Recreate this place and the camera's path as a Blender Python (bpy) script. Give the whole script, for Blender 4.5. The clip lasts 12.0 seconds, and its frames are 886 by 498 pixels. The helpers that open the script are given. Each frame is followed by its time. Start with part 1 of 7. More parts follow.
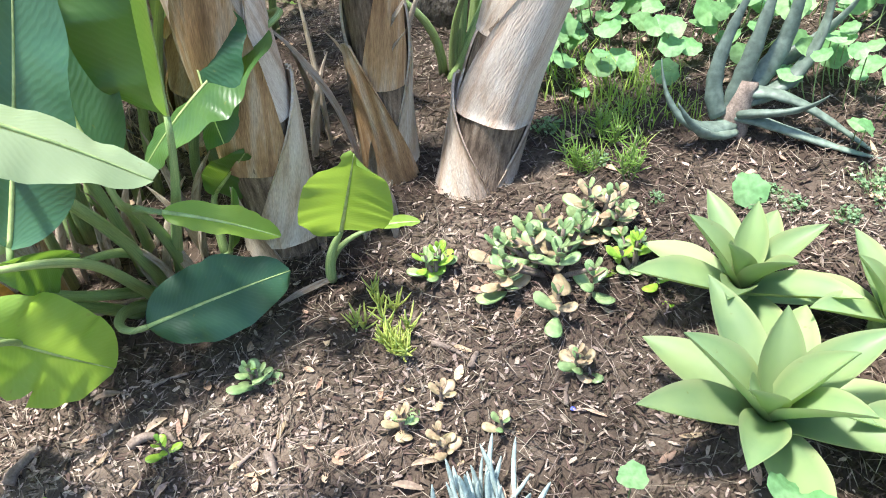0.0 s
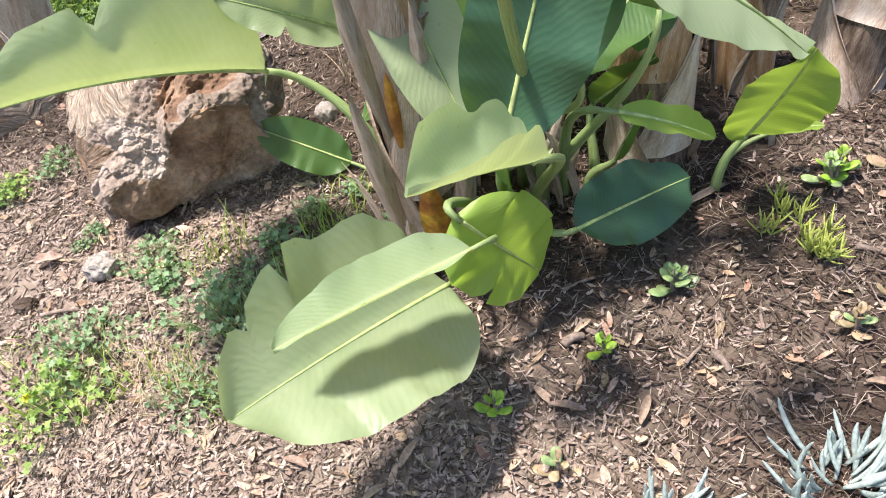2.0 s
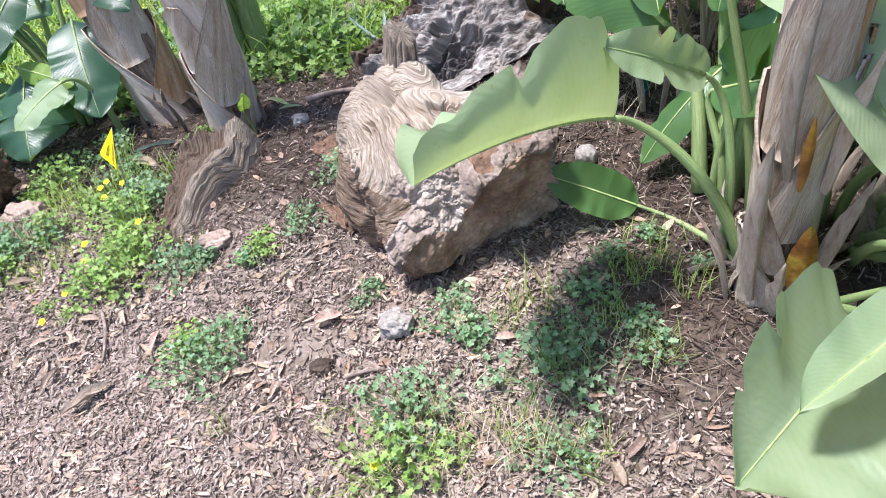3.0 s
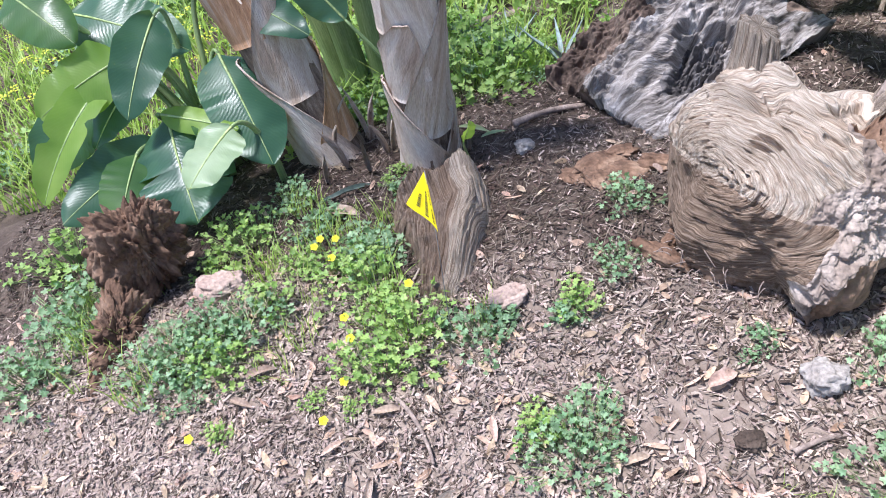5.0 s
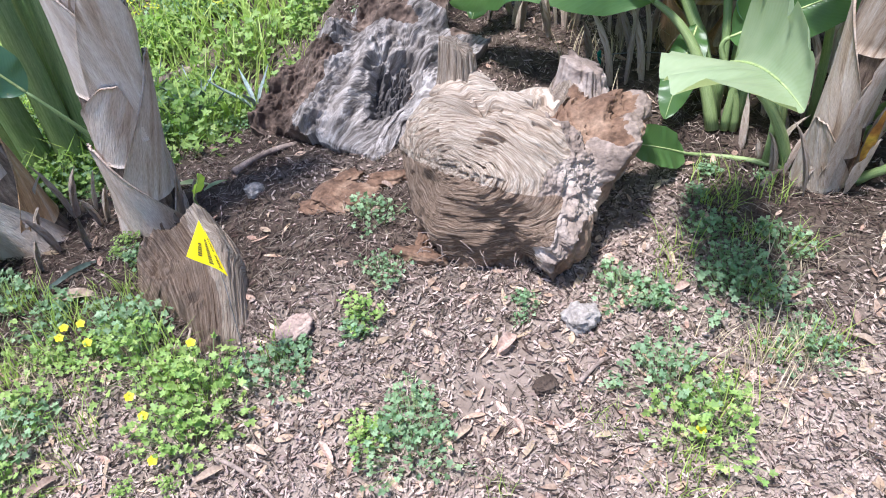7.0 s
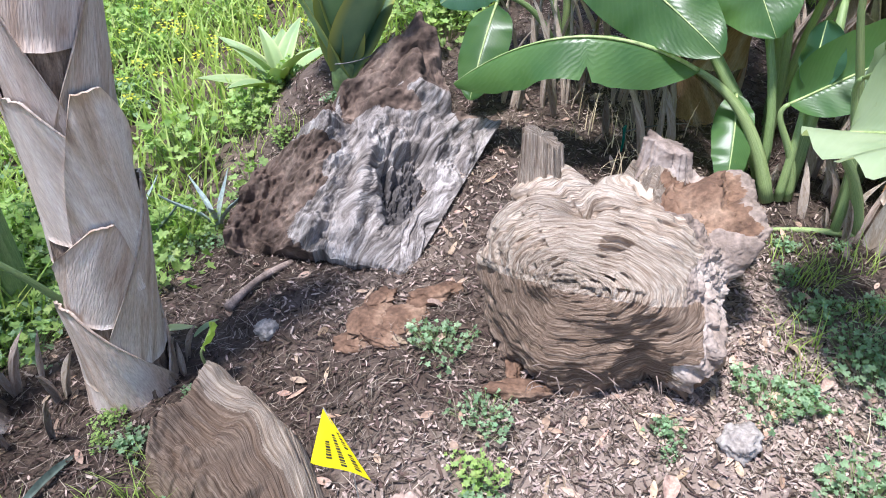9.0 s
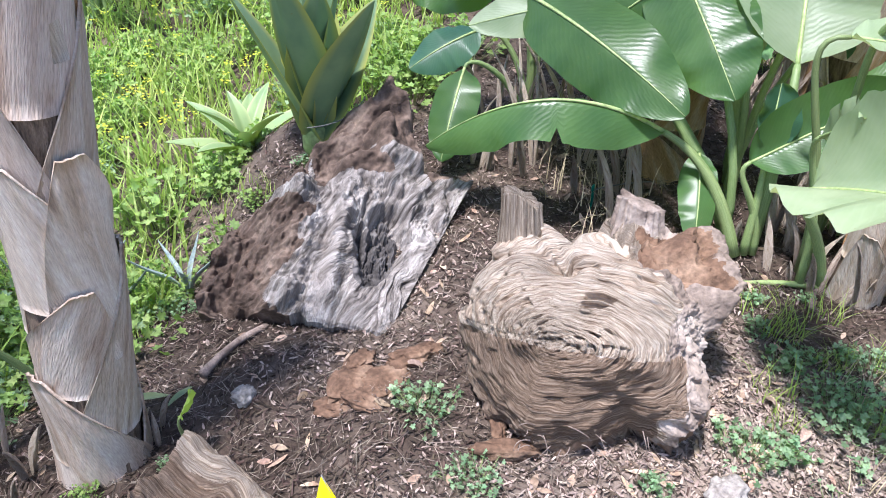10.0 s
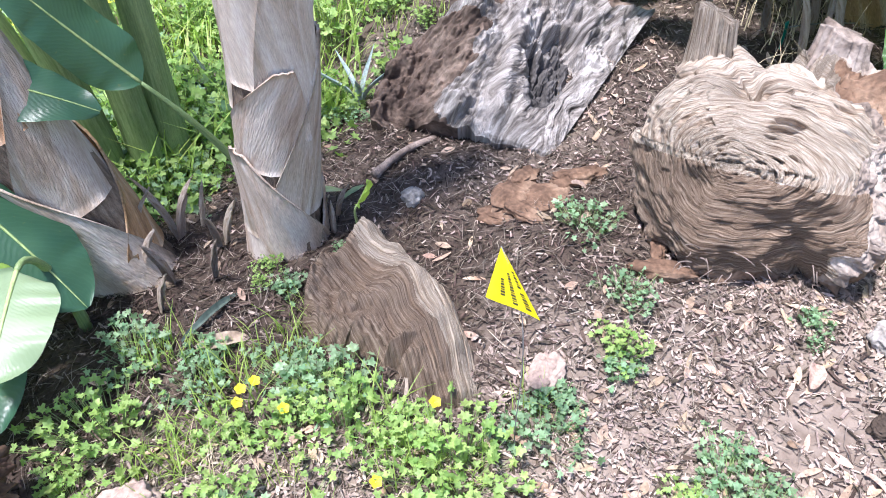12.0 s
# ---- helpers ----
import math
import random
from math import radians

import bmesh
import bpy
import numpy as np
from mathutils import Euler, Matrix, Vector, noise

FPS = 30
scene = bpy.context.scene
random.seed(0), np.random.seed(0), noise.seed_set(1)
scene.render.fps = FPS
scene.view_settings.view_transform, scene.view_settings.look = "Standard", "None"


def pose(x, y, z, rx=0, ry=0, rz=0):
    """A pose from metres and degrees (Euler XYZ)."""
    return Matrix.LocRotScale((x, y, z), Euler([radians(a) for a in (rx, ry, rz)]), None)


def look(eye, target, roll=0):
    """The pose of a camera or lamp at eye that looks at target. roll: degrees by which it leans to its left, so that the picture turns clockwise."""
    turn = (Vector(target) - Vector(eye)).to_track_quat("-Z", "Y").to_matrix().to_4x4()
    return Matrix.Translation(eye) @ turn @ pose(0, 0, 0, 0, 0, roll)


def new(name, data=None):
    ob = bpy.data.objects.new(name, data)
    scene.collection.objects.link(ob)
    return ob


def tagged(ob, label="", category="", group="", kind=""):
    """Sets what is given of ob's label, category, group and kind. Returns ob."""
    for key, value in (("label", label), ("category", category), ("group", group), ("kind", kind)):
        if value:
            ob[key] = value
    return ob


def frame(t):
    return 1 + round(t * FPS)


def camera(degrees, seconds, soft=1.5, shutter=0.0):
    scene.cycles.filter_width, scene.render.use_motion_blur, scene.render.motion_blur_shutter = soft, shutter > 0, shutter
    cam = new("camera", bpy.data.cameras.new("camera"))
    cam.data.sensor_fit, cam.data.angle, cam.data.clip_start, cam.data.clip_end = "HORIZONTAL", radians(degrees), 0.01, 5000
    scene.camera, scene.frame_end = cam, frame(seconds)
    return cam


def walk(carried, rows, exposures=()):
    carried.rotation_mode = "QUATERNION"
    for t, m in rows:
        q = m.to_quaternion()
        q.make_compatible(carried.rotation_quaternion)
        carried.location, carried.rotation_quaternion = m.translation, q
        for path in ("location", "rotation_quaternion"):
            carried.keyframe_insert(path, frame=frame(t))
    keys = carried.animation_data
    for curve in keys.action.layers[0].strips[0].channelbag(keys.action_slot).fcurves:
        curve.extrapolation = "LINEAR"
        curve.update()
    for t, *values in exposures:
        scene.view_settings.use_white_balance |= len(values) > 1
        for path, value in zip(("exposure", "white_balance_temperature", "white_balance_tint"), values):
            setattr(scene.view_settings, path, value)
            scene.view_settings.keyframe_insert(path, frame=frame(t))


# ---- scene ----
cam = camera(60.4, 12.0, soft=1.0)
METRES, EYE, TILT, LEAN, TURN = 4.2, 1.31, -43.0, 3.0, 0.0
ROWS = [
    (0.0, 0.0, 0.0, 0.0, 0.0, 0.0, -0.0),
    (0.5, -0.0152, 0.0053, -0.0034, 3.25, -1.2, -2.0),
    (1.0, -0.0467, 0.0003, -0.0151, 5.79, -3.02, -2.59),
    (1.5, -0.1074, -0.0226, -0.0269, 5.77, -4.07, -0.96),
    (2.0, -0.1753, -0.0108, -0.022, 5.26, -3.82, 0.41),
    (2.5, -0.2692, -0.0074, -0.0092, 4.84, -2.73, 1.49),
    (3.0, -0.3646, -0.0158, -0.0071, 4.8, -1.51, 2.83),
    (3.5, -0.4512, 0.0066, 0.0073, 5.87, 0.15, 2.22),
    (5.5, -0.6622, 0.0708, 0.0295, -7.09, -1.27, 13.0),
    (6.0, -0.6918, 0.0636, 0.029, -16.22, -2.41, 18.07),
    (6.5, -0.6878, 0.0556, 0.0254, -23.22, -3.23, 20.78),
    (7.0, -0.6907, 0.0586, 0.03, -26.51, -3.21, 21.59),
    (7.5, -0.6906, 0.0947, 0.0512, -27.52, -2.81, 21.85),
    (9.5, -0.756, 0.2187, 0.1282, -44.25, -3.73, 28.34),
    (10.0, -0.7565, 0.216, 0.1298, -44.86, -1.85, 28.5),
    (10.5, -0.756, 0.2148, 0.1268, -44.71, -2.24, 28.57),
    (11.0, -0.7586, 0.2154, 0.1251, -43.11, -2.83, 27.84),
    (11.5, -0.7691, 0.2197, 0.1209, -38.78, -3.71, 25.92),
    (12.0, -0.7884, 0.2277, 0.1109, -33.3, -6.82, 23.52),
]
# the exposure drifts a little as the view moves between shade and sun
walk(cam, [(t, pose(0, 0, EYE, TILT, LEAN, TURN) @ pose(METRES * x, METRES * y, METRES * z, 90 + pitch, roll, yaw)) for t, x, y, z, yaw, pitch, roll in ROWS],
     exposures=[(0.0, 1.88, 6400, 6), (1.5, 1.56, 7200, 13), (2.5, 1.37, 6300, 15), (4.5, 1.22, 5800, 16), (10.5, 1.36, 5900, 16), (12.0, 1.50, 5850, 16)])

# ---- sky and sun ----
SUN_DIR = Vector((-0.28, 0.04, 0.95)).normalized()
world = bpy.data.worlds.new("world")
scene.world = world
world.use_nodes = True
wt = world.node_tree
sky = wt.nodes.new("ShaderNodeTexSky")
sky.sky_type = 'NISHITA'
sky.sun_disc = False
sky.sun_elevation = math.asin(SUN_DIR.z)
sky.sun_rotation = math.atan2(SUN_DIR.x, SUN_DIR.y)
wt.links.new(sky.outputs[0], wt.nodes["Background"].inputs[0])
wt.nodes["Background"].inputs[1].default_value = 0.098
sun_data = bpy.data.lights.new("sun", 'SUN')
sun_data.energy, sun_data.angle, sun_data.color = 3.6, radians(7.0), (1.0, 0.96, 0.90)
sun_lamp = new("sun", sun_data)
sun_lamp.matrix_world = look(SUN_DIR * 20, (0, 0, 0))

rng = np.random.default_rng(7)


# ---- smooth noise over arrays of points ----
def lattice(i, seed):
    h = (i[..., 0] * 374761393 + i[..., 1] * 668265263 + i[..., 2] * 2147483647 + seed * 1274126177) & 0xFFFFFFFF
    h = ((h ^ (h >> 13)) * 1274126177) & 0xFFFFFFFF
    h = ((h ^ (h >> 16)) * 2246822519) & 0xFFFFFFFF
    return ((h ^ (h >> 15)) & 0xFFFFFF) / float(0xFFFFFF) * 2 - 1


def vnoise(p, seed=0):
    p = np.asarray(p, float)
    if p.ndim == 1:
        return float(vnoise(p[None], seed)[0])
    i = np.floor(p).astype(np.int64)
    f = p - i
    f = f * f * (3 - 2 * f)
    total = 0
    for a in (0, 1):
        for b in (0, 1):
            for c in (0, 1):
                w = (f[..., 0] if a else 1 - f[..., 0]) * (f[..., 1] if b else 1 - f[..., 1]) * (f[..., 2] if c else 1 - f[..., 2])
                total = total + w * lattice(i + np.array([a, b, c]), seed)
    return total


def fbm(p, octaves=4, seed=0):
    p = np.asarray(p, float)
    return sum(vnoise(p * 2 ** k, seed + k) * 0.5 ** k for k in range(octaves))


def smooth(a, b, x):
    t = np.clip((x - a) / (b - a), 0, 1)
    return t * t * (3 - 2 * t)


def ground_z(x, y):
    """Height of the soil: a gentle bank, a hollow by the stump, a dip behind it, and the mound under the tall agave."""
    x, y = np.asarray(x, float), np.asarray(y, float)
    z = 0.0896 * np.clip(x, -4.2, 1.6) + 0.0586 * np.clip(y, -1.0, 2.3) - 0.0018
    z = z - 0.25 * smooth(2.25, 3.1, y) * smooth(0.6, -1.4, x)
    z = z + 0.36 * np.exp(-(((x + 1.45) / 0.36) ** 2 + ((y - 3.0) / 0.30) ** 2))
    z = z - 0.075 * smooth(1.80, 2.12, y) * smooth(2.80, 2.40, y) * smooth(-1.55, -1.88, x)
    p = np.stack([x, y, np.zeros_like(x)], -1)
    return z + 0.014 * fbm(p * 3.1, 3, 5) + 0.005 * fbm(p * 14, 2, 9)


def gz(x, y):
    return float(ground_z(np.array([x]), np.array([y]))[0])


# ---- materials ----
def ramp(nt, stops):
    node = nt.nodes.new("ShaderNodeValToRGB")
    els = node.color_ramp.elements
    while len(els) < len(stops):
        els.new(0.5)
    for el, (pos, col) in zip(els, stops):
        el.position, el.color = pos, (*col, 1)
    return node


def surface(name, stops, scale=8.0, rough=0.8, bump=0.3, bump_scale=None, stretch=(1, 1, 1), coord="Object", vary=0.0, island=0.0,
            translucent=0.0, trans_tint=(0.5, 0.8, 0.1), fine=None, overlay=0.75, depth=0.004, spec=0.3, coat=0.0, distortion=0.0, detail=6):
    """A procedural surface: a stretched noise through a colour ramp, fine grain on it, relief, and a change of tone from piece to piece."""
    m = bpy.data.materials.new(name)
    m.use_nodes = True
    nt = m.node_tree
    L = nt.links.new
    bsdf = nt.nodes["Principled BSDF"]
    tc = nt.nodes.new("ShaderNodeTexCoord")
    mp = nt.nodes.new("ShaderNodeMapping")
    mp.inputs["Scale"].default_value = stretch
    L(tc.outputs[coord], mp.inputs[0])
    n1 = nt.nodes.new("ShaderNodeTexNoise")
    n1.inputs["Scale"].default_value, n1.inputs["Detail"].default_value = scale, detail
    n1.inputs["Distortion"].default_value = distortion
    L(mp.outputs[0], n1.inputs["Vector"])
    rp = ramp(nt, stops)
    L(n1.outputs["Fac"], rp.inputs[0])
    colour = rp.outputs[0]
    n2 = nt.nodes.new("ShaderNodeTexNoise")
    n2.inputs["Scale"].default_value, n2.inputs["Detail"].default_value = (fine or scale * 7), 4
    L(mp.outputs[0], n2.inputs["Vector"])
    mul = nt.nodes.new("ShaderNodeMix")
    mul.data_type, mul.blend_type = 'RGBA', 'OVERLAY'
    mul.inputs[0].default_value = overlay
    L(colour, mul.inputs[6])
    L(n2.outputs["Fac"], mul.inputs[7])
    colour = mul.outputs[2]
    if vary or island:
        hs = nt.nodes.new("ShaderNodeHueSaturation")
        if island:
            src = nt.nodes.new("ShaderNodeNewGeometry").outputs["Random Per Island"]
        else:
            src = nt.nodes.new("ShaderNodeObjectInfo").outputs["Random"]
        amount = vary or island
        mr = nt.nodes.new("ShaderNodeMapRange")
        mr.inputs[3].default_value, mr.inputs[4].default_value = 1 - amount, 1 + amount
        L(src, mr.inputs[0])
        L(mr.outputs[0], hs.inputs["Value"])
        hm = nt.nodes.new("ShaderNodeMapRange")
        hm.inputs[3].default_value, hm.inputs[4].default_value = 0.5 - amount * 0.05, 0.5 + amount * 0.05
        wn = nt.nodes.new("ShaderNodeTexWhiteNoise")
        wn.noise_dimensions = '1D'
        L(src, wn.inputs["W"])
        L(wn.outputs["Value"], hm.inputs[0])
        L(hm.outputs[0], hs.inputs["Hue"])
        L(colour, hs.inputs["Color"])
        colour = hs.outputs[0]
    L(colour, bsdf.inputs["Base Color"])
    bsdf.inputs["Roughness"].default_value = rough
    bsdf.inputs["Specular IOR Level"].default_value = spec
    bsdf.inputs["Coat Weight"].default_value = coat
    if bump:
        n3 = nt.nodes.new("ShaderNodeTexNoise")
        n3.inputs["Scale"].default_value, n3.inputs["Detail"].default_value = bump_scale or scale * 4, 8
        L(mp.outputs[0], n3.inputs["Vector"])
        bp = nt.nodes.new("ShaderNodeBump")
        bp.inputs["Strength"].default_value, bp.inputs["Distance"].default_value = bump, depth
        L(n3.outputs["Fac"], bp.inputs["Height"])
        L(bp.outputs[0], bsdf.inputs["Normal"])
    if translucent:
        tr = nt.nodes.new("ShaderNodeBsdfTranslucent")
        tint = nt.nodes.new("ShaderNodeMix")
        tint.data_type, tint.blend_type = 'RGBA', 'MIX'
        tint.inputs[0].default_value = 0.55
        L(colour, tint.inputs[6])
        tint.inputs[7].default_value = (*trans_tint, 1)
        L(tint.outputs[2], tr.inputs[0])
        mx = nt.nodes.new("ShaderNodeMixShader")
        mx.inputs[0].default_value = translucent
        out = nt.nodes["Material Output"]
        L(bsdf.outputs[0], mx.inputs[1])
        L(tr.outputs[0], mx.inputs[2])
        L(mx.outputs[0], out.inputs[0])
    return m


def veined(name, dark, light, vein, rough=0.30, translucent=0.30, tint=(0.45, 0.75, 0.06), veins=30.0, relief=0.08, edge=None):
    """A broad leaf: side veins running from the midrib, patches, spots, light coming through. UV: x along the rib, y across."""
    m = bpy.data.materials.new(name)
    m.use_nodes = True
    nt = m.node_tree
    L = nt.links.new
    bsdf = nt.nodes["Principled BSDF"]
    uv = nt.nodes.new("ShaderNodeTexCoord")
    sep = nt.nodes.new("ShaderNodeSeparateXYZ")
    L(uv.outputs["UV"], sep.inputs[0])
    slope = nt.nodes.new("ShaderNodeMath")
    slope.operation = 'MULTIPLY_ADD'
    slope.inputs[1].default_value = -0.22
    L(sep.outputs[1], slope.inputs[0])
    L(sep.outputs[0], slope.inputs[2])
    wob = nt.nodes.new("ShaderNodeTexNoise")
    wob.inputs["Scale"].default_value = 5
    L(uv.outputs["UV"], wob.inputs["Vector"])
    add = nt.nodes.new("ShaderNodeMath")
    add.operation = 'MULTIPLY_ADD'
    add.inputs[1].default_value = 0.05
    L(wob.outputs["Fac"], add.inputs[0])
    L(slope.outputs[0], add.inputs[2])
    sc = nt.nodes.new("ShaderNodeMath")
    sc.operation = 'MULTIPLY'
    sc.inputs[1].default_value = veins * 6.283
    L(add.outputs[0], sc.inputs[0])
    sn = nt.nodes.new("ShaderNodeMath")
    sn.operation = 'SINE'
    L(sc.outputs[0], sn.inputs[0])
    vr = nt.nodes.new("ShaderNodeMapRange")
    vr.inputs[1].default_value, vr.inputs[2].default_value = 0.35, 1.0
    L(sn.outputs[0], vr.inputs[0])
    big = nt.nodes.new("ShaderNodeTexNoise")
    big.inputs["Scale"].default_value, big.inputs["Detail"].default_value = 9, 5
    L(uv.outputs["Object"], big.inputs["Vector"])
    rp = ramp(nt, [(0.32, dark), (0.68, light)])
    L(big.outputs["Fac"], rp.inputs[0])
    mix = nt.nodes.new("ShaderNodeMix")
    mix.data_type = 'RGBA'
    mul = nt.nodes.new("ShaderNodeMath")
    mul.operation = 'MULTIPLY'
    mul.inputs[1].default_value = 0.11
    L(vr.outputs[0], mul.inputs[0])
    L(mul.outputs[0], mix.inputs[0])
    L(rp.outputs[0], mix.inputs[6])
    mix.inputs[7].default_value = (*vein, 1)
    colour = mix.outputs[2]
    spots = nt.nodes.new("ShaderNodeTexNoise")
    spots.inputs["Scale"].default_value, spots.inputs["Detail"].default_value = 60, 3
    L(uv.outputs["Object"], spots.inputs["Vector"])
    sr = nt.nodes.new("ShaderNodeMapRange")
    sr.inputs[1].default_value, sr.inputs[2].default_value, sr.inputs[4].default_value = 0.70, 0.76, 0.5
    L(spots.outputs["Fac"], sr.inputs[0])
    mix2 = nt.nodes.new("ShaderNodeMix")
    mix2.data_type = 'RGBA'
    L(sr.outputs[0], mix2.inputs[0])
    L(colour, mix2.inputs[6])
    mix2.inputs[7].default_value = (0.22, 0.20, 0.06, 1)
    colour = mix2.outputs[2]
    if edge:
        er = nt.nodes.new("ShaderNodeMapRange")
        er.inputs[1].default_value, er.inputs[2].default_value = 0.66, 0.98
        ab = nt.nodes.new("ShaderNodeMath")
        ab.operation = 'ABSOLUTE'
        L(sep.outputs[1], ab.inputs[0])
        L(ab.outputs[0], er.inputs[0])
        mix3 = nt.nodes.new("ShaderNodeMix")
        mix3.data_type = 'RGBA'
        L(er.outputs[0], mix3.inputs[0])
        L(colour, mix3.inputs[6])
        mix3.inputs[7].default_value = (*edge, 1)
        colour = mix3.outputs[2]
    hs = nt.nodes.new("ShaderNodeHueSaturation")
    oi = nt.nodes.new("ShaderNodeObjectInfo")
    mr = nt.nodes.new("ShaderNodeMapRange")
    mr.inputs[3].default_value, mr.inputs[4].default_value = 0.85, 1.15
    L(oi.outputs["Random"], mr.inputs[0])
    L(mr.outputs[0], hs.inputs["Value"])
    L(colour, hs.inputs["Color"])
    colour = hs.outputs[0]
    L(colour, bsdf.inputs["Base Color"])
    rr = nt.nodes.new("ShaderNodeMapRange")
    rr.inputs[3].default_value, rr.inputs[4].default_value = rough - 0.08, rough + 0.15
    L(big.outputs["Fac"], rr.inputs[0])
    L(rr.outputs[0], bsdf.inputs["Roughness"])
    bsdf.inputs["Specular IOR Level"].default_value = 0.45
    bp = nt.nodes.new("ShaderNodeBump")
    bp.inputs["Strength"].default_value, bp.inputs["Distance"].default_value = relief, 0.003
    L(sn.outputs[0], bp.inputs["Height"])
    L(bp.outputs[0], bsdf.inputs["Normal"])
    tr = nt.nodes.new("ShaderNodeBsdfTranslucent")
    tm = nt.nodes.new("ShaderNodeMix")
    tm.data_type = 'RGBA'
    tm.inputs[0].default_value = 0.6
    L(colour, tm.inputs[6])
    tm.inputs[7].default_value = (*tint, 1)
    L(tm.outputs[2], tr.inputs[0])
    mx = nt.nodes.new("ShaderNodeMixShader")
    mx.inputs[0].default_value = translucent
    L(bsdf.outputs[0], mx.inputs[1])
    L(tr.outputs[0], mx.inputs[2])
    L(mx.outputs[0], nt.nodes["Material Output"].inputs[0])
    return m


M_SOIL = surface("soil", [(0.3, (0.030, 0.020, 0.015)), (0.5, (0.072, 0.051, 0.039)), (0.68, (0.14, 0.106, 0.082))], 3.5, 0.95, 0.9, 60, depth=0.012, fine=90)
nt = M_SOIL.node_tree
att = nt.nodes.new("ShaderNodeAttribute")
att.attribute_name = "dust"
dust = nt.nodes.new("ShaderNodeMix")
dust.data_type = 'RGBA'
link = nt.nodes["Principled BSDF"].inputs["Base Color"].links[0]
dusty = ramp(nt, [(0.3, (0.20, 0.15, 0.12)), (0.7, (0.40, 0.32, 0.265))])
dn = nt.nodes.new("ShaderNodeTexNoise")
dn.inputs["Scale"].default_value, dn.inputs["Detail"].default_value = 26, 8
dtc = nt.nodes.new("ShaderNodeTexCoord")
nt.links.new(dtc.outputs["Object"], dn.inputs["Vector"])
nt.links.new(dn.outputs["Fac"], dusty.inputs[0])
nt.links.new(att.outputs["Fac"], dust.inputs[0])
nt.links.new(link.from_socket, dust.inputs[6])
nt.links.new(dusty.outputs[0], dust.inputs[7])
nt.links.new(dust.outputs[2], nt.nodes["Principled BSDF"].inputs["Base Color"])
M_CHIP = surface("dark_bark_mulch", [(0.3, (0.038, 0.025, 0.018)), (0.7, (0.115, 0.082, 0.063))], 20, 0.9, 0.5, 160, island=0.55, depth=0.002)
M_LITTER = surface("pale_litter", [(0.3, (0.20, 0.145, 0.118)), (0.7, (0.46, 0.365, 0.31))], 24, 0.85, 0.4, 140, island=0.32, depth=0.002)
M_TWIG = surface("grey_twig", [(0.3, (0.11, 0.085, 0.067)), (0.7, (0.33, 0.268, 0.218))], 30, 0.85, 0.5, 120, island=0.5, depth=0.002)
M_DRYLEAF = surface("dry_leaf", [(0.3, (0.29, 0.20, 0.145)), (0.7, (0.56, 0.44, 0.35))], 18, 0.7, 0.4, 70, vary=0.35, translucent=0.12, trans_tint=(0.6, 0.35, 0.15))
M_DRYLEAVES = surface("dry_leaves", [(0.3, (0.28, 0.17, 0.11)), (0.7, (0.56, 0.42, 0.31))], 18, 0.7, 0.4, 70, island=0.35, translucent=0.1, trans_tint=(0.6, 0.35, 0.15))
M_SHEATH = surface("dead_leaf_base", [(0.22, (0.19, 0.125, 0.085)), (0.38, (0.44, 0.335, 0.25)), (0.55, (0.54, 0.45, 0.37)), (0.78, (0.64, 0.57, 0.50))], 2.2, 0.8, 0.8, 26,
                   stretch=(2.6, 0.9, 1), coord="UV", vary=0.20, fine=44, depth=0.006, distortion=1.6, overlay=0.5)
M_SHEATH_ORANGE = surface("rusty_leaf_base", [(0.3, (0.17, 0.085, 0.045)), (0.5, (0.40, 0.235, 0.125)), (0.66, (0.50, 0.40, 0.31))], 2.0, 0.78, 0.8, 26,
                          stretch=(4.0, 0.8, 1), coord="UV", vary=0.15, fine=36, depth=0.004)
M_TRUNK = surface("trunk_core", [(0.3, (0.08, 0.055, 0.04)), (0.6, (0.26, 0.19, 0.14)), (0.8, (0.40, 0.32, 0.25))], 4, 0.9, 0.9, 14, stretch=(6, 2, 1), coord="UV", depth=0.008)
M_BARK = surface("rough_tree_bark", [(0.3, (0.05, 0.042, 0.036)), (0.7, (0.26, 0.22, 0.19))], 8, 0.95, 1.0, 18, stretch=(3, 1.2, 1), coord="UV", depth=0.02)
M_WOOD = surface("weathered_wood", [(0.28, (0.125, 0.082, 0.056)), (0.40, (0.35, 0.265, 0.197)), (0.58, (0.55, 0.455, 0.365)), (0.8, (0.70, 0.62, 0.525))], 5, 0.92, 1.0, 14,
                 stretch=(14, 1.6, 1), coord="UV", fine=26, depth=0.014, distortion=0.5)
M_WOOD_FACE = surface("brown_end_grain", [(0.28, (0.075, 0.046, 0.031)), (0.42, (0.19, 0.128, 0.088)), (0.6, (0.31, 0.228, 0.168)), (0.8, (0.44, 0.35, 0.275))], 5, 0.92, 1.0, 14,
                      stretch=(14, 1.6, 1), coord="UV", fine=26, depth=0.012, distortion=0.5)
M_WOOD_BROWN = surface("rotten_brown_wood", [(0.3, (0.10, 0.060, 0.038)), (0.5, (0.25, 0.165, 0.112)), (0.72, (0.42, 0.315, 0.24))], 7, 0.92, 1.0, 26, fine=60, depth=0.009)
M_WOOD_GREY = surface("grey_stump_wood", [(0.28, (0.060, 0.051, 0.046)), (0.44, (0.22, 0.192, 0.174)), (0.60, (0.40, 0.362, 0.338)), (0.8, (0.57, 0.535, 0.51))], 3.5, 0.92, 1.0, 24,
                      stretch=(5, 1.6, 1), coord="UV", fine=44, depth=0.012, distortion=1.2)
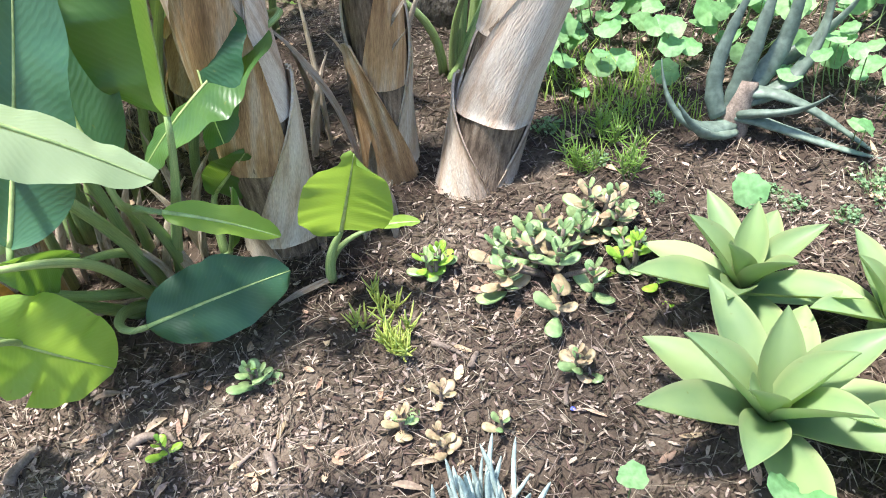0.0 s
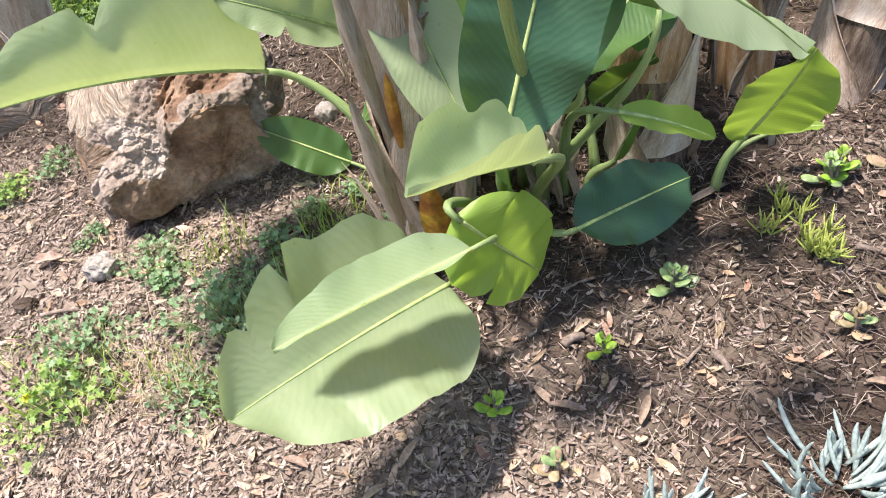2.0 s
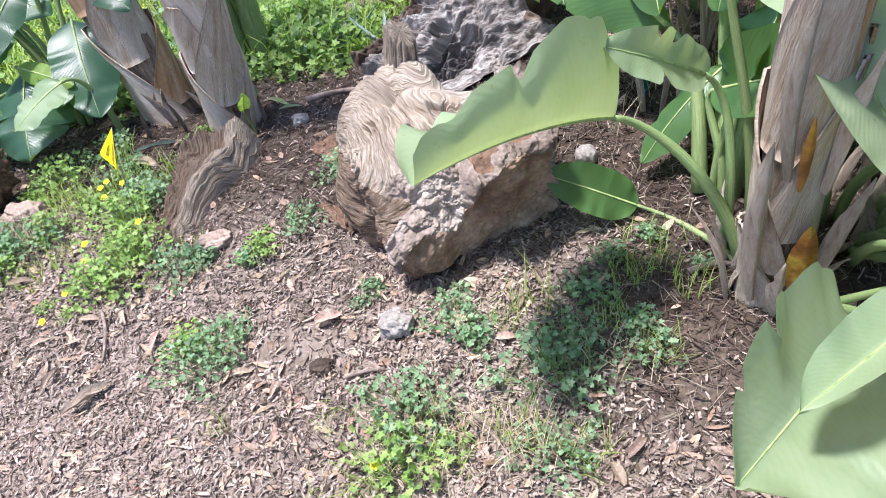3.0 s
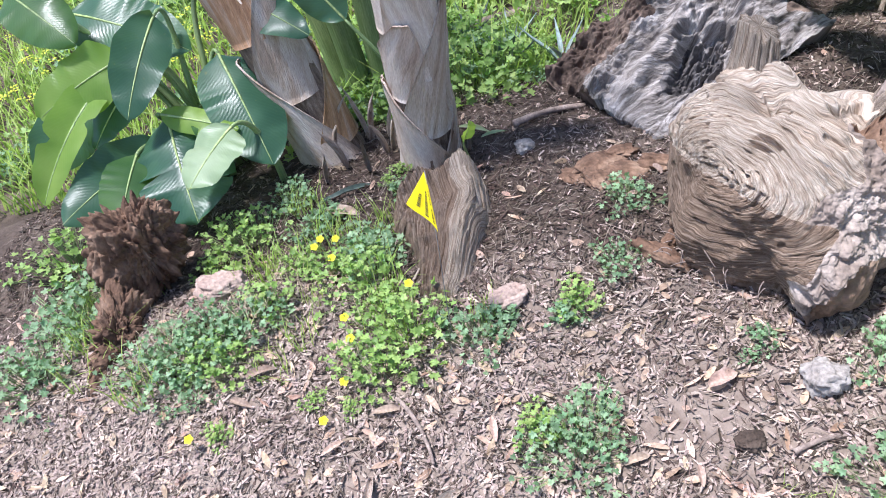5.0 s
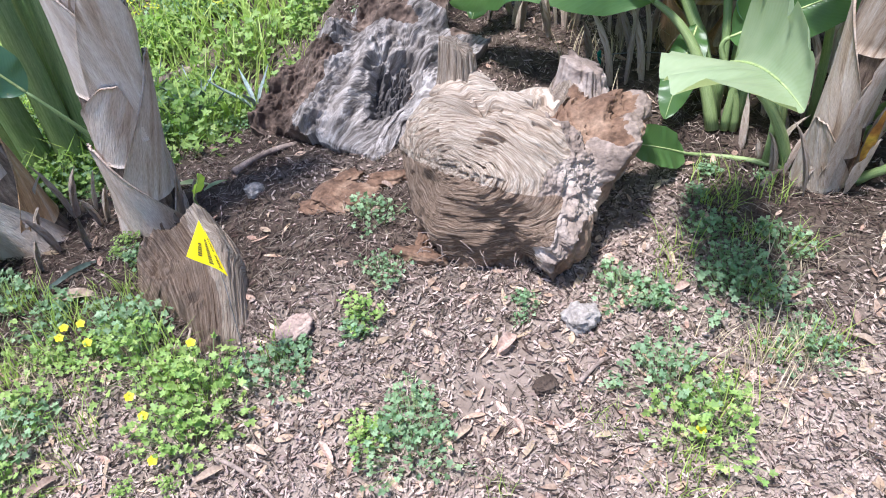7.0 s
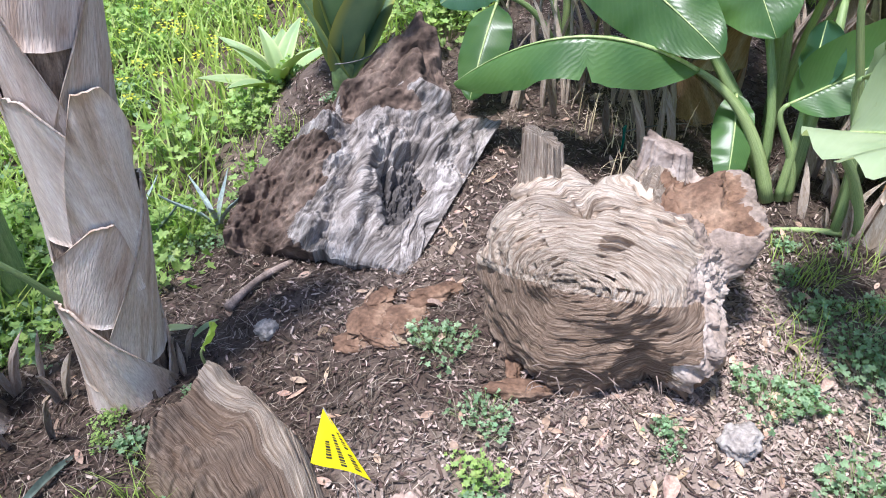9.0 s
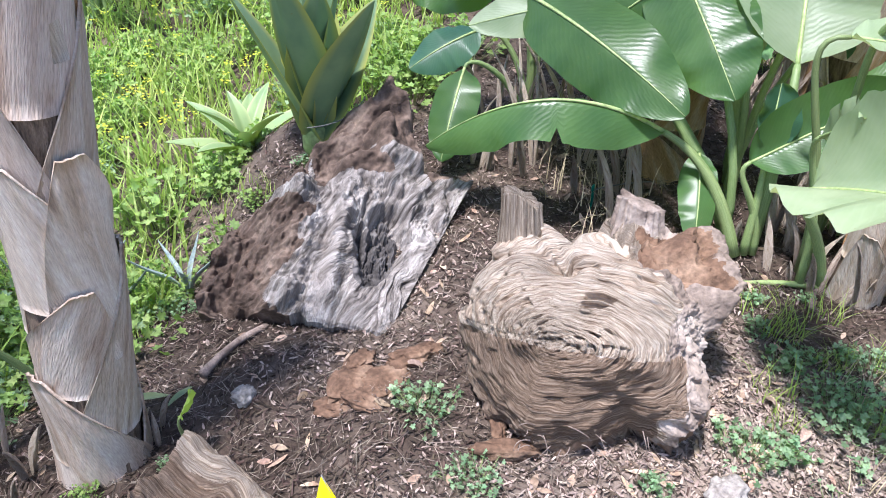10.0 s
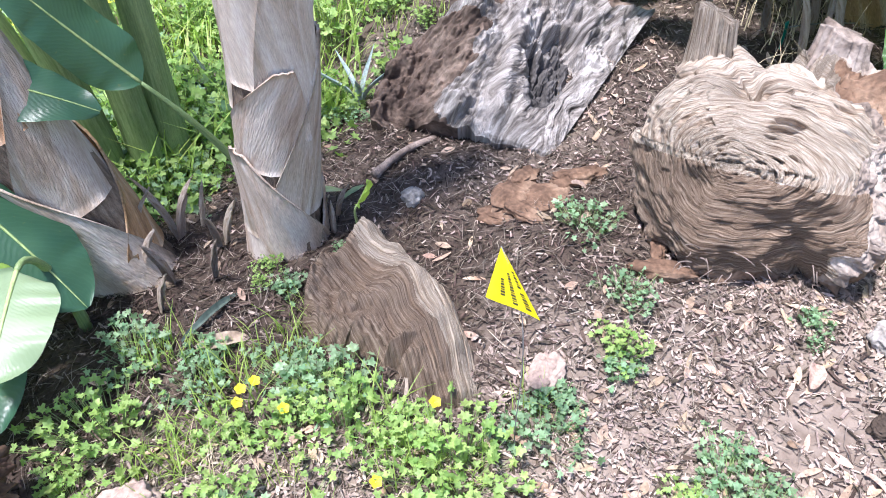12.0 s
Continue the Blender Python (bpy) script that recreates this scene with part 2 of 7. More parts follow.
M_ROT_ORANGE = surface("orange_rotten_wood", [(0.3, (0.065, 0.036, 0.024)), (0.5, (0.175, 0.105, 0.068)), (0.72, (0.33, 0.225, 0.155))], 9, 0.95, 1.0, 40, fine=80, depth=0.010)
M_WOOD_CRUMB = surface("dusty_crumbled_wood", [(0.30, (0.11, 0.080, 0.062)), (0.48, (0.265, 0.208, 0.172)), (0.70, (0.43, 0.365, 0.32))], 7, 0.95, 1.0, 34, fine=75, depth=0.010)
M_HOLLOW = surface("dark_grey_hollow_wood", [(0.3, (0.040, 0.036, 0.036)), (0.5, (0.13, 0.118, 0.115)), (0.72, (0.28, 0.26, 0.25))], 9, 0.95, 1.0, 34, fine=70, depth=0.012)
M_FLESH = surface("orange_cut_flesh", [(0.3, (0.15, 0.050, 0.018)), (0.5, (0.38, 0.165, 0.035)), (0.7, (0.60, 0.44, 0.05))], 11, 0.5, 0.6, 50, depth=0.004)
M_ROT = surface("dark_rotten_wood", [(0.3, (0.034, 0.023, 0.018)), (0.5, (0.115, 0.080, 0.062)), (0.72, (0.26, 0.195, 0.155))], 9, 0.95, 1.0, 30, fine=70, depth=0.012)
M_STONE = surface("pale_stone", [(0.3, (0.24, 0.21, 0.185)), (0.7, (0.42, 0.385, 0.35))], 18, 0.85, 0.6, 60, vary=0.15, depth=0.004)
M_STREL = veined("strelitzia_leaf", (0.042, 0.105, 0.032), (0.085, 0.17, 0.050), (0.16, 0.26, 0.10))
# dark green copy; its colour also stands in for shade over a clump
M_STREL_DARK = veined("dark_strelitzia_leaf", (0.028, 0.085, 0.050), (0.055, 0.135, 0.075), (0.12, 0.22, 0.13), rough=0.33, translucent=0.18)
# whitish base colour, with sky sheen and sun on the blade painted in
M_STREL_PALE_SHEEN = veined("pale_sheen_strelitzia_leaf", (0.28, 0.38, 0.21), (0.39, 0.48, 0.29), (0.46, 0.54, 0.37), rough=0.38, translucent=0.37, tint=(0.62, 0.72, 0.18))
# yellow-green base colour, with sun coming through the blade painted in
M_STREL_LIME_LIT = veined("backlit_lime_strelitzia_leaf", (0.19, 0.33, 0.05), (0.29, 0.42, 0.085), (0.38, 0.48, 0.15), rough=0.36, translucent=0.45, tint=(0.55, 0.80, 0.08))
M_RIB = surface("leaf_stalk", [(0.3, (0.15, 0.23, 0.075)), (0.7, (0.30, 0.38, 0.16))], 5, 0.45, 0.3, 12, stretch=(5, 0.8, 1), coord="UV", vary=0.2, depth=0.002, spec=0.45)
M_RIBPALE = surface("pale_midrib", [(0.3, (0.30, 0.40, 0.14)), (0.7, (0.44, 0.52, 0.22))], 8, 0.45, 0.2, 20, vary=0.1)
M_AGAVE = veined("agave_leaf", (0.24, 0.36, 0.18), (0.37, 0.48, 0.21), (0.33, 0.45, 0.22), rough=0.45, translucent=0.30, tint=(0.62, 0.78, 0.10), veins=3, relief=0.03, edge=(0.46, 0.52, 0.26))
M_AGAVE_TALL = veined("tall_agave_leaf", (0.14, 0.24, 0.13), (0.23, 0.34, 0.17), (0.24, 0.35, 0.18), rough=0.45, translucent=0.10, tint=(0.5, 0.7, 0.1), veins=4, relief=0.06, edge=(0.40, 0.42, 0.10))
M_ALOE = surface("aloe_leaf", [(0.3, (0.085, 0.115, 0.095)), (0.7, (0.17, 0.215, 0.175))], 9, 0.5, 0.25, 60, vary=0.2, spec=0.4)
M_JADE = surface("jade_leaf", [(0.32, (0.16, 0.27, 0.10)), (0.55, (0.29, 0.38, 0.18)), (0.72, (0.42, 0.33, 0.26))], 14, 0.35, 0.1, 80, vary=0.28, spec=0.5, translucent=0.08)
M_JADE_RED = surface("stressed_jade_leaf", [(0.3, (0.27, 0.23, 0.12)), (0.6, (0.42, 0.29, 0.20)), (0.8, (0.52, 0.36, 0.29))], 14, 0.4, 0.1, 80, vary=0.2, spec=0.45)
M_JADE_NEW = surface("young_jade_leaf", [(0.3, (0.22, 0.42, 0.05)), (0.7, (0.42, 0.58, 0.08))], 14, 0.35, 0.1, 80, vary=0.2, spec=0.5, translucent=0.2)
M_CHALK = surface("chalk_stick_leaf", [(0.3, (0.30, 0.38, 0.36)), (0.7, (0.46, 0.53, 0.50))], 16, 0.6, 0.15, 90, vary=0.15)
M_FINGER = surface("finger_leaf", [(0.3, (0.40, 0.47, 0.10)), (0.7, (0.58, 0.60, 0.22))], 20, 0.5, 0.1, 90, vary=0.2, translucent=0.2)
M_NEEDLE = surface("needle_leaf", [(0.3, (0.12, 0.24, 0.05)), (0.7, (0.30, 0.45, 0.11))], 20, 0.5, 0.1, 90, island=0.3, translucent=0.25)
M_NAST = surface("nasturtium_leaf", [(0.3, (0.12, 0.27, 0.10)), (0.7, (0.26, 0.43, 0.20))], 10, 0.5, 0.2, 40, vary=0.25, translucent=0.3, trans_tint=(0.4, 0.8, 0.1))
M_WEED = surface("weed_leaf", [(0.3, (0.13, 0.23, 0.12)), (0.7, (0.31, 0.41, 0.25))], 16, 0.5, 0.2, 80, island=0.42, translucent=0.38, trans_tint=(0.35, 0.7, 0.08))
M_WEED_LIGHT = surface("light_weed_leaf", [(0.3, (0.20, 0.33, 0.085)), (0.7, (0.38, 0.49, 0.17))], 16, 0.5, 0.2, 80, island=0.30, translucent=0.4, trans_tint=(0.5, 0.8, 0.08))
M_GRASS = surface("grass_blade", [(0.3, (0.25, 0.36, 0.075)), (0.7, (0.46, 0.54, 0.16))], 12, 0.5, 0.1, 60, island=0.30, translucent=0.42, trans_tint=(0.5, 0.8, 0.1))
M_STRAW = surface("straw", [(0.3, (0.36, 0.28, 0.17)), (0.7, (0.60, 0.50, 0.34))], 12, 0.7, 0.1, 60, island=0.3)
M_PETAL = surface("yellow_petal", [(0.3, (0.80, 0.66, 0.02)), (0.7, (0.90, 0.80, 0.06))], 30, 0.5, 0.1, 90, translucent=0.3, trans_tint=(0.9, 0.8, 0.05))
M_FLAG = surface("yellow_flag_film", [(0.3, (0.82, 0.66, 0.0)), (0.7, (0.88, 0.74, 0.01))], 12, 0.4, 0.3, 24, translucent=0.25, trans_tint=(0.9, 0.75, 0.0))
M_INK = surface("black_ink", [(0.3, (0.02, 0.02, 0.018)), (0.7, (0.05, 0.045, 0.02))], 60, 0.6, 0)
M_FLOWERHEAD = surface("yellow_green_flower_head", [(0.3, (0.50, 0.52, 0.04)), (0.7, (0.72, 0.70, 0.08))], 20, 0.6, 0.1, 60, island=0.25, translucent=0.3, trans_tint=(0.7, 0.75, 0.05))
M_WIRE = surface("grey_wire", [(0.3, (0.10, 0.10, 0.10)), (0.7, (0.22, 0.21, 0.20))], 40, 0.45, 0.1, 90, spec=0.6)
M_PLASTIC = surface("green_plastic", [(0.3, (0.0, 0.13, 0.09)), (0.7, (0.01, 0.22, 0.16))], 20, 0.4, 0.1, 60)
M_BLUE = surface("blue_petal", [(0.3, (0.08, 0.10, 0.55)), (0.7, (0.14, 0.18, 0.75))], 20, 0.5, 0)
M_CONCRETE = surface("pale_concrete", [(0.3, (0.32, 0.29, 0.26)), (0.7, (0.48, 0.45, 0.41))], 14, 0.9, 0.4, 90)
M_PINK = surface("pink_brick", [(0.3, (0.30, 0.21, 0.17)), (0.7, (0.46, 0.35, 0.29))], 14, 0.9, 0.5, 60)


# ---- builders ----
def mesh_of(name, verts, faces, material, uvs=None, soft=True):
    me = bpy.data.meshes.new(name)
    me.from_pydata([tuple(map(float, v)) for v in verts], [], faces)
    if uvs is not None:
        layer = me.uv_layers.new(name="UVMap")
        idx = np.empty(len(me.loops), np.int32)
        me.loops.foreach_get("vertex_index", idx)
        layer.data.foreach_set("uv", np.asarray(uvs, np.float32)[idx].ravel())
    me.materials.append(material)
    if soft:
        me.polygons.foreach_set("use_smooth", np.ones(len(me.polygons), bool))
    me.update()
    return me


def mesh3(name, vfu, material):
    return mesh_of(name, vfu[0], vfu[1], material, vfu[2])


def part(name, me, parent, label="", m=None):
    """Links a mesh as one object under a thing or a part; m: its pose there."""
    ob = new(name, me)
    ob.parent = parent
    if m is not None:
        ob.matrix_basis = m
    return tagged(ob, label)


def thing(name, at, label, category, group="", kind=""):
    ob = new(name)
    ob.empty_display_size = 0.05
    ob.matrix_basis = Matrix.Translation(at)
    return tagged(ob, label, category, group, kind)


def solo(name, me, at, label, category, group="", kind="", turn=0.0):
    ob = new(name, me)
    ob.matrix_basis = pose(at[0], at[1], at[2], 0, 0, turn)
    return tagged(ob, label, category, group, kind)


def unit(v):
    v = np.asarray(v, float)
    return v / (np.linalg.norm(v) + 1e-9)


def bez(pts, n):
    """n+1 points along a Bezier curve of three or four control points."""
    s = np.linspace(0, 1, n + 1)[:, None]
    p = [np.asarray(q, float) for q in pts]
    if len(p) == 3:
        return (1 - s) ** 2 * p[0] + 2 * s * (1 - s) * p[1] + s * s * p[2]
    return (1 - s) ** 3 * p[0] + 3 * s * (1 - s) ** 2 * p[1] + 3 * s * s * (1 - s) * p[2] + s ** 3 * p[3]


def tube(path, radii, sides=8, flat=1.0, rough=0.0, seed=0):
    """A tapered tube along a path, with closed ends. Returns vertices, faces, UVs."""
    path = np.asarray(path, float)
    n = len(path)
    radii = np.broadcast_to(np.asarray(radii, float), (n,))
    tang = np.gradient(path, axis=0)
    tang /= np.linalg.norm(tang, axis=1)[:, None] + 1e-9
    ref = np.array([1.0, 0, 0]) if abs(tang[0, 0]) < 0.8 else np.array([0, 1.0, 0])
    verts, uvs, faces = [], [], []
    length = 0
    for i in range(n):
        if i:
            length += np.linalg.norm(path[i] - path[i - 1])
        a = unit(ref - tang[i] * ref.dot(tang[i]))
        b = np.cross(tang[i], a)
        for k in range(sides):
            w = 2 * math.pi * k / sides
            r = radii[i]
            if rough:
                r *= 1 + rough * float(vnoise(np.array([math.cos(w) * 1.5 + seed, math.sin(w) * 1.5, i * 0.45]), seed))
            verts.append(path[i] + a * math.cos(w) * r + b * math.sin(w) * r * flat)
            uvs.append((abs(2 * k / sides - 1), length * 2))
    for i in range(n - 1):
        for k in range(sides):
            k2 = (k + 1) % sides
            faces.append((i * sides + k, i * sides + k2, (i + 1) * sides + k2, (i + 1) * sides + k))
    faces.append(tuple(range(sides))[::-1])
    faces.append(tuple((n - 1) * sides + k for k in range(sides)))
    return verts, faces, uvs


def blade(rib, up, width, fold=(20, 20), curl=(0, 0), across=6, shape="strel", tears=(), wave=0.0, seed=0):
    """A leaf blade on a midrib path. fold: degrees by which each half rises from flat; curl: further turn towards its edge."""
    rib = np.asarray(rib, float)
    n = len(rib) - 1
    tang = np.gradient(rib, axis=0)
    verts, uvs, faces = [], [], []
    up = unit(up)
    cols = 2 * across + 1
    if wave:
        ss = np.arange(n + 1) / n
        one = np.ones(n + 1)
        ripple = np.stack([np.stack([vnoise(np.stack([ss * 5 + seed, one * 3.0 * j, one * seed * 1.7], -1), 3), vnoise(np.stack([ss * 15 + seed, one * 3.0 * j, one * seed * 2.7], -1), 5)], -1) for j in (-1, 1)], 1)
    for i in range(n + 1):
        s = i / n
        t = unit(tang[i])
        side = unit(np.cross(t, up))
        nor = np.cross(side, t)
        if shape == "strel":
            w = 0.5 * width * max(0.015, 1 - (abs(s - 0.40) / (0.40 if s < 0.40 else 0.60)) ** (2.6 if s < 0.40 else 2.3)) ** 0.62
        elif shape == "oval":
            w = 0.5 * width * max(0.02, math.sin(math.pi * min(1, 0.06 + 0.94 * s)) ** 0.7)
        elif shape == "lance":
            w = 0.5 * width * (0.40 + 0.60 * math.sin(math.pi / 2 * min(1, s / 0.52))) * (1 - max(0.0, (s - 0.52) / 0.48) ** 1.75) + 0.0005
        else:
            w = 0.5 * width * (0.52 * (1 - s) ** 0.55 + 0.62 * max(0.0, math.sin(math.pi * s ** 0.85))) + 0.0005
        row = [None] * cols
        row[across] = (rib[i], 0.0)
        for j in (-1, 1):
            h = 0 if j < 0 else 1
            ww = w
            for th, ts, td, tw in tears:
                if th == h:
                    ww *= 1 - td * max(0.0, 1 - abs(s - ts) / tw)
            p = rib[i].copy()
            for k in range(1, across + 1):
                v = k / across
                a = radians(fold[h] + curl[h] * v)
                step = (side * j * math.cos(a) + nor * math.sin(a)) * (ww / across)
                p = p + step
                q = p
                if wave:
                    q = p + nor * width * wave * (v * v * ripple[i, h, 0] + 0.35 * v * ripple[i, h, 1])
                row[across + j * k] = (q, j * v)
        for q, v in row:
            verts.append(q)
            uvs.append((s, abs(v)))
    for i in range(n):
        for k in range(cols - 1):
            a = i * cols + k
            faces.append((a, a + 1, a + cols + 1, a + cols))
    return verts, faces, uvs


LEAF_SEED = [0]


def strel_leaf(plant, root, base, tip, width, up=(0, 0, 1), arch=0.08, fold=(18, 18), curl=(10, 10), mat=None, tears=(), lean=None, stalk=0.010, wave=0.13, label=""):
    """One paddle leaf: its stalk from the root, its blade and the midrib along it. World places."""
    LEAF_SEED[0] += 1
    o = np.array(plant.matrix_basis.translation)
    root, base, tip = np.array(root, float), np.array(base, float), np.array(tip, float)
    ln = np.linalg.norm(tip - base)
    rib = bez([base, (base + tip) / 2 + unit(up) * arch * ln * 2, tip], 34)
    t0 = unit(rib[1] - rib[0])
    stem_len = np.linalg.norm(base - root)
    mid = np.array(lean, float) if lean is not None else root + np.array([0, 0, stem_len * 0.6])
    stem = bez([root, mid, base - t0 * stem_len * 0.25, base], 14)
    v, f, u = tube(stem - o, np.linspace(stalk * 1.5, stalk * 0.62, 15), 8)
    part("petiole", mesh_of("petiole", v, f, M_RIB, u), plant)
    v, f, u = blade(rib - o, up, width, fold, curl, 7, tears=tears, wave=wave, seed=LEAF_SEED[0])
    lb = part("leaf_blade", mesh_of("leaf_blade", v, f, mat or M_STREL, u), plant, label)
    off = np.cross(unit(np.cross(unit(tip - base), unit(up))), unit(tip - base)) * 0.0006
    v, f, u = tube(rib - o + off, np.linspace(stalk * 0.55, 0.001, 35), 6, flat=0.8)
    part("midrib", mesh_of("midrib", v, f, M_RIBPALE, u), lb, "pale raised midrib")


def sheath(path, radii, s0, s1, centre, span, seed, mat, flare=0.020):
    """An old leaf base wrapped round a trunk: a tapering shell from s0 to s1 along it."""
    path = np.asarray(path)
    n, m = 16, 12
    outer, inner, uvs = [], [], []
    tang = np.gradient(path, axis=0)
    for i in range(n + 1):
        f = i / n
        s = s0 + (s1 - s0) * f
        x = s * (len(path) - 1)
        k = min(int(x), len(path) - 2)
        c = path[k] + (path[k + 1] - path[k]) * (x - k)
        t = unit(tang[k])
        r = np.interp(x, range(len(path)), radii)
        a = unit(np.array([1.0, 0, 0]) - t * t[0])
        b = np.cross(t, a)
        sp = radians(span) * (1 - 0.86 * f ** 1.6)
        drift = radians(55) * f * (1 if seed % 2 else -1)
        for j in range(m + 1):
            g = j / m - 0.5
            w = radians(centre) + drift + g * sp
            rr = r * (1.03 + 0.05 * float(vnoise(np.array([g * 6, f * 3, seed * 1.3]), 4))) + 0.004 + flare * f * f + 0.006 * float(vnoise(np.array([g * 16, f * 1.2, seed * 0.7]), 2)) * 0.5
            d = a * math.cos(w) + b * math.sin(w)
            outer.append(c + d * rr)
            inner.append(c + d * (rr - 0.007))
            uvs.append((g * sp / 3 + seed * 0.37, f * (s1 - s0) * 2.2 + seed))
    q = m + 1
    nv = len(outer)
    faces = []
    for i in range(n):
        for j in range(m):
            p = i * q + j
            faces.append((p, p + 1, p + q + 1, p + q))
            faces.append((nv + p, nv + p + q, nv + p + q + 1, nv + p + 1))
    rim = [i * q for i in range(n + 1)] + [n * q + j for j in range(1, q)] + [i * q + m for i in range(n - 1, -1, -1)] + [j for j in range(m - 1, 0, -1)]
    for a, b in zip(rim, rim[1:] + rim[:1]):
        faces.append((a, nv + a, nv + b, b))
    return mesh_of("sheath", outer + inner, faces, mat, uvs + uvs)


def old_trunk(name, base, ctrl, top, r0, r1, seed, label, tones, count=9, facing=-90, length=(0.26, 0.40)):
    """A stout old stem wrapped in dead leaf bases."""
    ob = thing(name, base, label, "trunk")
    o = np.array(base)
    path = bez([(0, 0, -0.06), np.array(ctrl) - o, np.array(top) - o], 24)
    radii = np.linspace(r0, r1, 25) * (1 + 0.25 * np.exp(-np.linspace(0, 1, 25) * 14))
    v, f, u = tube(path, radii, 20, rough=0.10, seed=seed)
    part("core", mesh_of("core", v, f, M_TRUNK, u), ob, "dark fibrous core between the leaf bases")
    rr = random.Random(seed)
    for k in range(count):
        s0 = -0.0 + 0.80 * k / count
        c = facing + (k * 137.5) % 360 + rr.uniform(-25, 25)
        me = sheath(path, radii, max(0, s0), min(0.99, s0 + rr.uniform(*length)), c, rr.uniform(150, 215), seed * 10 + k, M_SHEATH_ORANGE if k in tones else M_SHEATH)
        part("sheath", me, ob, "rusty orange leaf base" if k in tones else "")
    return ob


def sculpt(centre, lobes, nu=260, nv=200, pole=(0, 1, 0), sharp=22):
    """A lumpy closed body: the blended reach of several ellipsoids seen from one centre. Returns world points on a grid of directions, and the outward ways."""
    pole = unit(pole)
    a = unit(np.cross(pole, (0.3, 0.1, 1)))
    b = np.cross(pole, a)
    th = np.linspace(0.0, math.pi, nv)[:, None]
    ph = np.linspace(0, 2 * math.pi, nu, endpoint=False)[None, :]
    d = (np.cos(th) * np.ones_like(ph))[..., None] * pole + (np.sin(th) * np.cos(ph))[..., None] * a + (np.sin(th) * np.sin(ph))[..., None] * b
    c = np.array(centre)
    reach = []
    for e, r in lobes:
        e, r = np.array(e), np.array(r)
        q, w = (c - e) / r, d / r
        A, B, C = (w * w).sum(-1), (w * q).sum(-1), (q * q).sum() - 1
        disc = B * B - A * C
        s = np.where(disc > 0, (-B + np.sqrt(np.maximum(disc, 0))) / A, 0)
        reach.append(np.maximum(s, 0.02))
    reach = np.array(reach)
    s = np.log(np.exp(reach * sharp).sum(0)) / sharp
    s = np.minimum(s, reach.max(0) * 1.18)
    return c + d * s[..., None], d


def grid_faces(nu, nv):
    return [(i * nu + k, i * nu + (k + 1) % nu, (i + 1) * nu + (k + 1) % nu, (i + 1) * nu + k) for i in range(nv - 1) for k in range(nu)]




# ---- the ground: one sheet to the horizon ----
def span(lo, hi, step, far):
    out, d, w = [], step, 0
    while w < far:
        d *= 1.35
        w += d
        out.append(w)
    inner = np.arange(lo, hi + step / 2, step)
    return np.concatenate([lo - np.array(out[::-1]), inner, inner[-1] + np.array(out)])


def paleness(x, y):
    """How much pale leaf litter lies on the dark mulch: the bed is dark, the bare walkway before it pale."""
    p = np.stack([x, y, np.zeros_like(x)], -1)
    a = smooth(0.95, 0.55, y + 0.25 * (x + 0.9)) * smooth(0.1, -0.9, x)
    b = smooth(-1.15, -1.6, x) * smooth(1.95, 1.35, y - 0.35 * smooth(-2.6, -3.2, x))
    far = 1 - 0.55 * smooth(0.5, 3.0, np.maximum(-y, np.abs(x + 1.5) - 3.0))
    return np.clip(np.maximum(a, b) * 0.9 + 0.26 * vnoise(p * 2.3, 11), 0, 1) * far


gxs, gys = span(-4.6, 1.9, 0.024, 400), span(-0.3, 4.6, 0.024, 400)
GX, GY = np.meshgrid(gxs, gys)
GZ = ground_z(GX, GY)
nx, ny = len(gxs), len(gys)
gverts = np.stack([GX, GY, GZ], -1).reshape(-1, 3)
gfaces = [(j * nx + i, j * nx + i + 1, (j + 1) * nx + i + 1, (j + 1) * nx + i) for j in range(ny - 1) for i in range(nx - 1)]
ground = tagged(new("ground", mesh_of("ground", gverts, gfaces, M_SOIL)), "dark brown garden soil with bark mulch and litter", "ground", kind="structure")
dust_layer = ground.data.attributes.new("dust", 'FLOAT', 'POINT')
dust_layer.data.foreach_set("value", (0.9 * paleness(GX.ravel(), GY.ravel())).astype(np.float32))


# ---- litter strewn over the ground ----
def strew(n, x0, x1, y0, y1, keep, seed):
    g = np.random.default_rng(seed)
    x, y = g.uniform(x0, x1, n), g.uniform(y0, y1, n)
    k = g.uniform(0, 1, n) < keep(x, y)
    return x[k], y[k], g


def slope_normals(x, y):
    e = 0.02
    n = np.stack([-(ground_z(x + e, y) - ground_z(x - e, y)) / (2 * e), -(ground_z(x, y + e) - ground_z(x, y - e)) / (2 * e), np.ones_like(x)], -1)
    return n / np.linalg.norm(n, axis=1)[:, None]


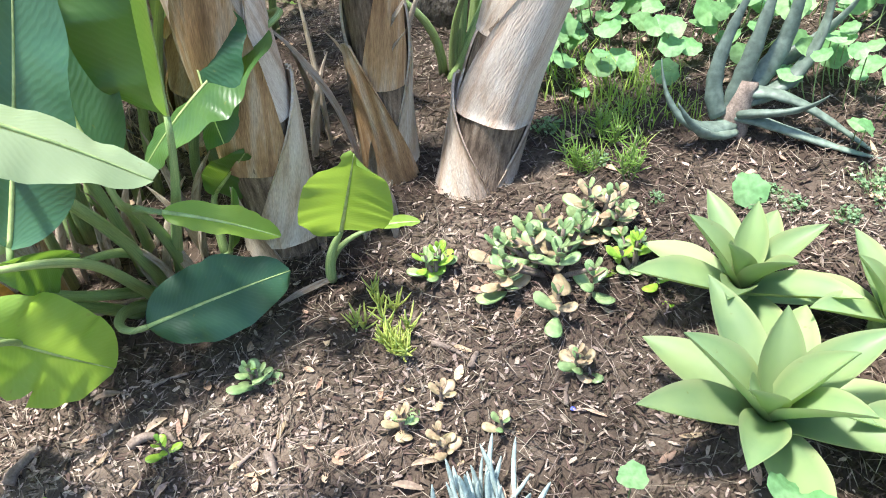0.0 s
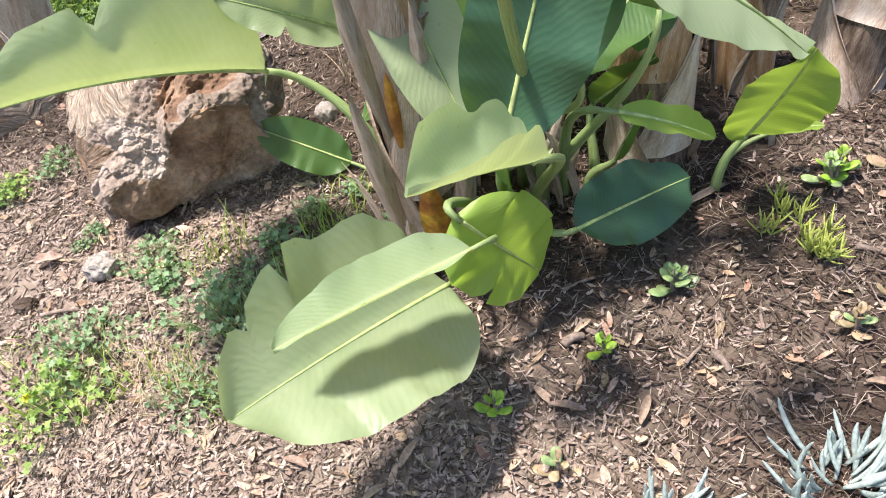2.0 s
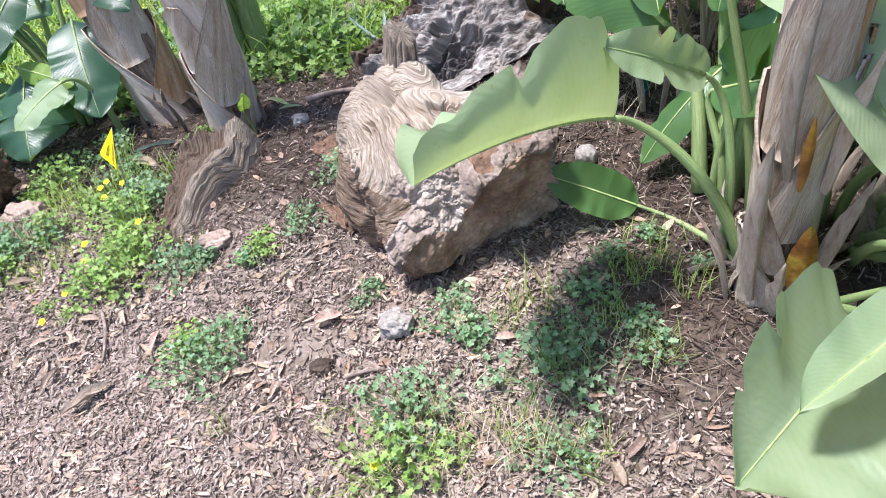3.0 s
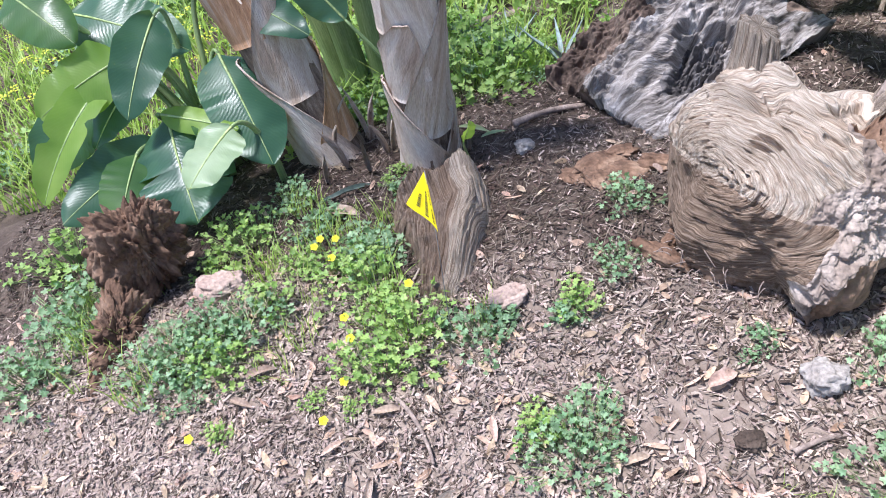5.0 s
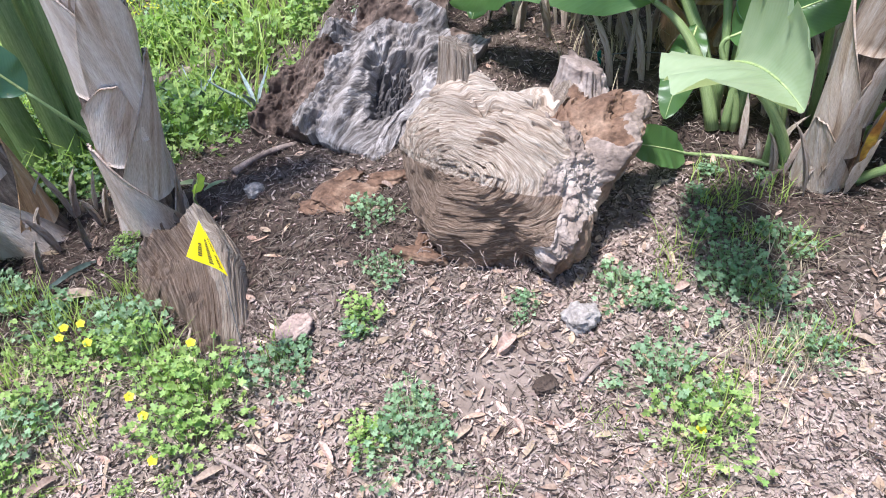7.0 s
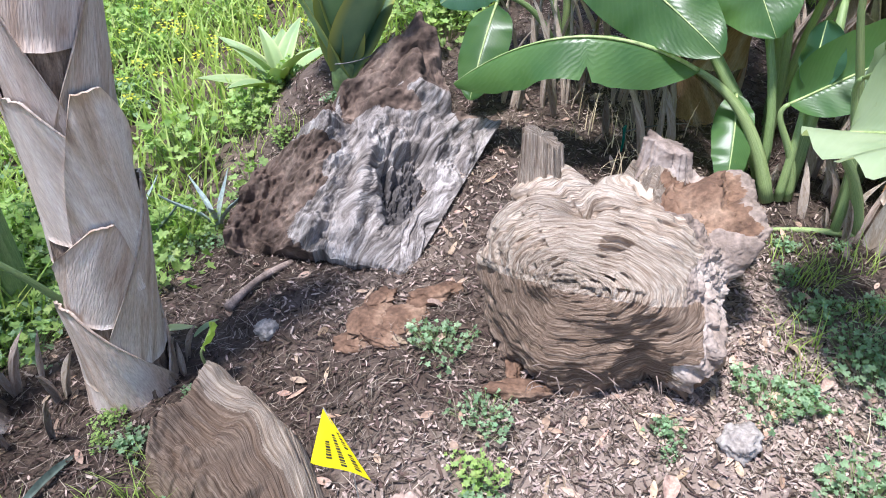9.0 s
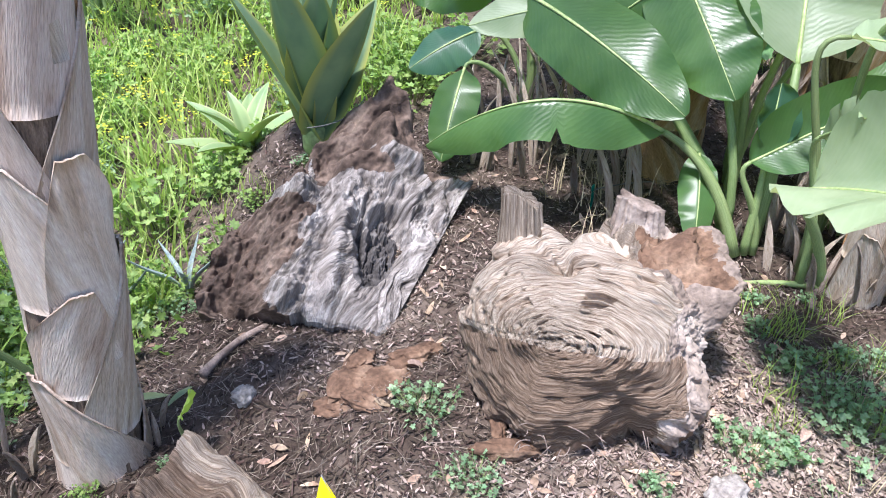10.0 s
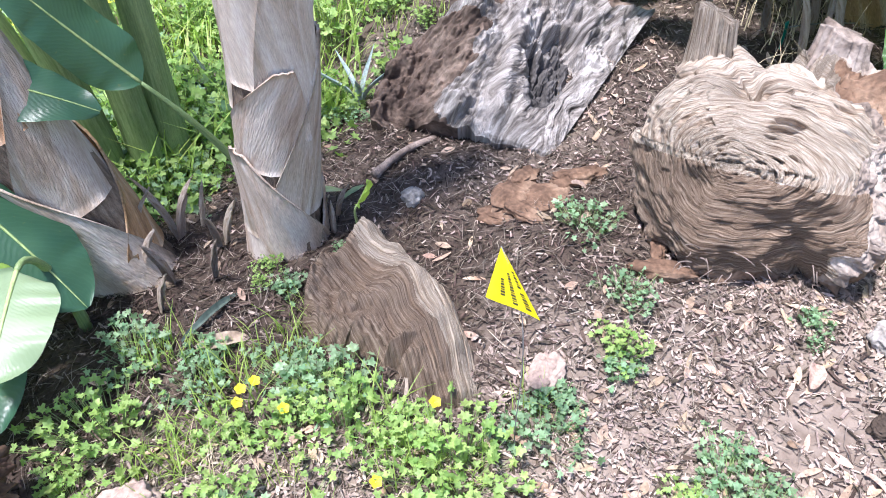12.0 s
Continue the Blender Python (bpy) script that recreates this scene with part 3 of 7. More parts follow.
def chips(name, x, y, g, length, width, thick, material, tilt, label, lift=0.002):
    """Many flat tapered splinters as one mesh."""
    n = len(x)
    ln, wd = g.uniform(*length, n), g.uniform(*width, n)
    tk = g.uniform(*thick, n)
    az = g.uniform(0, 2 * math.pi, n)
    up = slope_normals(x, y) + g.normal(0, tilt, (n, 3)) * np.array([1, 1, 0.2])
    up /= np.linalg.norm(up, axis=1)[:, None]
    t = np.stack([np.cos(az), np.sin(az), np.zeros(n)], -1)
    t -= up * (t * up).sum(1)[:, None]
    t /= np.linalg.norm(t, axis=1)[:, None]
    s = np.cross(up, t)
    c = np.stack([x, y, ground_z(x, y) + g.uniform(0, 1, n) * 0.008 + lift], -1)
    ta, tb = g.uniform(0.3, 1.0, n), g.uniform(0.2, 0.9, n)
    verts = np.empty((n, 8, 3))
    k = 0
    for zz in (-1, 1):
        for a, sgn in ((-0.5, -1), (-0.5, 1), (0.5, 1), (0.5, -1)):
            taper = (ta if a < 0 else tb)
            skew = g.uniform(0.75, 1.1, n)
            verts[:, k] = c + t * (a * ln * skew)[:, None] + s * (sgn * 0.5 * wd * taper)[:, None] + up * (zz * 0.5 * tk)[:, None]
            k += 1
    box = np.array([(3, 2, 1, 0), (4, 5, 6, 7), (0, 1, 5, 4), (1, 2, 6, 5), (2, 3, 7, 6), (3, 0, 4, 7)])
    faces = (np.arange(n)[:, None, None] * 8 + box[None]).reshape(-1, 4)
    me = bpy.data.meshes.new(name)
    me.from_pydata(verts.reshape(-1, 3).tolist(), [], faces.tolist())
    me.materials.append(material)
    return tagged(new(name, me), label, "litter", kind="stuff")


def flakes(name, x, y, g, length, width, material, tilt, label, lift=0.004):
    """Many thin bent flakes as one mesh."""
    n = len(x)
    ln, wd = g.uniform(*length, n), g.uniform(*width, n)
    az = g.uniform(0, 2 * math.pi, n)
    up = slope_normals(x, y) + g.normal(0, tilt, (n, 3)) * np.array([1, 1, 0.2])
    up /= np.linalg.norm(up, axis=1)[:, None]
    t = np.stack([np.cos(az), np.sin(az), np.zeros(n)], -1)
    t -= up * (t * up).sum(1)[:, None]
    t /= np.linalg.norm(t, axis=1)[:, None]
    s = np.cross(up, t)
    c = np.stack([x, y, ground_z(x, y) + g.uniform(0, 1, n) * 0.009 + lift], -1)
    bend = g.normal(0, 0.10, n) * ln
    verts = np.empty((n, 6, 3))
    for k, (a, sg) in enumerate(((-0.5, -1), (-0.5, 1), (0, -1), (0, 1), (0.5, -1), (0.5, 1))):
        w = wd * (g.uniform(0.15, 0.8, n) if a else g.uniform(0.8, 1.0, n))
        verts[:, k] = c + t * (a * ln * g.uniform(0.8, 1.1, n))[:, None] + s * (sg * 0.5 * w)[:, None] + up * (bend if a else -bend)[:, None] * 0.5
    quad = np.array([(0, 1, 3, 2), (2, 3, 5, 4)])
    faces = (np.arange(n)[:, None, None] * 6 + quad[None]).reshape(-1, 4)
    me = bpy.data.meshes.new(name)
    me.from_pydata(verts.reshape(-1, 3).tolist(), [], faces.tolist())
    me.materials.append(material)
    return tagged(new(name, me), label, "litter", kind="stuff")


def curled_leaves(name, x, y, g, length, width, material, label):
    """Many dry curled leaves as one mesh."""
    n = len(x)
    ln, wd = g.uniform(*length, n), g.uniform(*width, n)
    az = g.uniform(0, 2 * math.pi, n)
    up = slope_normals(x, y) + g.normal(0, 0.28, (n, 3)) * np.array([1, 1, 0.1])
    up /= np.linalg.norm(up, axis=1)[:, None]
    t = np.stack([np.cos(az), np.sin(az), np.zeros(n)], -1)
    t -= up * (t * up).sum(1)[:, None]
    t /= np.linalg.norm(t, axis=1)[:, None]
    s = np.cross(up, t)
    c = np.stack([x, y, ground_z(x, y) + 0.009], -1)
    cup, bend = g.uniform(-0.1, 0.35, n), g.uniform(-0.25, 0.35, n)
    rows = 6
    verts = np.empty((n, rows * 3, 3))
    for i in range(rows):
        f = i / (rows - 1)
        w = wd * 0.5 * max(0.03, math.sin(math.pi * (0.04 + 0.93 * f)) ** 0.8)
        mid = c + t * ((f - 0.5) * ln)[:, None] + up * (bend * ln * (f - 0.5) ** 2)[:, None]
        for k, sg in enumerate((-1, 0, 1)):
            verts[:, i * 3 + k] = mid + s * (sg * w)[:, None] + up * (abs(sg) * cup * w)[:, None]
    quad = np.array([(i * 3 + k, i * 3 + k + 1, i * 3 + k + 4, i * 3 + k + 3) for i in range(rows - 1) for k in (0, 1)])
    faces = (np.arange(n)[:, None, None] * rows * 3 + quad[None]).reshape(-1, 4)
    me = bpy.data.meshes.new(name)
    me.from_pydata(verts.reshape(-1, 3).tolist(), [], faces.tolist())
    me.materials.append(material)
    me.polygons.foreach_set("use_smooth", np.ones(len(me.polygons), bool))
    return tagged(new(name, me), label, "litter", kind="stuff")


def near(x, y):
    bare = 1 - 0.75 * np.exp(-(((x + 2.16) / 0.22) ** 2 + ((y - 1.19) / 0.10) ** 2))
    return bare * np.where(y > 3.0, 0.35, 1.0) * np.where(x > 1.2, 0.5, 1.0)


x, y, g = strew(34000, -4.3, 1.6, 0.25, 3.4, lambda x, y: near(x, y) * (1 - 0.6 * paleness(x, y)), 21)
chips("bark_mulch", x, y, g, (0.010, 0.045), (0.003, 0.009), (0.001, 0.004), M_CHIP, 0.30, "dark shredded bark mulch")
x, y, g = strew(90000, -4.3, 1.6, 0.25, 3.4, lambda x, y: near(x, y) * (1 - 0.5 * paleness(x, y)), 25)
flakes("shredded_mulch", x, y, g, (0.010, 0.045), (0.0012, 0.005), M_CHIP, 0.36, "fine dark shredded mulch")
x, y, g = strew(185000, -4.3, 1.6, 0.25, 3.2, lambda x, y: near(x, y) * (0.05 + 0.95 * paleness(x, y)), 22)
flakes("pale_litter", x, y, g, (0.005, 0.026), (0.0018, 0.009), M_LITTER, 0.32, "pale broken bark and dry leaf litter")
x, y, g = strew(9000, -4.3, 1.6, 0.25, 3.2, lambda x, y: near(x, y) * (0.15 + 0.85 * paleness(x, y)), 26)
chips("pale_chips", x, y, g, (0.010, 0.040), (0.004, 0.011), (0.001, 0.004), M_LITTER, 0.28, "pale splintered bark chips")
x, y, g = strew(34000, -4.3, 1.6, 0.25, 3.0, lambda x, y: near(x, y) * 0.8, 23)
flakes("straw_fibres", x, y, g, (0.02, 0.08), (0.0010, 0.0024), M_TWIG, 0.22, "thin dry fibres and twigs in the mulch", 0.008)
x, y, g = strew(5200, -4.2, 1.5, 0.25, 2.9, lambda x, y: 0.10 + 0.8 * paleness(x, y), 24)
curled_leaves("fallen_leaves", x, y, g, (0.022, 0.062), (0.008, 0.020), M_DRYLEAVES, "small curled dry leaves lying about")


def dry_leaf(x, y, length, width, turn, material=None, label="curled tan dry leaf lying on the mulch", cup=25, tiltx=6):
    rib = bez([(-length / 2, 0, 0.004), (0, 0, 0.016), (length / 2, 0, 0.006)], 12)
    v, f, u = blade(rib, (0, 0, 1), width, (cup, cup), (20, 20), 3, "oval", wave=0.12, seed=x * 7 + y)
    ob = new("dry_leaf", mesh_of("dry_leaf", v, f, material or M_DRYLEAF, u))
    ob.matrix_basis = pose(x, y, gz(x, y) + 0.008, tiltx, 4, turn)
    return tagged(ob, label, "dry leaf", "dry leaves on the ground")


def stick(x, y, length, radius, turn, label="short grey broken stick on the mulch", bend=0.03, tilt=2):
    p = bez([(-length / 2, 0, 0), (0, bend * length * 4, radius), (length / 2, 0, 0.0)], 10)
    v, f, u = tube(p, np.linspace(radius, radius * 0.7, 11), 8, rough=0.25, seed=int(abs(x * 50)))
    ob = new("stick", mesh_of("stick", v, f, M_TWIG, u))
    ob.matrix_basis = pose(x, y, gz(x, y) + radius * 1.1, 0, tilt, turn)
    return tagged(ob, label, "stick", "sticks on the ground")


# ---- the big weathered burl ----
EYE_AT, EYE_WAY = np.array([-2.04, 1.612, 0.21]), unit((-0.80, -0.45, 0.40))
BU, BV = 860, 600
pts, ways = sculpt((-1.78, 1.60, 0.09), [
    ((-1.84, 1.64, 0.06), (0.225, 0.22, 0.27)), ((-1.93, 1.73, 0.05), (0.155, 0.16, 0.21)), ((-1.87, 1.76, 0.17), (0.14, 0.12, 0.165)), ((-1.93, 1.66, 0.17), (0.12, 0.13, 0.13)),
    ((-1.65, 1.53, 0.08), (0.17, 0.17, 0.20)), ((-1.60, 1.46, 0.17), (0.12, 0.11, 0.12)), ((-1.61, 1.54, 0.21), (0.11, 0.10, 0.11)),
    ((-1.83, 1.41, 0.03), (0.11, 0.12, 0.13)), ((-1.55, 1.66, 0.18), (0.09, 0.09, 0.13)), ((-1.70, 1.68, 0.11), (0.16, 0.15, 0.16)),
    ((-1.80, 1.52, 0.14), (0.17, 0.15, 0.16))], BU, BV, (0.5, 0.9, 0.1), 55)
EYE_RIGHT = unit(np.cross(EYE_WAY, (0, 0, -1)))
EYE_UP = np.cross(EYE_RIGHT, EYE_WAY)
EYE_UP = EYE_UP if EYE_UP[2] > 0 else -EYE_UP
rel = pts - EYE_AT
eur, ev = rel @ EYE_RIGHT, rel @ EYE_UP
eu = np.where(eur > 0, eur * 0.45, eur)
ring = np.sqrt(eu * eu + ev * ev)
turned = np.arctan2(ev, eu)
zero = 0 * ring
warp = ring + 0.012 * fbm(pts * 4, 3, 31) + 0.002 * fbm(pts * 32, 2, 5)
# long splits and overlapping splinters on the upper face, fine rings on the lower one, crumbled wood elsewhere
upper = smooth(0.40, 0.24, ring) * smooth(-0.05, 0.01, ev) * smooth(0.30, 0.20, eur + 0.05 * fbm(pts * 7, 2, 33))
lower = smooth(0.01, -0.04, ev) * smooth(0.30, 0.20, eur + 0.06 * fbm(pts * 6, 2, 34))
crumbly = 1 - np.maximum(upper, lower)
tooth = (warp * 62 + 0.9 * vnoise(np.stack([warp * 20, turned * 2.2, zero], -1), 50)) % 1
patch = smooth(-0.15, 0.30, vnoise(np.stack([warp * 17, turned * 3.4, zero + 2], -1), 54))
cleft = smooth(0.12, 0.45, vnoise(np.stack([warp * 215, turned * 1.8, zero], -1), 51))
strand = vnoise(np.stack([warp * 330, turned * 3.0, zero + 4.5], -1), 52)
ragged = smooth(0.10, 0.22, ring) * upper
relief = upper * (0.012 * (tooth - 0.5) * patch - 0.016 * cleft * (0.22 + 0.78 * patch) + 0.003 * strand + 0.010 * fbm(pts * 9, 3, 60)) - ragged * 0.024 * smooth(0.18, 0.45, vnoise(np.stack([warp * 95, turned * 5, zero + 8], -1), 55))
relief = relief + lower * (0.0015 * strand - 0.0018 * cleft + 0.016 * fbm(pts * 10, 4, 56) - 0.006 * smooth(0.25, 0.5, vnoise(pts * 26, 57)))
gnarl = np.abs(fbm(pts * 12, 5, 17))
relief = relief + crumbly * (0.040 * gnarl - 0.010 + 0.006 * np.abs(fbm(pts * 42, 3, 19)) - 0.012 * smooth(0.25, 0.6, vnoise(pts * 16, 58)))
nose_n, nose_p = unit((0.45, -0.85, -0.30)), np.array([-1.84, 1.335, 0.02])
beyond = np.maximum((pts - nose_p) @ nose_n + 0.014 * fbm(pts * 9, 3, 27), 0)
pts = pts - 0.95 * beyond[..., None] * nose_n
swell = 0.030 * fbm(pts * 5.0, 2, 3)
HOLE, ROT = np.array([-1.885, 1.722, 0.315]), np.array([-1.60, 1.50, 0.30])
pit = -0.085 * np.exp(-(((pts - HOLE) @ EYE_RIGHT / 0.050) ** 2 + ((pts - HOLE) @ EYE_UP / 0.026) ** 2)) * smooth(0.16, 0.08, np.linalg.norm(pts - HOLE, axis=-1)) - 0.014 * np.exp(-(ring / 0.011) ** 2)
rotted = smooth(0.125, 0.075, np.linalg.norm((pts - ROT) / np.array([1.15, 1.0, 1.0]), axis=-1) + 0.05 * fbm(pts * 14, 3, 3))
pit = pit + rotted * (-0.030 - 0.030 * vnoise(np.stack([(pts @ unit((0.6, -0.5, 0.6))) * 60, (pts @ unit((0.5, 0.8, 0.1))) * 9, zero], -1), 59))
foot = smooth(0.0, -0.10, pts[..., 2])
pts = pts + ways * (swell + relief * (1 - 0.6 * smooth(0.0, 0.01, beyond)) + pit + foot * 0.035 * fbm(pts * 15, 4, 61))[..., None]
pts[..., 2] = np.maximum(pts[..., 2], -0.20)
buv = np.stack([warp * 5, turned * 0.30], -1).reshape(-1, 2)
burl_at = np.array([-1.76, 1.60, -0.1])
burl = thing("weathered_burl", tuple(burl_at), "large pale weathered wood burl with swirling grain and rotten brown underside", "burl")
me = mesh_of("body", pts.reshape(-1, 3) - burl_at, grid_faces(BU, BV), M_WOOD, buv)
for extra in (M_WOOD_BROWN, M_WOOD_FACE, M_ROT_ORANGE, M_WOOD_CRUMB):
    me.materials.append(extra)
cells = (BV - 1) * BU
cen = pts.reshape(-1, 3)[:cells]
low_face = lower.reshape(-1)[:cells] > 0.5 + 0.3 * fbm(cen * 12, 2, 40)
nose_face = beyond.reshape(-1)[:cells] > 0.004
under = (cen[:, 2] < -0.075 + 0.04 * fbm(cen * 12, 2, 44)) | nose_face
kind = np.where(crumbly.reshape(-1)[:cells] > 0.55 + 0.3 * fbm(cen * 14, 2, 45), 4, 0)
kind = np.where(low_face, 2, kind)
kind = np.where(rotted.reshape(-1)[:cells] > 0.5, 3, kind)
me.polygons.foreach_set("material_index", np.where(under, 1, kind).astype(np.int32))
part("body", me, burl)


def fluted_spur(foot, top, width, depth, seed, rows=60, sides=150, material=None):
    """A broken upright spur of ridged wood with a ragged flat top."""
    foot, top = np.array(foot, float), np.array(top, float)
    axis = unit(top - foot)
    a = unit(np.cross(axis, np.cross(EYE_RIGHT, axis)))
    b = np.cross(axis, a)
    h = np.linalg.norm(top - foot)
    w = np.linspace(0, 2 * math.pi, sides, endpoint=False)
    ca, sa = np.cos(w), np.sin(w)
    ca, sa = np.sign(ca) * np.abs(ca) ** 0.7, np.sign(sa) * np.abs(sa) ** 0.7
    ridge = 0.12 * vnoise(np.stack([w * 9, 0 * w, 0 * w + seed], -1), 71) - 0.16 * smooth(0.2, 0.5, vnoise(np.stack([w * 6, 0 * w + 3, 0 * w + seed], -1), 72))
    crown = 0.10 * vnoise(np.stack([ca * 2.4, sa * 2.4, 0 * w + seed], -1), 73) - 0.10 * ca
    verts, uvs = [], []
    for i in range(rows + 1):
        s = i / rows
        flare = 1 + 0.55 * (1 - s) ** 2
        wob = 0.03 * vnoise(np.stack([ca * 3, sa * 3, 0 * w + s * 4], -1), 74)
        r = flare + ridge + wob
        verts.append(foot + a * (ca * r * width)[:, None] + b * (sa * r * depth)[:, None] + axis * (h * s * (1 + crown * s))[:, None])
        uvs.append(np.stack([w * 0.35, 0 * w + s * 0.2], -1))
    for k in (0.75, 0.45, 0.15, 0.01):
        verts.append(foot + a * (ca * (1 + ridge) * width * k)[:, None] + b * (sa * (1 + ridge) * depth * k)[:, None] + axis * (h * (1 + crown * k + 0.03 * (1 - k)))[:, None])
        uvs.append(np.stack([w * 0.35, 0 * w + 0.3], -1))
    return mesh_of("spur", np.concatenate(verts) - burl_at, grid_faces(sides, rows + 5), material or M_WOOD, np.concatenate(uvs))


part("spur", fluted_spur((-1.868, 1.80, 0.24), (-1.850, 1.830, 0.402), 0.046, 0.036, 2), burl, "pale fluted spur of broken wood")
part("knob", fluted_spur((-1.555, 1.655, 0.20), (-1.54, 1.665, 0.325), 0.058, 0.046, 6, 40, 110, M_WOOD_CRUMB), burl, "grey crumbling knob")
rr = random.Random(61)
for k in range(26):
    p = EYE_AT + EYE_RIGHT * rr.uniform(-0.05, 0.26) + EYE_UP * rr.uniform(-0.30, -0.17)
    p = p - EYE_WAY * 0.02
    q = p + EYE_RIGHT * rr.uniform(-0.04, 0.05) + np.array([0, 0, rr.uniform(-0.05, 0.02)]) + EYE_WAY * rr.uniform(0.015, 0.04)
    v, f, u = tube(bez([p - burl_at, (p + q) / 2 - burl_at + np.array([rr.uniform(-0.02, 0.02), rr.uniform(-0.02, 0.02), 0.015]), q - burl_at], 7), np.linspace(0.0016, 0.0007, 8), 5)
    part("rootlet", mesh_of("rootlet", v, f, M_TWIG, u), burl)

# ---- the grey sawn stump: a tilted slab of gnarled wood, its saw cut towards the burl ----
FACE_N, FACE_O = unit((-0.22, -0.45, 0.87)), np.array([-1.787, 2.348, 0.008])
FACE_U = unit(np.array([0.53, 0.13, 0.20]) - FACE_N * np.dot((0.53, 0.13, 0.20), FACE_N))
FACE_V = np.cross(FACE_N, FACE_U)
RIM = np.array([(-1.945, 2.160, -0.13), (-1.405, 2.294, 0.077), (-1.45, 2.42, 0.13), (-1.41, 2.545, 0.206), (-1.40, 2.66, 0.27), (-1.51, 2.70, 0.26), (-1.70, 2.70, 0.20),
                (-1.923, 2.703, 0.158), (-2.105, 2.69, 0.105), (-2.21, 2.56, 0.02), (-2.14, 2.402, -0.053), (-2.07, 2.31, -0.08)]) - FACE_O
corner = np.stack([RIM @ FACE_U, RIM @ FACE_V], -1)
edge = np.concatenate([corner[i] + (corner[(i + 1) % 12] - corner[i]) * np.linspace(0, 1, 60, endpoint=False)[:, None] for i in range(12)])
ang = np.arctan2(edge[:, 1], edge[:, 0])
order = np.argsort(ang)
SU, SR, SD = 560, 190, 60
th = np.linspace(-math.pi, math.pi, SU, endpoint=False)
reach = np.interp(th, ang[order], np.hypot(edge[:, 0], edge[:, 1])[order], period=2 * math.pi)
sawn = smooth(-2.60, -2.50, th) * smooth(-0.36, -0.46, th)
reach = reach * (1 + (1 - sawn) * 0.09 * fbm(np.stack([np.cos(th) * 3, np.sin(th) * 3, 0 * th], -1), 4, 63))
rho = np.concatenate([np.linspace(0.004, 1, SR), np.ones(SD)])[:, None]
fall = np.concatenate([np.zeros(SR), np.linspace(0, 1, SD + 1)[1:]])[:, None]
uu, vv = rho * reach * np.cos(th), rho * reach * np.sin(th)
fp, fq = 0.43 * uu - 0.90 * vv, 0.82 * uu + 0.57 * vv
flat3 = np.stack([fp, fq, 0 * uu], -1)
bowl = np.hypot((fp - 0.01) / 0.085, (fq - 0.01 - 0.3 * fp) / 0.135)
swirl = np.arctan2(fq / 0.115, fp / 0.075)
lip = np.exp(-((fp + 0.12 - 0.10 * fq) / 0.030) ** 2) * smooth(0.28, 0.20, fq) * smooth(-0.24, -0.14, fq)
west = smooth(-0.14, -0.24, fp)
crest = smooth(0.19, 0.29, fq)
lay = fp - 0.35 * fq + 0.05 * smooth(2.2, 0.8, bowl) * np.sign(fp - 0.01) + 0.035 * fbm(flat3 * 6, 3, 65)
high = -0.075 * smooth(1.05, 0.6, bowl + 0.12 * fbm(flat3 * 18, 3, 66)) + 0.050 * lip
high = high + smooth(0.9, 0.6, bowl) * 0.045 * np.abs(fbm(flat3 * np.array([34, 16, 1]), 4, 67))
high = high + 0.030 * np.exp(-((bowl - 1.4) / 0.25) ** 2) * smooth(0.2, 0.8, swirl) * smooth(2.4, 1.8, swirl)
high = high + west * (0.085 * np.abs(fbm(flat3 * 8, 5, 68)) + 0.022 * np.abs(fbm(flat3 * 34, 3, 69)) - 0.020 - 0.24 * smooth(-0.20, -0.46, fp))
high = high + crest * (0.065 * np.abs(fbm(flat3 * 10, 4, 70)) + 0.050 * np.exp(-((fp - 0.03) / 0.06) ** 2) - 0.10 * smooth(-0.05, -0.2, fp))
plain = (1 - west) * (1 - crest)
patchy = smooth(-0.2, 0.3, vnoise(flat3 * 9, 80))
high = high + plain * smooth(0.6, 1.0, bowl) * (0.005 * vnoise(np.stack([lay * 60, fq * 9, 0 * uu], -1), 75) - 0.009 * patchy * smooth(0.2, 0.5, vnoise(np.stack([lay * 150, fq * 7, 0 * uu + 3], -1), 76)) + 0.012 * fbm(flat3 * 16, 4, 77) + smooth(-0.12, 0.08, fq) * (0.042 * np.abs(fbm(flat3 * np.array([15, 11, 1]), 4, 81)) - 0.012))
high = high - 0.012 * smooth(0.96, 1.0, rho) * (1 - sawn)
inward = np.stack([-np.cos(th), -np.sin(th)], -1)
bite = fall * (0.10 * sawn + 0.05 + 0.05 * (1 - sawn) * fbm(np.stack([np.cos(th) * 4 * np.ones_like(fall), np.sin(th) * 4 * np.ones_like(fall), fall * 3 + 0 * th], -1), 4, 78))
drop = fall * (0.12 + 0.25 * (1 - sawn))
pts = FACE_O + FACE_U * (uu + inward[:, 0] * bite)[..., None] + FACE_V * (vv + inward[:, 1] * bite)[..., None] + FACE_N * (high - drop * 0.75)[..., None] + np.array([0, 0, -0.25]) * drop[..., None]
pts[-1] = pts[-1].mean(0)
pts[..., 2] = np.maximum(pts[..., 2], -0.26)
stump_at = np.array([-1.70, 2.40, -0.1])
stump = thing("sawn_stump", tuple(stump_at), "grey gnarled tree stump with a dark hollow and one sawn face", "stump")
me = mesh_of("body", pts.reshape(-1, 3) - stump_at, grid_faces(SU, SR + SD), M_WOOD_GREY, np.stack([lay * 2.2, fq * 1.9], -1).reshape(-1, 2))
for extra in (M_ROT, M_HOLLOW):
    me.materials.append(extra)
cell = slice(0, (SR + SD - 1) * SU)
fu, fv2 = fp.reshape(-1)[cell], fq.reshape(-1)[cell]
grain_n = fbm(np.stack([fu * 9, fv2 * 9, 0 * fu], -1), 3, 79)
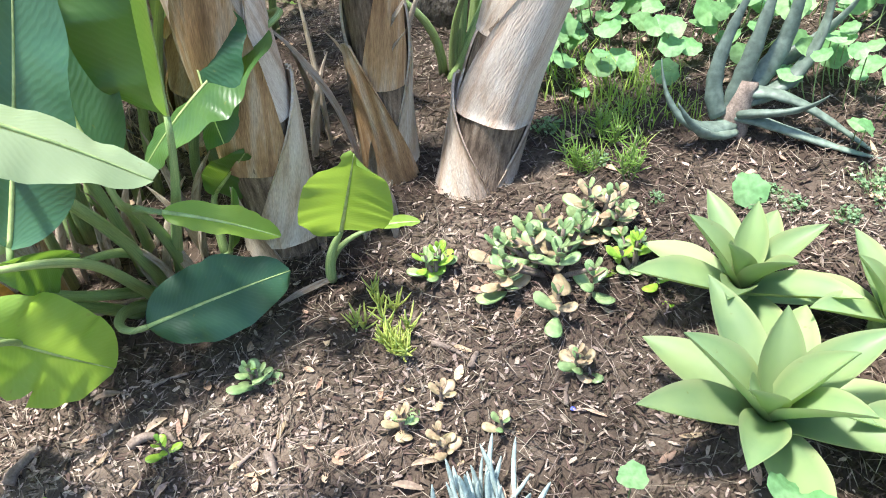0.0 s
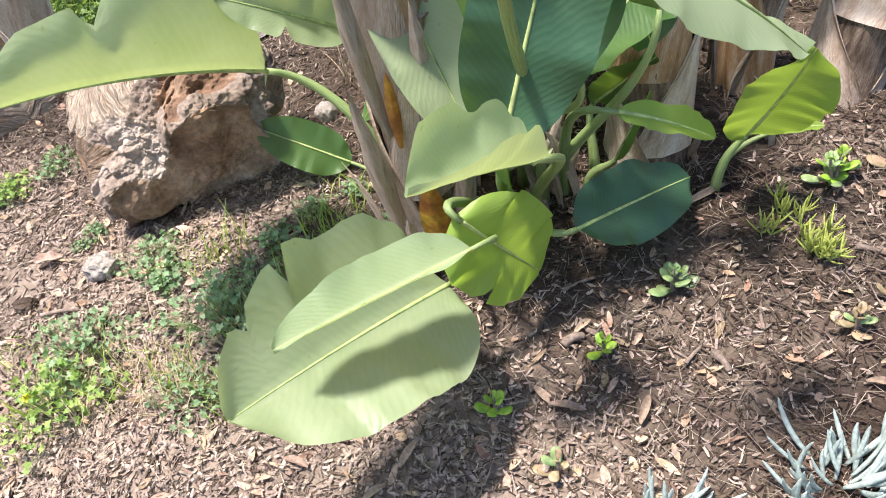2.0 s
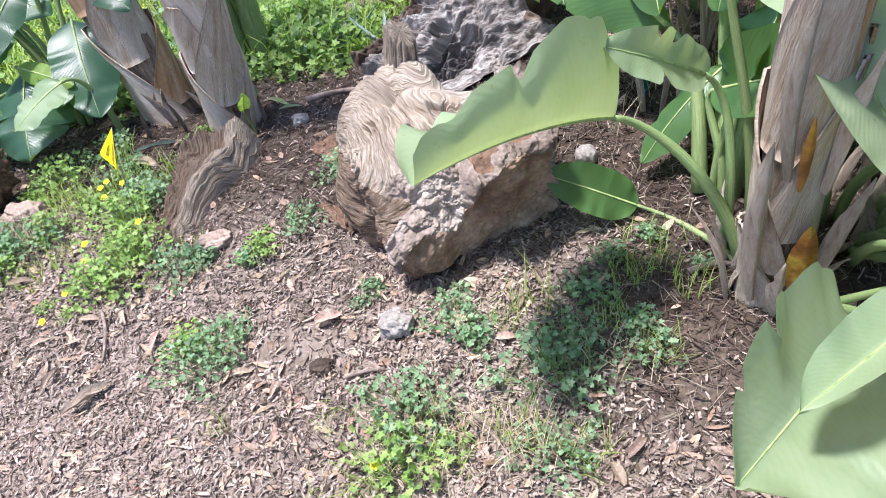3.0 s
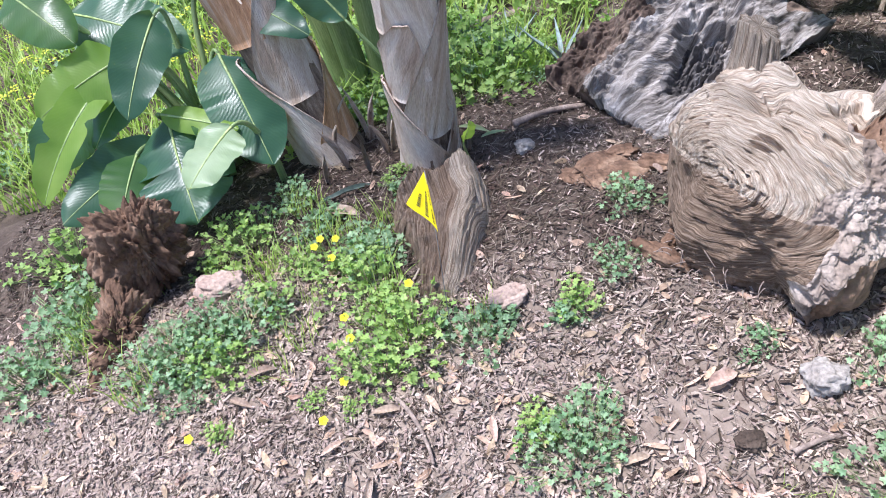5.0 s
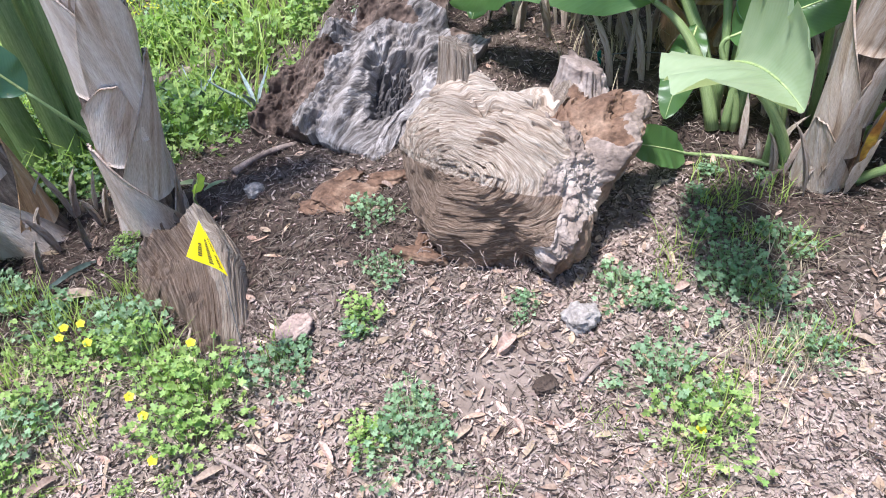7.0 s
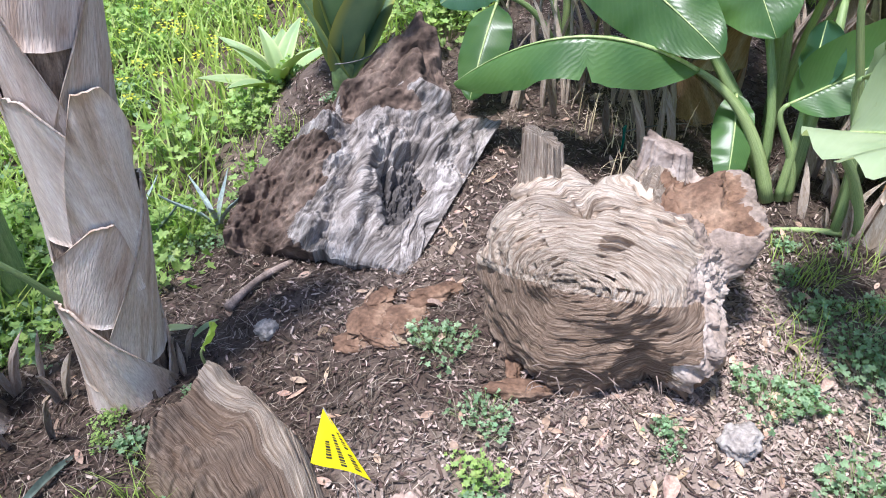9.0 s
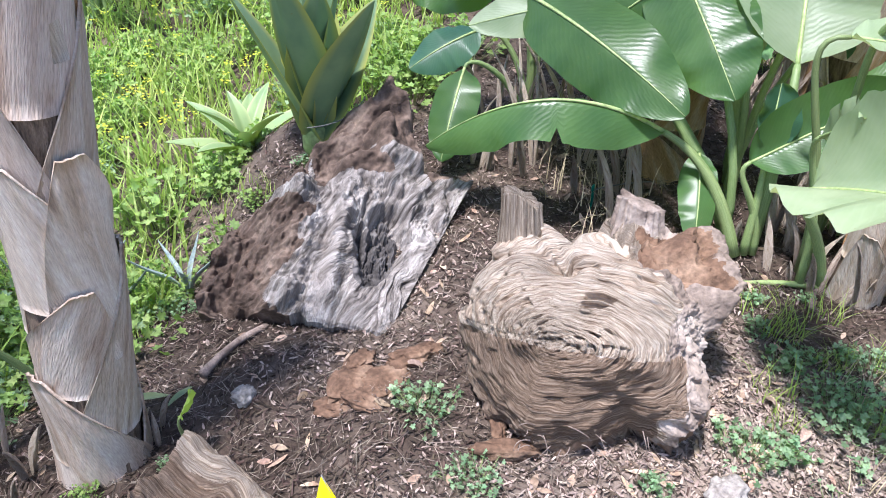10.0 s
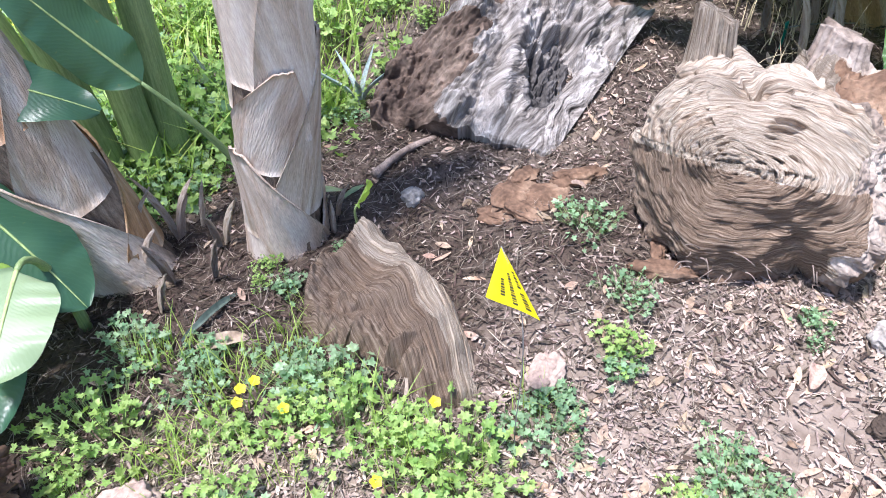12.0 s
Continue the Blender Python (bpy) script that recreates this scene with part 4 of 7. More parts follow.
rot_side = (fu < -0.30 + 0.10 * grain_n) | (fv2 > 0.275 + 0.10 * grain_n)
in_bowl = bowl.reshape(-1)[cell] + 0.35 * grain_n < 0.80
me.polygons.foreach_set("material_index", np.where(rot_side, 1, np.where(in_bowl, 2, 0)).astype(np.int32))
part("body", me, stump)

# ---- the small curled slab by the flag: a ridge of sweeping grain, steep on one side ----
crest_line = np.concatenate([bez([(-2.585, 2.235, 0), (-2.545, 2.08, 0), (-2.585, 1.93, 0)], 90), bez([(-2.585, 1.93, 0), (-2.625, 1.80, 0), (-2.685, 1.675, 0)], 80)[1:]])
NS, ND = len(crest_line), 190
s = np.linspace(0, 1, NS)[:, None]
way = np.gradient(crest_line, axis=0)
way /= np.linalg.norm(way, axis=1)[:, None]
east = np.stack([-way[:, 1], way[:, 0]], -1)
east = np.where(east[:, :1] > 0, east, -east)
d = np.linspace(-1, 1, ND)[None, :]
wide_w = 0.27 - 0.17 * smooth(0.35, 0.95, s) - 0.06 * smooth(0.16, 0.0, s)
across = np.where(d < 0, d * wide_w, d * (0.075 - 0.03 * s))
sx = crest_line[:, :1] + east[:, :1] * across
sy = crest_line[:, 1:2] + east[:, 1:2] * across
sp = np.stack([sx, sy, 0 * sx], -1)
tall = 0.115 + 0.025 * np.exp(-((s - 0.06) / 0.05) ** 2) - 0.075 * smooth(0.55, 1.0, s)
shape = np.where(d < 0, 1 - 0.40 * (-d) ** 0.9 - 0.85 * smooth(-0.78, -1.0, d), 1 - 1.25 * np.abs(d) ** 1.6)
shape = shape * smooth(0.0, 0.05, s) * (1 - 0.9 * smooth(0.96, 1.0, s)) - 0.25 * (smooth(0.04, 0.0, s) + smooth(0.97, 1.0, s))
lines = across + 0.010 * fbm(sp * 7, 3, 91) + 0.05 * d * s
sl_a = smooth(0.15, 0.55, vnoise(np.stack([lines * 150, s * 5 + 0 * d, 0 * lines], -1), 92))
sl_b = vnoise(np.stack([lines * 190, s * 9 + 0 * d, 0 * lines + 2.2], -1), 93)
ridged = smooth(-0.75, -0.25, d + 0 * s)
sz = ground_z(sx, sy) + tall * shape + (0.020 * fbm(sp * 11, 3, 94) - 0.009 * sl_a * (0.4 + 0.6 * ridged) + 0.003 * sl_b + 0.030 * np.abs(fbm(sp * 22, 4, 95)) * (1 - 0.85 * ridged) - 0.02 * smooth(0.3, 0.6, vnoise(np.stack([s * 16 + 0 * d, across * 9, 0 * lines], -1), 97)) * (1 - ridged)) * smooth(-0.2, 0.3, shape)
slab_at = np.array([-2.66, 1.96, -0.14])
slab_thing = thing("curled_wood_slab", tuple(slab_at), "curled weathered wood slab with ridged sweeping grain", "driftwood")
me = mesh_of("body", np.stack([sx, sy, sz], -1).reshape(-1, 3) - slab_at, [(j * ND + i, j * ND + i + 1, (j + 1) * ND + i + 1, (j + 1) * ND + i) for j in range(NS - 1) for i in range(ND - 1)],
             M_WOOD_FACE, np.stack([lines * 6, s * 0.5 + 0 * d], -1).reshape(-1, 2))
me.materials.append(M_WOOD)
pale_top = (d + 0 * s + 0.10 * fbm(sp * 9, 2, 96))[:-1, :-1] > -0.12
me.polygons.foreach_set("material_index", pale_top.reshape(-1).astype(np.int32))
part("body", me, slab_thing)


def rough_lump(name, at, radii, seed, material, label, category, group="", amp=0.25, freq=1.8, turn=0, n=36, sunk=0.3):
    """A broken stone, clod or block of bark lying on the ground."""
    th, ph = np.meshgrid(np.linspace(0, math.pi, n), np.linspace(0, 2 * math.pi, 2 * n, endpoint=False), indexing="ij")
    d = np.stack([np.sin(th) * np.cos(ph), np.sin(th) * np.sin(ph), np.cos(th)], -1)
    d2 = np.sign(d) * np.abs(d) ** 0.8
    r = 1 + amp * fbm(d * freq + seed, 4, seed) + amp * 0.3 * fbm(d * freq * 5, 2, seed + 3)
    p = d2 * r[..., None] * np.array(radii)
    z = gz(at[0], at[1]) + radii[2] * (1 - sunk)
    ob = new(name, mesh_of(name, p.reshape(-1, 3), grid_faces(2 * n, n), material))
    ob.matrix_basis = pose(at[0], at[1], z, 0, 0, turn)
    return tagged(ob, label, category, group)


# rotten root standing at the edge of the weeds, with a trailing end
root_at = np.array([-3.6, 2.0, -0.2])
root = thing("rotten_root", tuple(root_at), "dark crumbling rotten root among green weeds", "root")
for name, centre, lobes, tag in (
        ("stub", (-3.585, 2.08, -0.10), [((-3.60, 2.08, -0.12), (0.12, 0.10, 0.17)), ((-3.53, 2.12, -0.06), (0.09, 0.08, 0.13)), ((-3.64, 2.05, -0.03), (0.05, 0.05, 0.11))], ""),
        ("trailing_end", (-3.66, 1.84, -0.22), [((-3.65, 1.92, -0.21), (0.075, 0.13, 0.085)), ((-3.69, 1.75, -0.245), (0.05, 0.13, 0.055))], "frayed end trailing over the ground")):
    rp, rw = sculpt(centre, lobes, 190, 140, (0, 0.5, 0.8), 45)
    rp = rp + rw * (0.045 * fbm(rp * 9, 4, 3) + 0.045 * np.abs(fbm(rp * np.array([38, 38, 11]), 4, 9)) - 0.03 - 0.02 * smooth(0.2, 0.5, vnoise(rp * np.array([60, 60, 14]), 11)))[..., None]
    part(name, mesh_of(name, rp.reshape(-1, 3) - root_at, grid_faces(190, 140), M_ROT_ORANGE), root, tag)

rough_lump("stone", (-1.905, 1.195), (0.044, 0.038, 0.030), 3, M_STONE, "fist-sized pale grey stone on bare dirt", "stone", "stones")
rough_lump("stone", (-2.52, 1.62), (0.055, 0.035, 0.022), 8, M_PINK, "flat pinkish stone beside the wood slab", "stone", "stones", turn=20)
rough_lump("stone", (-3.34, 1.93), (0.075, 0.045, 0.032), 9, M_PINK, "pinkish brick fragment beside the rotten root", "stone", "stones")
rough_lump("stone", (-2.36, 2.28), (0.03, 0.026, 0.02), 12, M_STONE, "small grey stone on mulch", "stone", "stones")
rough_lump("stone", (-1.36, 1.72), (0.032, 0.03, 0.03), 14, M_STONE, "small smooth stone beside the burl", "stone", "stones", amp=0.12)
rough_lump("stone", (0.36, 1.36), (0.02, 0.02, 0.012), 15, M_STONE, "crumbly white stone on mulch", "stone", "stones")
rough_lump("dirt_clod", (-2.10, 1.10), (0.03, 0.024, 0.016), 6, M_SOIL, "dry clod of dirt", "dirt clod")
rough_lump("concrete_slab", (-3.52, 1.02), (0.19, 0.13, 0.028), 16, M_CONCRETE, "pale worn concrete paving edge in the litter", "paving", amp=0.08, n=24)

for k, (bx, by, lx, ly, lz, tn) in enumerate([(-2.16, 2.10, 0.085, 0.05, 0.018, 30), (-2.10, 2.03, 0.05, 0.075, 0.014, 70), (-2.19, 2.02, 0.03, 0.06, 0.012, 10), (-1.98, 2.03, 0.075, 0.032, 0.022, -25),
                                              (-2.24, 2.08, 0.03, 0.045, 0.012, 40), (-2.09, 2.13, 0.055, 0.03, 0.015, 0), (-2.12, 1.64, 0.085, 0.024, 0.024, -50), (-2.06, 1.70, 0.05, 0.018, 0.016, 40)]):
    rough_lump("bark_slab", (bx, by), (lx, ly, lz), 30 + k, M_ROT_ORANGE, "flaking reddish brown slab of rotten bark", "bark", "bark slabs by the stump", amp=0.35, turn=tn, n=22)

# ---- trunks wrapped in old leaf bases ----
old_trunk("palm_like_trunk", (-0.46, 1.45, gz(-0.46, 1.45)), (-0.47, 1.44, 0.5), (-0.58, 1.52, 1.35), 0.092, 0.082, 1, "pale fibrous trunk wrapped in dead leaf bases", (3,), 9, 200)
old_trunk("palm_like_trunk", (-0.20, 1.66, gz(-0.20, 1.66)), (-0.20, 1.66, 0.5), (-0.22, 1.74, 1.4), 0.066, 0.06, 2, "narrow fibrous trunk with rusty streaks", (0, 3), 8, 250)
old_trunk("palm_like_trunk", (0.02, 1.60, gz(0.02, 1.60)), (0.07, 1.68, 0.35), (0.42, 1.86, 1.25), 0.092, 0.085, 3, "leaning grey-brown fibrous trunk", (), 9, 230)
cut_trunk = old_trunk("palm_like_trunk", (-0.985, 1.19, gz(-0.985, 1.19)), (-1.0, 1.165, 0.4), (-1.02, 1.14, 1.25), 0.068, 0.058, 4, "pale trunk with cut leaf bases and orange flesh", (1, 4, 6), 9, 240)
old_trunk("palm_like_trunk", (-2.665, 2.43, gz(-2.665, 2.43)), (-2.655, 2.41, 0.4), (-2.59, 2.35, 1.5), 0.092, 0.086, 5, "tall pale trunk in overlapping papery leaf bases", (12,), 17, 230, (0.17, 0.30))
old_trunk("palm_like_trunk", (-3.02, 2.66, gz(-3.02, 2.66)), (-3.12, 2.74, 0.25), (-3.55, 2.95, 1.2), 0.11, 0.10, 6, "stout leaning trunk with brown leaf bases", (1, 2, 5), 10, 230)

old_trunk("palm_like_trunk", (-0.74, 1.92, gz(-0.74, 1.92)), (-0.72, 1.95, 0.4), (-0.62, 2.0, 1.1), 0.11, 0.10, 7, "stout brown thatched trunk behind leaves", (0, 1, 2, 3, 5, 6), 10, 200)

cut_o = np.array(cut_trunk.matrix_basis.translation)
for p0, p1, w in (((-0.960, 1.085, 0.03), (-0.972, 1.078, 0.27), 0.075), ((-1.010, 1.084, 0.36), (-1.012, 1.084, 0.54), 0.028)):
    mid = (np.array(p0) + np.array(p1)) / 2 + np.array([0, -0.010, 0])
    v, f, u = blade(bez([p0, mid, p1], 14) - cut_o, (0.1, -1, 0.1), w, (-20, -20), (-10, -10), 4, "oval", wave=0.05)
    part("cut_face", mesh_of("cut_face", v, f, M_FLESH, u), cut_trunk, "wet orange and yellow cut face")
# pale pointed remains of leaf bases standing off the trunk
for k, (p0, p1, p2, w) in enumerate([((-1.045, 1.12, 0.0), (-1.075, 1.09, 0.25), (-1.085, 1.06, 0.52), 0.075), ((-0.925, 1.12, 0.0), (-0.885, 1.09, 0.20), (-0.885, 1.06, 0.40), 0.07),
                                     ((-1.03, 1.09, 0.38), (-1.065, 1.07, 0.58), (-1.06, 1.04, 0.82), 0.06), ((-0.955, 1.09, 0.34), (-0.935, 1.07, 0.52), (-0.94, 1.045, 0.70), 0.06), ((-1.00, 1.085, -0.02), (-1.02, 1.05, 0.08), (-1.02, 1.045, 0.20), 0.06)]):
    v, f, u = blade(bez([p0, p1, p2], 18) - cut_o, (0.1, -1, 0.2), w, (-38, -38), (-20, -20), 5, "lance", tears=((k % 2, 0.7, 0.5, 0.05),), wave=0.10, seed=k + 90)
    part("leaf_base", mesh_of("leaf_base", v, f, M_SHEATH, u), cut_trunk, "pale split leaf base")


def small_sheaths(cx, cy, n, seed, spread=0.1, h=(0.12, 0.25)):
    """Dead leaf stubs at a trunk's foot."""
    rr = random.Random(seed)
    for k in range(n):
        x, y = cx + rr.uniform(-spread, spread), cy + rr.uniform(-spread, spread)
        z = gz(x, y)
        a = rr.uniform(0, 6.283)
        hh = rr.uniform(*h)
        rib = bez([(0, 0, -0.02), (0, 0, hh * 0.6), (math.cos(a) * hh * 0.4, math.sin(a) * hh * 0.4, hh)], 10)
        v, f, u = blade(rib, (math.cos(a), math.sin(a), 0.3), rr.uniform(0.03, 0.055), (35, 35), (40, 40), 3, "agave", wave=0.1, seed=k + seed)
        ob = new("dead_leaf_stub", mesh_of("dead_leaf_stub", v, f, M_SHEATH, u))
        ob.matrix_basis = pose(x, y, z)
        tagged(ob, "dry papery dead leaf stub at a trunk's foot", "dead leaf", "dead leaf stubs")


small_sheaths(-2.93, 2.55, 12, 3, 0.13)
small_sheaths(-2.58, 2.36, 4, 4, 0.05, (0.08, 0.16))
small_sheaths(-0.28, 1.52, 9, 5, 0.13, (0.06, 0.2))
small_sheaths(-0.33, 1.72, 12, 6, 0.16, (0.2, 0.6))
small_sheaths(-1.0, 1.24, 8, 7, 0.1, (0.1, 0.3))
small_sheaths(-0.66, 1.36, 12, 11, 0.11, (0.08, 0.30))
small_sheaths(-0.95, 2.05, 22, 8, 0.22, (0.15, 0.45))
small_sheaths(-0.95, 2.45, 22, 9, 0.25, (0.15, 0.45))
small_sheaths(-0.95, 1.42, 16, 10, 0.14, (0.08, 0.22))

# dark rough trunk of the shade tree, with an unseen crown added overhead
tree = thing("shade_tree", (0.10, 2.55, gz(0.10, 2.55)), "large tree with dark furrowed bark", "tree")
tp = bez([(0, 0, -0.1), (0.15, 0.3, 2.4), (-1.9, 0.3, 4.3)], 30)
v, f, u = tube(tp, np.linspace(0.17, 0.11, 31) * (1 + 0.5 * np.exp(-np.linspace(0, 1, 31) * 16)), 28, rough=0.22, seed=4)
part("trunk", mesh_of("trunk", v, f, M_BARK, u), tree)
for k in range(7):
    a = k * 0.9 + 0.3
    lp = bez([tp[22 + k], tp[22 + k] + np.array([math.cos(a) * 0.9, math.sin(a) * 0.9, 0.7]), tp[22 + k] + np.array([math.cos(a) * 2.1, math.sin(a) * 1.2, 0.5])], 12)
    v, f, u = tube(lp, np.linspace(0.06, 0.015, 13), 8, rough=0.2, seed=k)
    part("limb", mesh_of("limb", v, f, M_BARK, u), tree)
# three unseen leaf clusters, each placed to throw shade on a chosen patch
g = np.random.default_rng(77)
cc = np.concatenate([g.normal(0, 1, (800, 3)) * np.array([0.6, 0.42, 0.35]) + np.array([-4.57, 0.35, 4.8]), g.normal(0, 1, (620, 3)) * np.array([0.6, 0.45, 0.3]) + np.array([-2.2, 0.05, 4.8]), g.normal(0, 1, (520, 3)) * np.array([0.6, 0.40, 0.35]) + np.array([-1.5, -1.45, 4.7])])
cc = cc[vnoise(cc * 1.9, 6) > -0.02]
cn = len(cc)
az, el = g.uniform(0, 6.283, cn), g.normal(0, 0.5, cn)
t = np.stack([np.cos(az) * np.cos(el), np.sin(az) * np.cos(el), np.sin(el)], -1)
s = np.stack([-np.sin(az), np.cos(az), g.normal(0, 0.4, cn)], -1)
ln, wd = g.uniform(0.10, 0.19, cn)[:, None], g.uniform(0.03, 0.06, cn)[:, None]
lv = np.stack([cc - t * ln / 2, cc - s * wd / 2, cc + t * ln / 2, cc + s * wd / 2], 1).reshape(-1, 3)
part("crown", mesh_of("crown", lv, [tuple(range(i * 4, i * 4 + 4)) for i in range(cn)], M_WEED, soft=False), tree)

# ---- strelitzia clumps ----
UP = (0, 0, 1)
pa = thing("strelitzia", (-0.76, 1.28, gz(-0.76, 1.28)), "strelitzia clump with broad leaves before pale trunks", "plant", "strelitzias")
strel_leaf(pa, (-0.78, 1.25, 0), (-0.665, 1.03, 0.165), (-0.405, 1.215, 0.13), 0.175, (0.1, -0.45, 0.9), 0.03, (8, 8), (-6, -6), M_STREL_DARK, lean=(-0.78, 1.10, 0.15), label="dark green oval leaf lying low")
strel_leaf(pa, (-0.79, 1.22, 0), (-0.88, 0.87, 0.36), (-0.745, 0.985, 0.09), 0.23, (0.15, -0.75, 0.6), 0.05, (10, 10), (-10, -14), M_STREL_LIME_LIT, lean=(-0.86, 1.05, 0.25), tears=((1, 0.55, 0.5, 0.03),), label="yellow-green drooping leaf")
strel_leaf(pa, (-0.76, 1.27, 0), (-0.75, 0.86, 0.50), (-0.93, 0.70, 0.58), 0.25, (0.2, 0.2, 1), 0.02, (28, 42), (35, 45), M_STREL_PALE_SHEEN, lean=(-0.74, 1.08, 0.30), label="pale folded leaf with curled edge")
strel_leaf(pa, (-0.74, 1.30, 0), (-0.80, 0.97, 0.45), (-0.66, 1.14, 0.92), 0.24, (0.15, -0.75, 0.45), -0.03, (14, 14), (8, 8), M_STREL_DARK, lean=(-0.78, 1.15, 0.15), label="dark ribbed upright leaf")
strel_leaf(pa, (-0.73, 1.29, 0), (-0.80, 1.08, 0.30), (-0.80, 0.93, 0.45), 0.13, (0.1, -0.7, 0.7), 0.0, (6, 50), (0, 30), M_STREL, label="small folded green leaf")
strel_leaf(pa, (-0.73, 1.28, 0), (-0.647, 0.688, 0.933), (-0.399, 0.765, 0.735), 0.12, (0.1, -0.1, 1), 0.05, (-6, -10), (-14, -18), M_STREL_PALE_SHEEN, lean=(-0.72, 1.16, 0.55), label="pale leaf held flat overhead")
strel_leaf(pa, (-0.68, 1.30, 0), (-0.585, 1.11, 0.40), (-0.385, 1.15, 0.29), 0.075, (0.2, -0.2, 1), 0.04, (40, 14), (20, 10), M_STREL_LIME_LIT, label="narrow lime leaf")
strel_leaf(pa, (-0.33, 1.27, 0.04), (-0.285, 1.265, 0.20), (-0.215, 1.19, 0.46), 0.20, (0.1, -0.85, 0.3), 0.04, (12, 4), (12, 6), M_STREL_LIME_LIT, tears=((0, 0.9, 0.6, 0.08),), stalk=0.009, label="bright lime leaf lit through")
strel_leaf(pa, (-0.33, 1.28, 0.04), (-0.20, 1.31, 0.17), (-0.11, 1.30, 0.185), 0.035, (0, -0.3, 1), 0.06, (20, 20), (0, 0), M_STREL_LIME_LIT, stalk=0.006)
strel_leaf(pa, (-0.72, 1.34, 0), (-0.52, 1.13, 0.60), (-0.50, 1.22, 1.02), 0.26, (0.25, -0.85, 0.25), -0.02, (8, 75), (6, 30), M_STREL, lean=(-0.66, 1.28, 0.25), label="green leaf with a folded pale edge")
strel_leaf(pa, (-0.78, 1.36, 0), (-0.66, 1.10, 0.50), (-0.78, 1.24, 0.98), 0.24, (0.2, -0.8, 0.4), -0.02, (8, 20), (4, 10), M_STREL_DARK)
strel_leaf(pa, (-0.82, 1.36, 0), (-1.02, 1.26, 0.74), (-0.84, 0.98, 0.42), 0.17, (-0.2, -0.6, 0.7), 0.05, (10, 20), (6, 10), M_STREL_PALE_SHEEN, label="pale leaf behind the trunk")
strel_leaf(pa, (-0.60, 1.36, 0), (-0.60, 1.42, 0.20), (-0.48, 1.35, 0.36), 0.11, (0.3, -0.8, 0.3), 0.0, (10, 10), (0, 0), M_STREL)
strel_leaf(pa, (-0.62, 1.33, 0), (-0.56, 1.30, 0.12), (-0.50, 1.27, 0.33), 0.045, (0.5, -0.6, 0.3), 0.0, (60, 10), (30, 0), M_STREL)

pb = thing("strelitzia", (-1.02, 1.26, gz(-1.02, 1.26)), "strelitzia with long arching torn leaves beside a cut trunk", "plant", "strelitzias")
strel_leaf(pb, (-0.95, 1.12, -0.02), (-0.92, 0.87, 0.19), (-1.255, 0.52, 0.27), 0.40, (-0.15, -0.35, 0.92), 0.03, (12, 40), (-4, 20), M_STREL_PALE_SHEEN, lean=(-0.90, 1.00, 0.10), tears=((1, 0.62, 0.35, 0.03), (1, 0.80, 0.25, 0.03)), label="large pale leaf resting near the ground")
strel_leaf(pb, (-0.94, 1.10, -0.02), (-0.86, 0.80, 0.36), (-1.16, 0.58, 0.38), 0.14, (0.3, -0.3, 1), 0.0, (62, 8), (10, 0), M_STREL_PALE_SHEEN, lean=(-0.88, 0.95, 0.20), stalk=0.007, label="pale folded leaf above it")
strel_leaf(pb, (-1.03, 1.27, -0.02), (-1.335, 1.335, 0.40), (-1.72, 0.90, 0.62), 0.42, (0, 0, 1), 0.05, (58, 2), (50, -10), M_STREL_PALE_SHEEN, lean=(-1.10, 1.31, 0.26), tears=((1, 0.42, 0.9, 0.018), (0, 0.6, 0.4, 0.03)), stalk=0.012, label="long arching pale leaf with a deep tear")
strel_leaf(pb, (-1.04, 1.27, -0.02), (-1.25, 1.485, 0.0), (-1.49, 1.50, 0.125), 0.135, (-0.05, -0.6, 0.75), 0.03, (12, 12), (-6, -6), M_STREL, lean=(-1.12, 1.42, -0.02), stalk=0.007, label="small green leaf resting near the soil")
strel_leaf(pb, (-1.06, 1.32, -0.02), (-1.14, 1.38, 0.46), (-1.37, 1.27, 0.62), 0.13, (0.2, -0.7, 0.6), 0.05, (20, 20), (10, 10), M_STREL_PALE_SHEEN, tears=((1, 0.4, 0.5, 0.04), (1, 0.6, 0.6, 0.03), (0, 0.5, 0.5, 0.04)), label="torn pale leaf")
strel_leaf(pb, (-1.00, 1.34, -0.02), (-1.06, 1.40, 0.70), (-0.90, 1.16, 0.66), 0.17, (-0.2, -0.6, 0.7), 0.04, (8, 20), (0, 0), M_STREL_PALE_SHEEN)

pd = thing("strelitzia", (-0.98, 1.62, gz(-0.98, 1.62)), "tall strelitzia clump with glossy arching leaves", "plant", "strelitzias")
strel_leaf(pd, (-1.08, 1.52, 0), (-1.13, 1.80, 0.34), (-1.48, 2.42, 0.21), 0.26, (-0.35, -0.15, 0.95), 0.22, (-26, -30), (-16, -30), M_STREL, tears=((0, 0.45, 0.6, 0.02), (1, 0.5, 0.5, 0.02)), lean=(-1.08, 1.62, 0.25), stalk=0.015, label="long leaf arching to the ground, split")
strel_leaf(pd, (-1.02, 1.56, 0), (-1.00, 2.40, 0.60), (-1.17, 1.73, 0.42), 0.30, (-0.75, -0.2, 0.65), 0.10, (-8, -14), (-8, -14), M_STREL, lean=(-0.95, 1.9, 0.65), stalk=0.015, label="broad green leaf bending over")
strel_leaf(pd, (-1.0, 1.58, 0), (-0.80, 2.02, 0.78), (-1.05, 1.64, 0.46), 0.32, (-0.8, -0.2, 0.55), 0.06, (-8, -14), (-8, -14), M_STREL, label="broad hanging leaf")
strel_leaf(pd, (-1.0, 1.50, 0), (-0.86, 1.55, 0.54), (-0.50, 1.72, 0.96), 0.42, (-0.75, -0.35, 0.55), 0.02, (8, 8), (6, 6), M_STREL_PALE_SHEEN, stalk=0.018, label="tall pale green leaf")
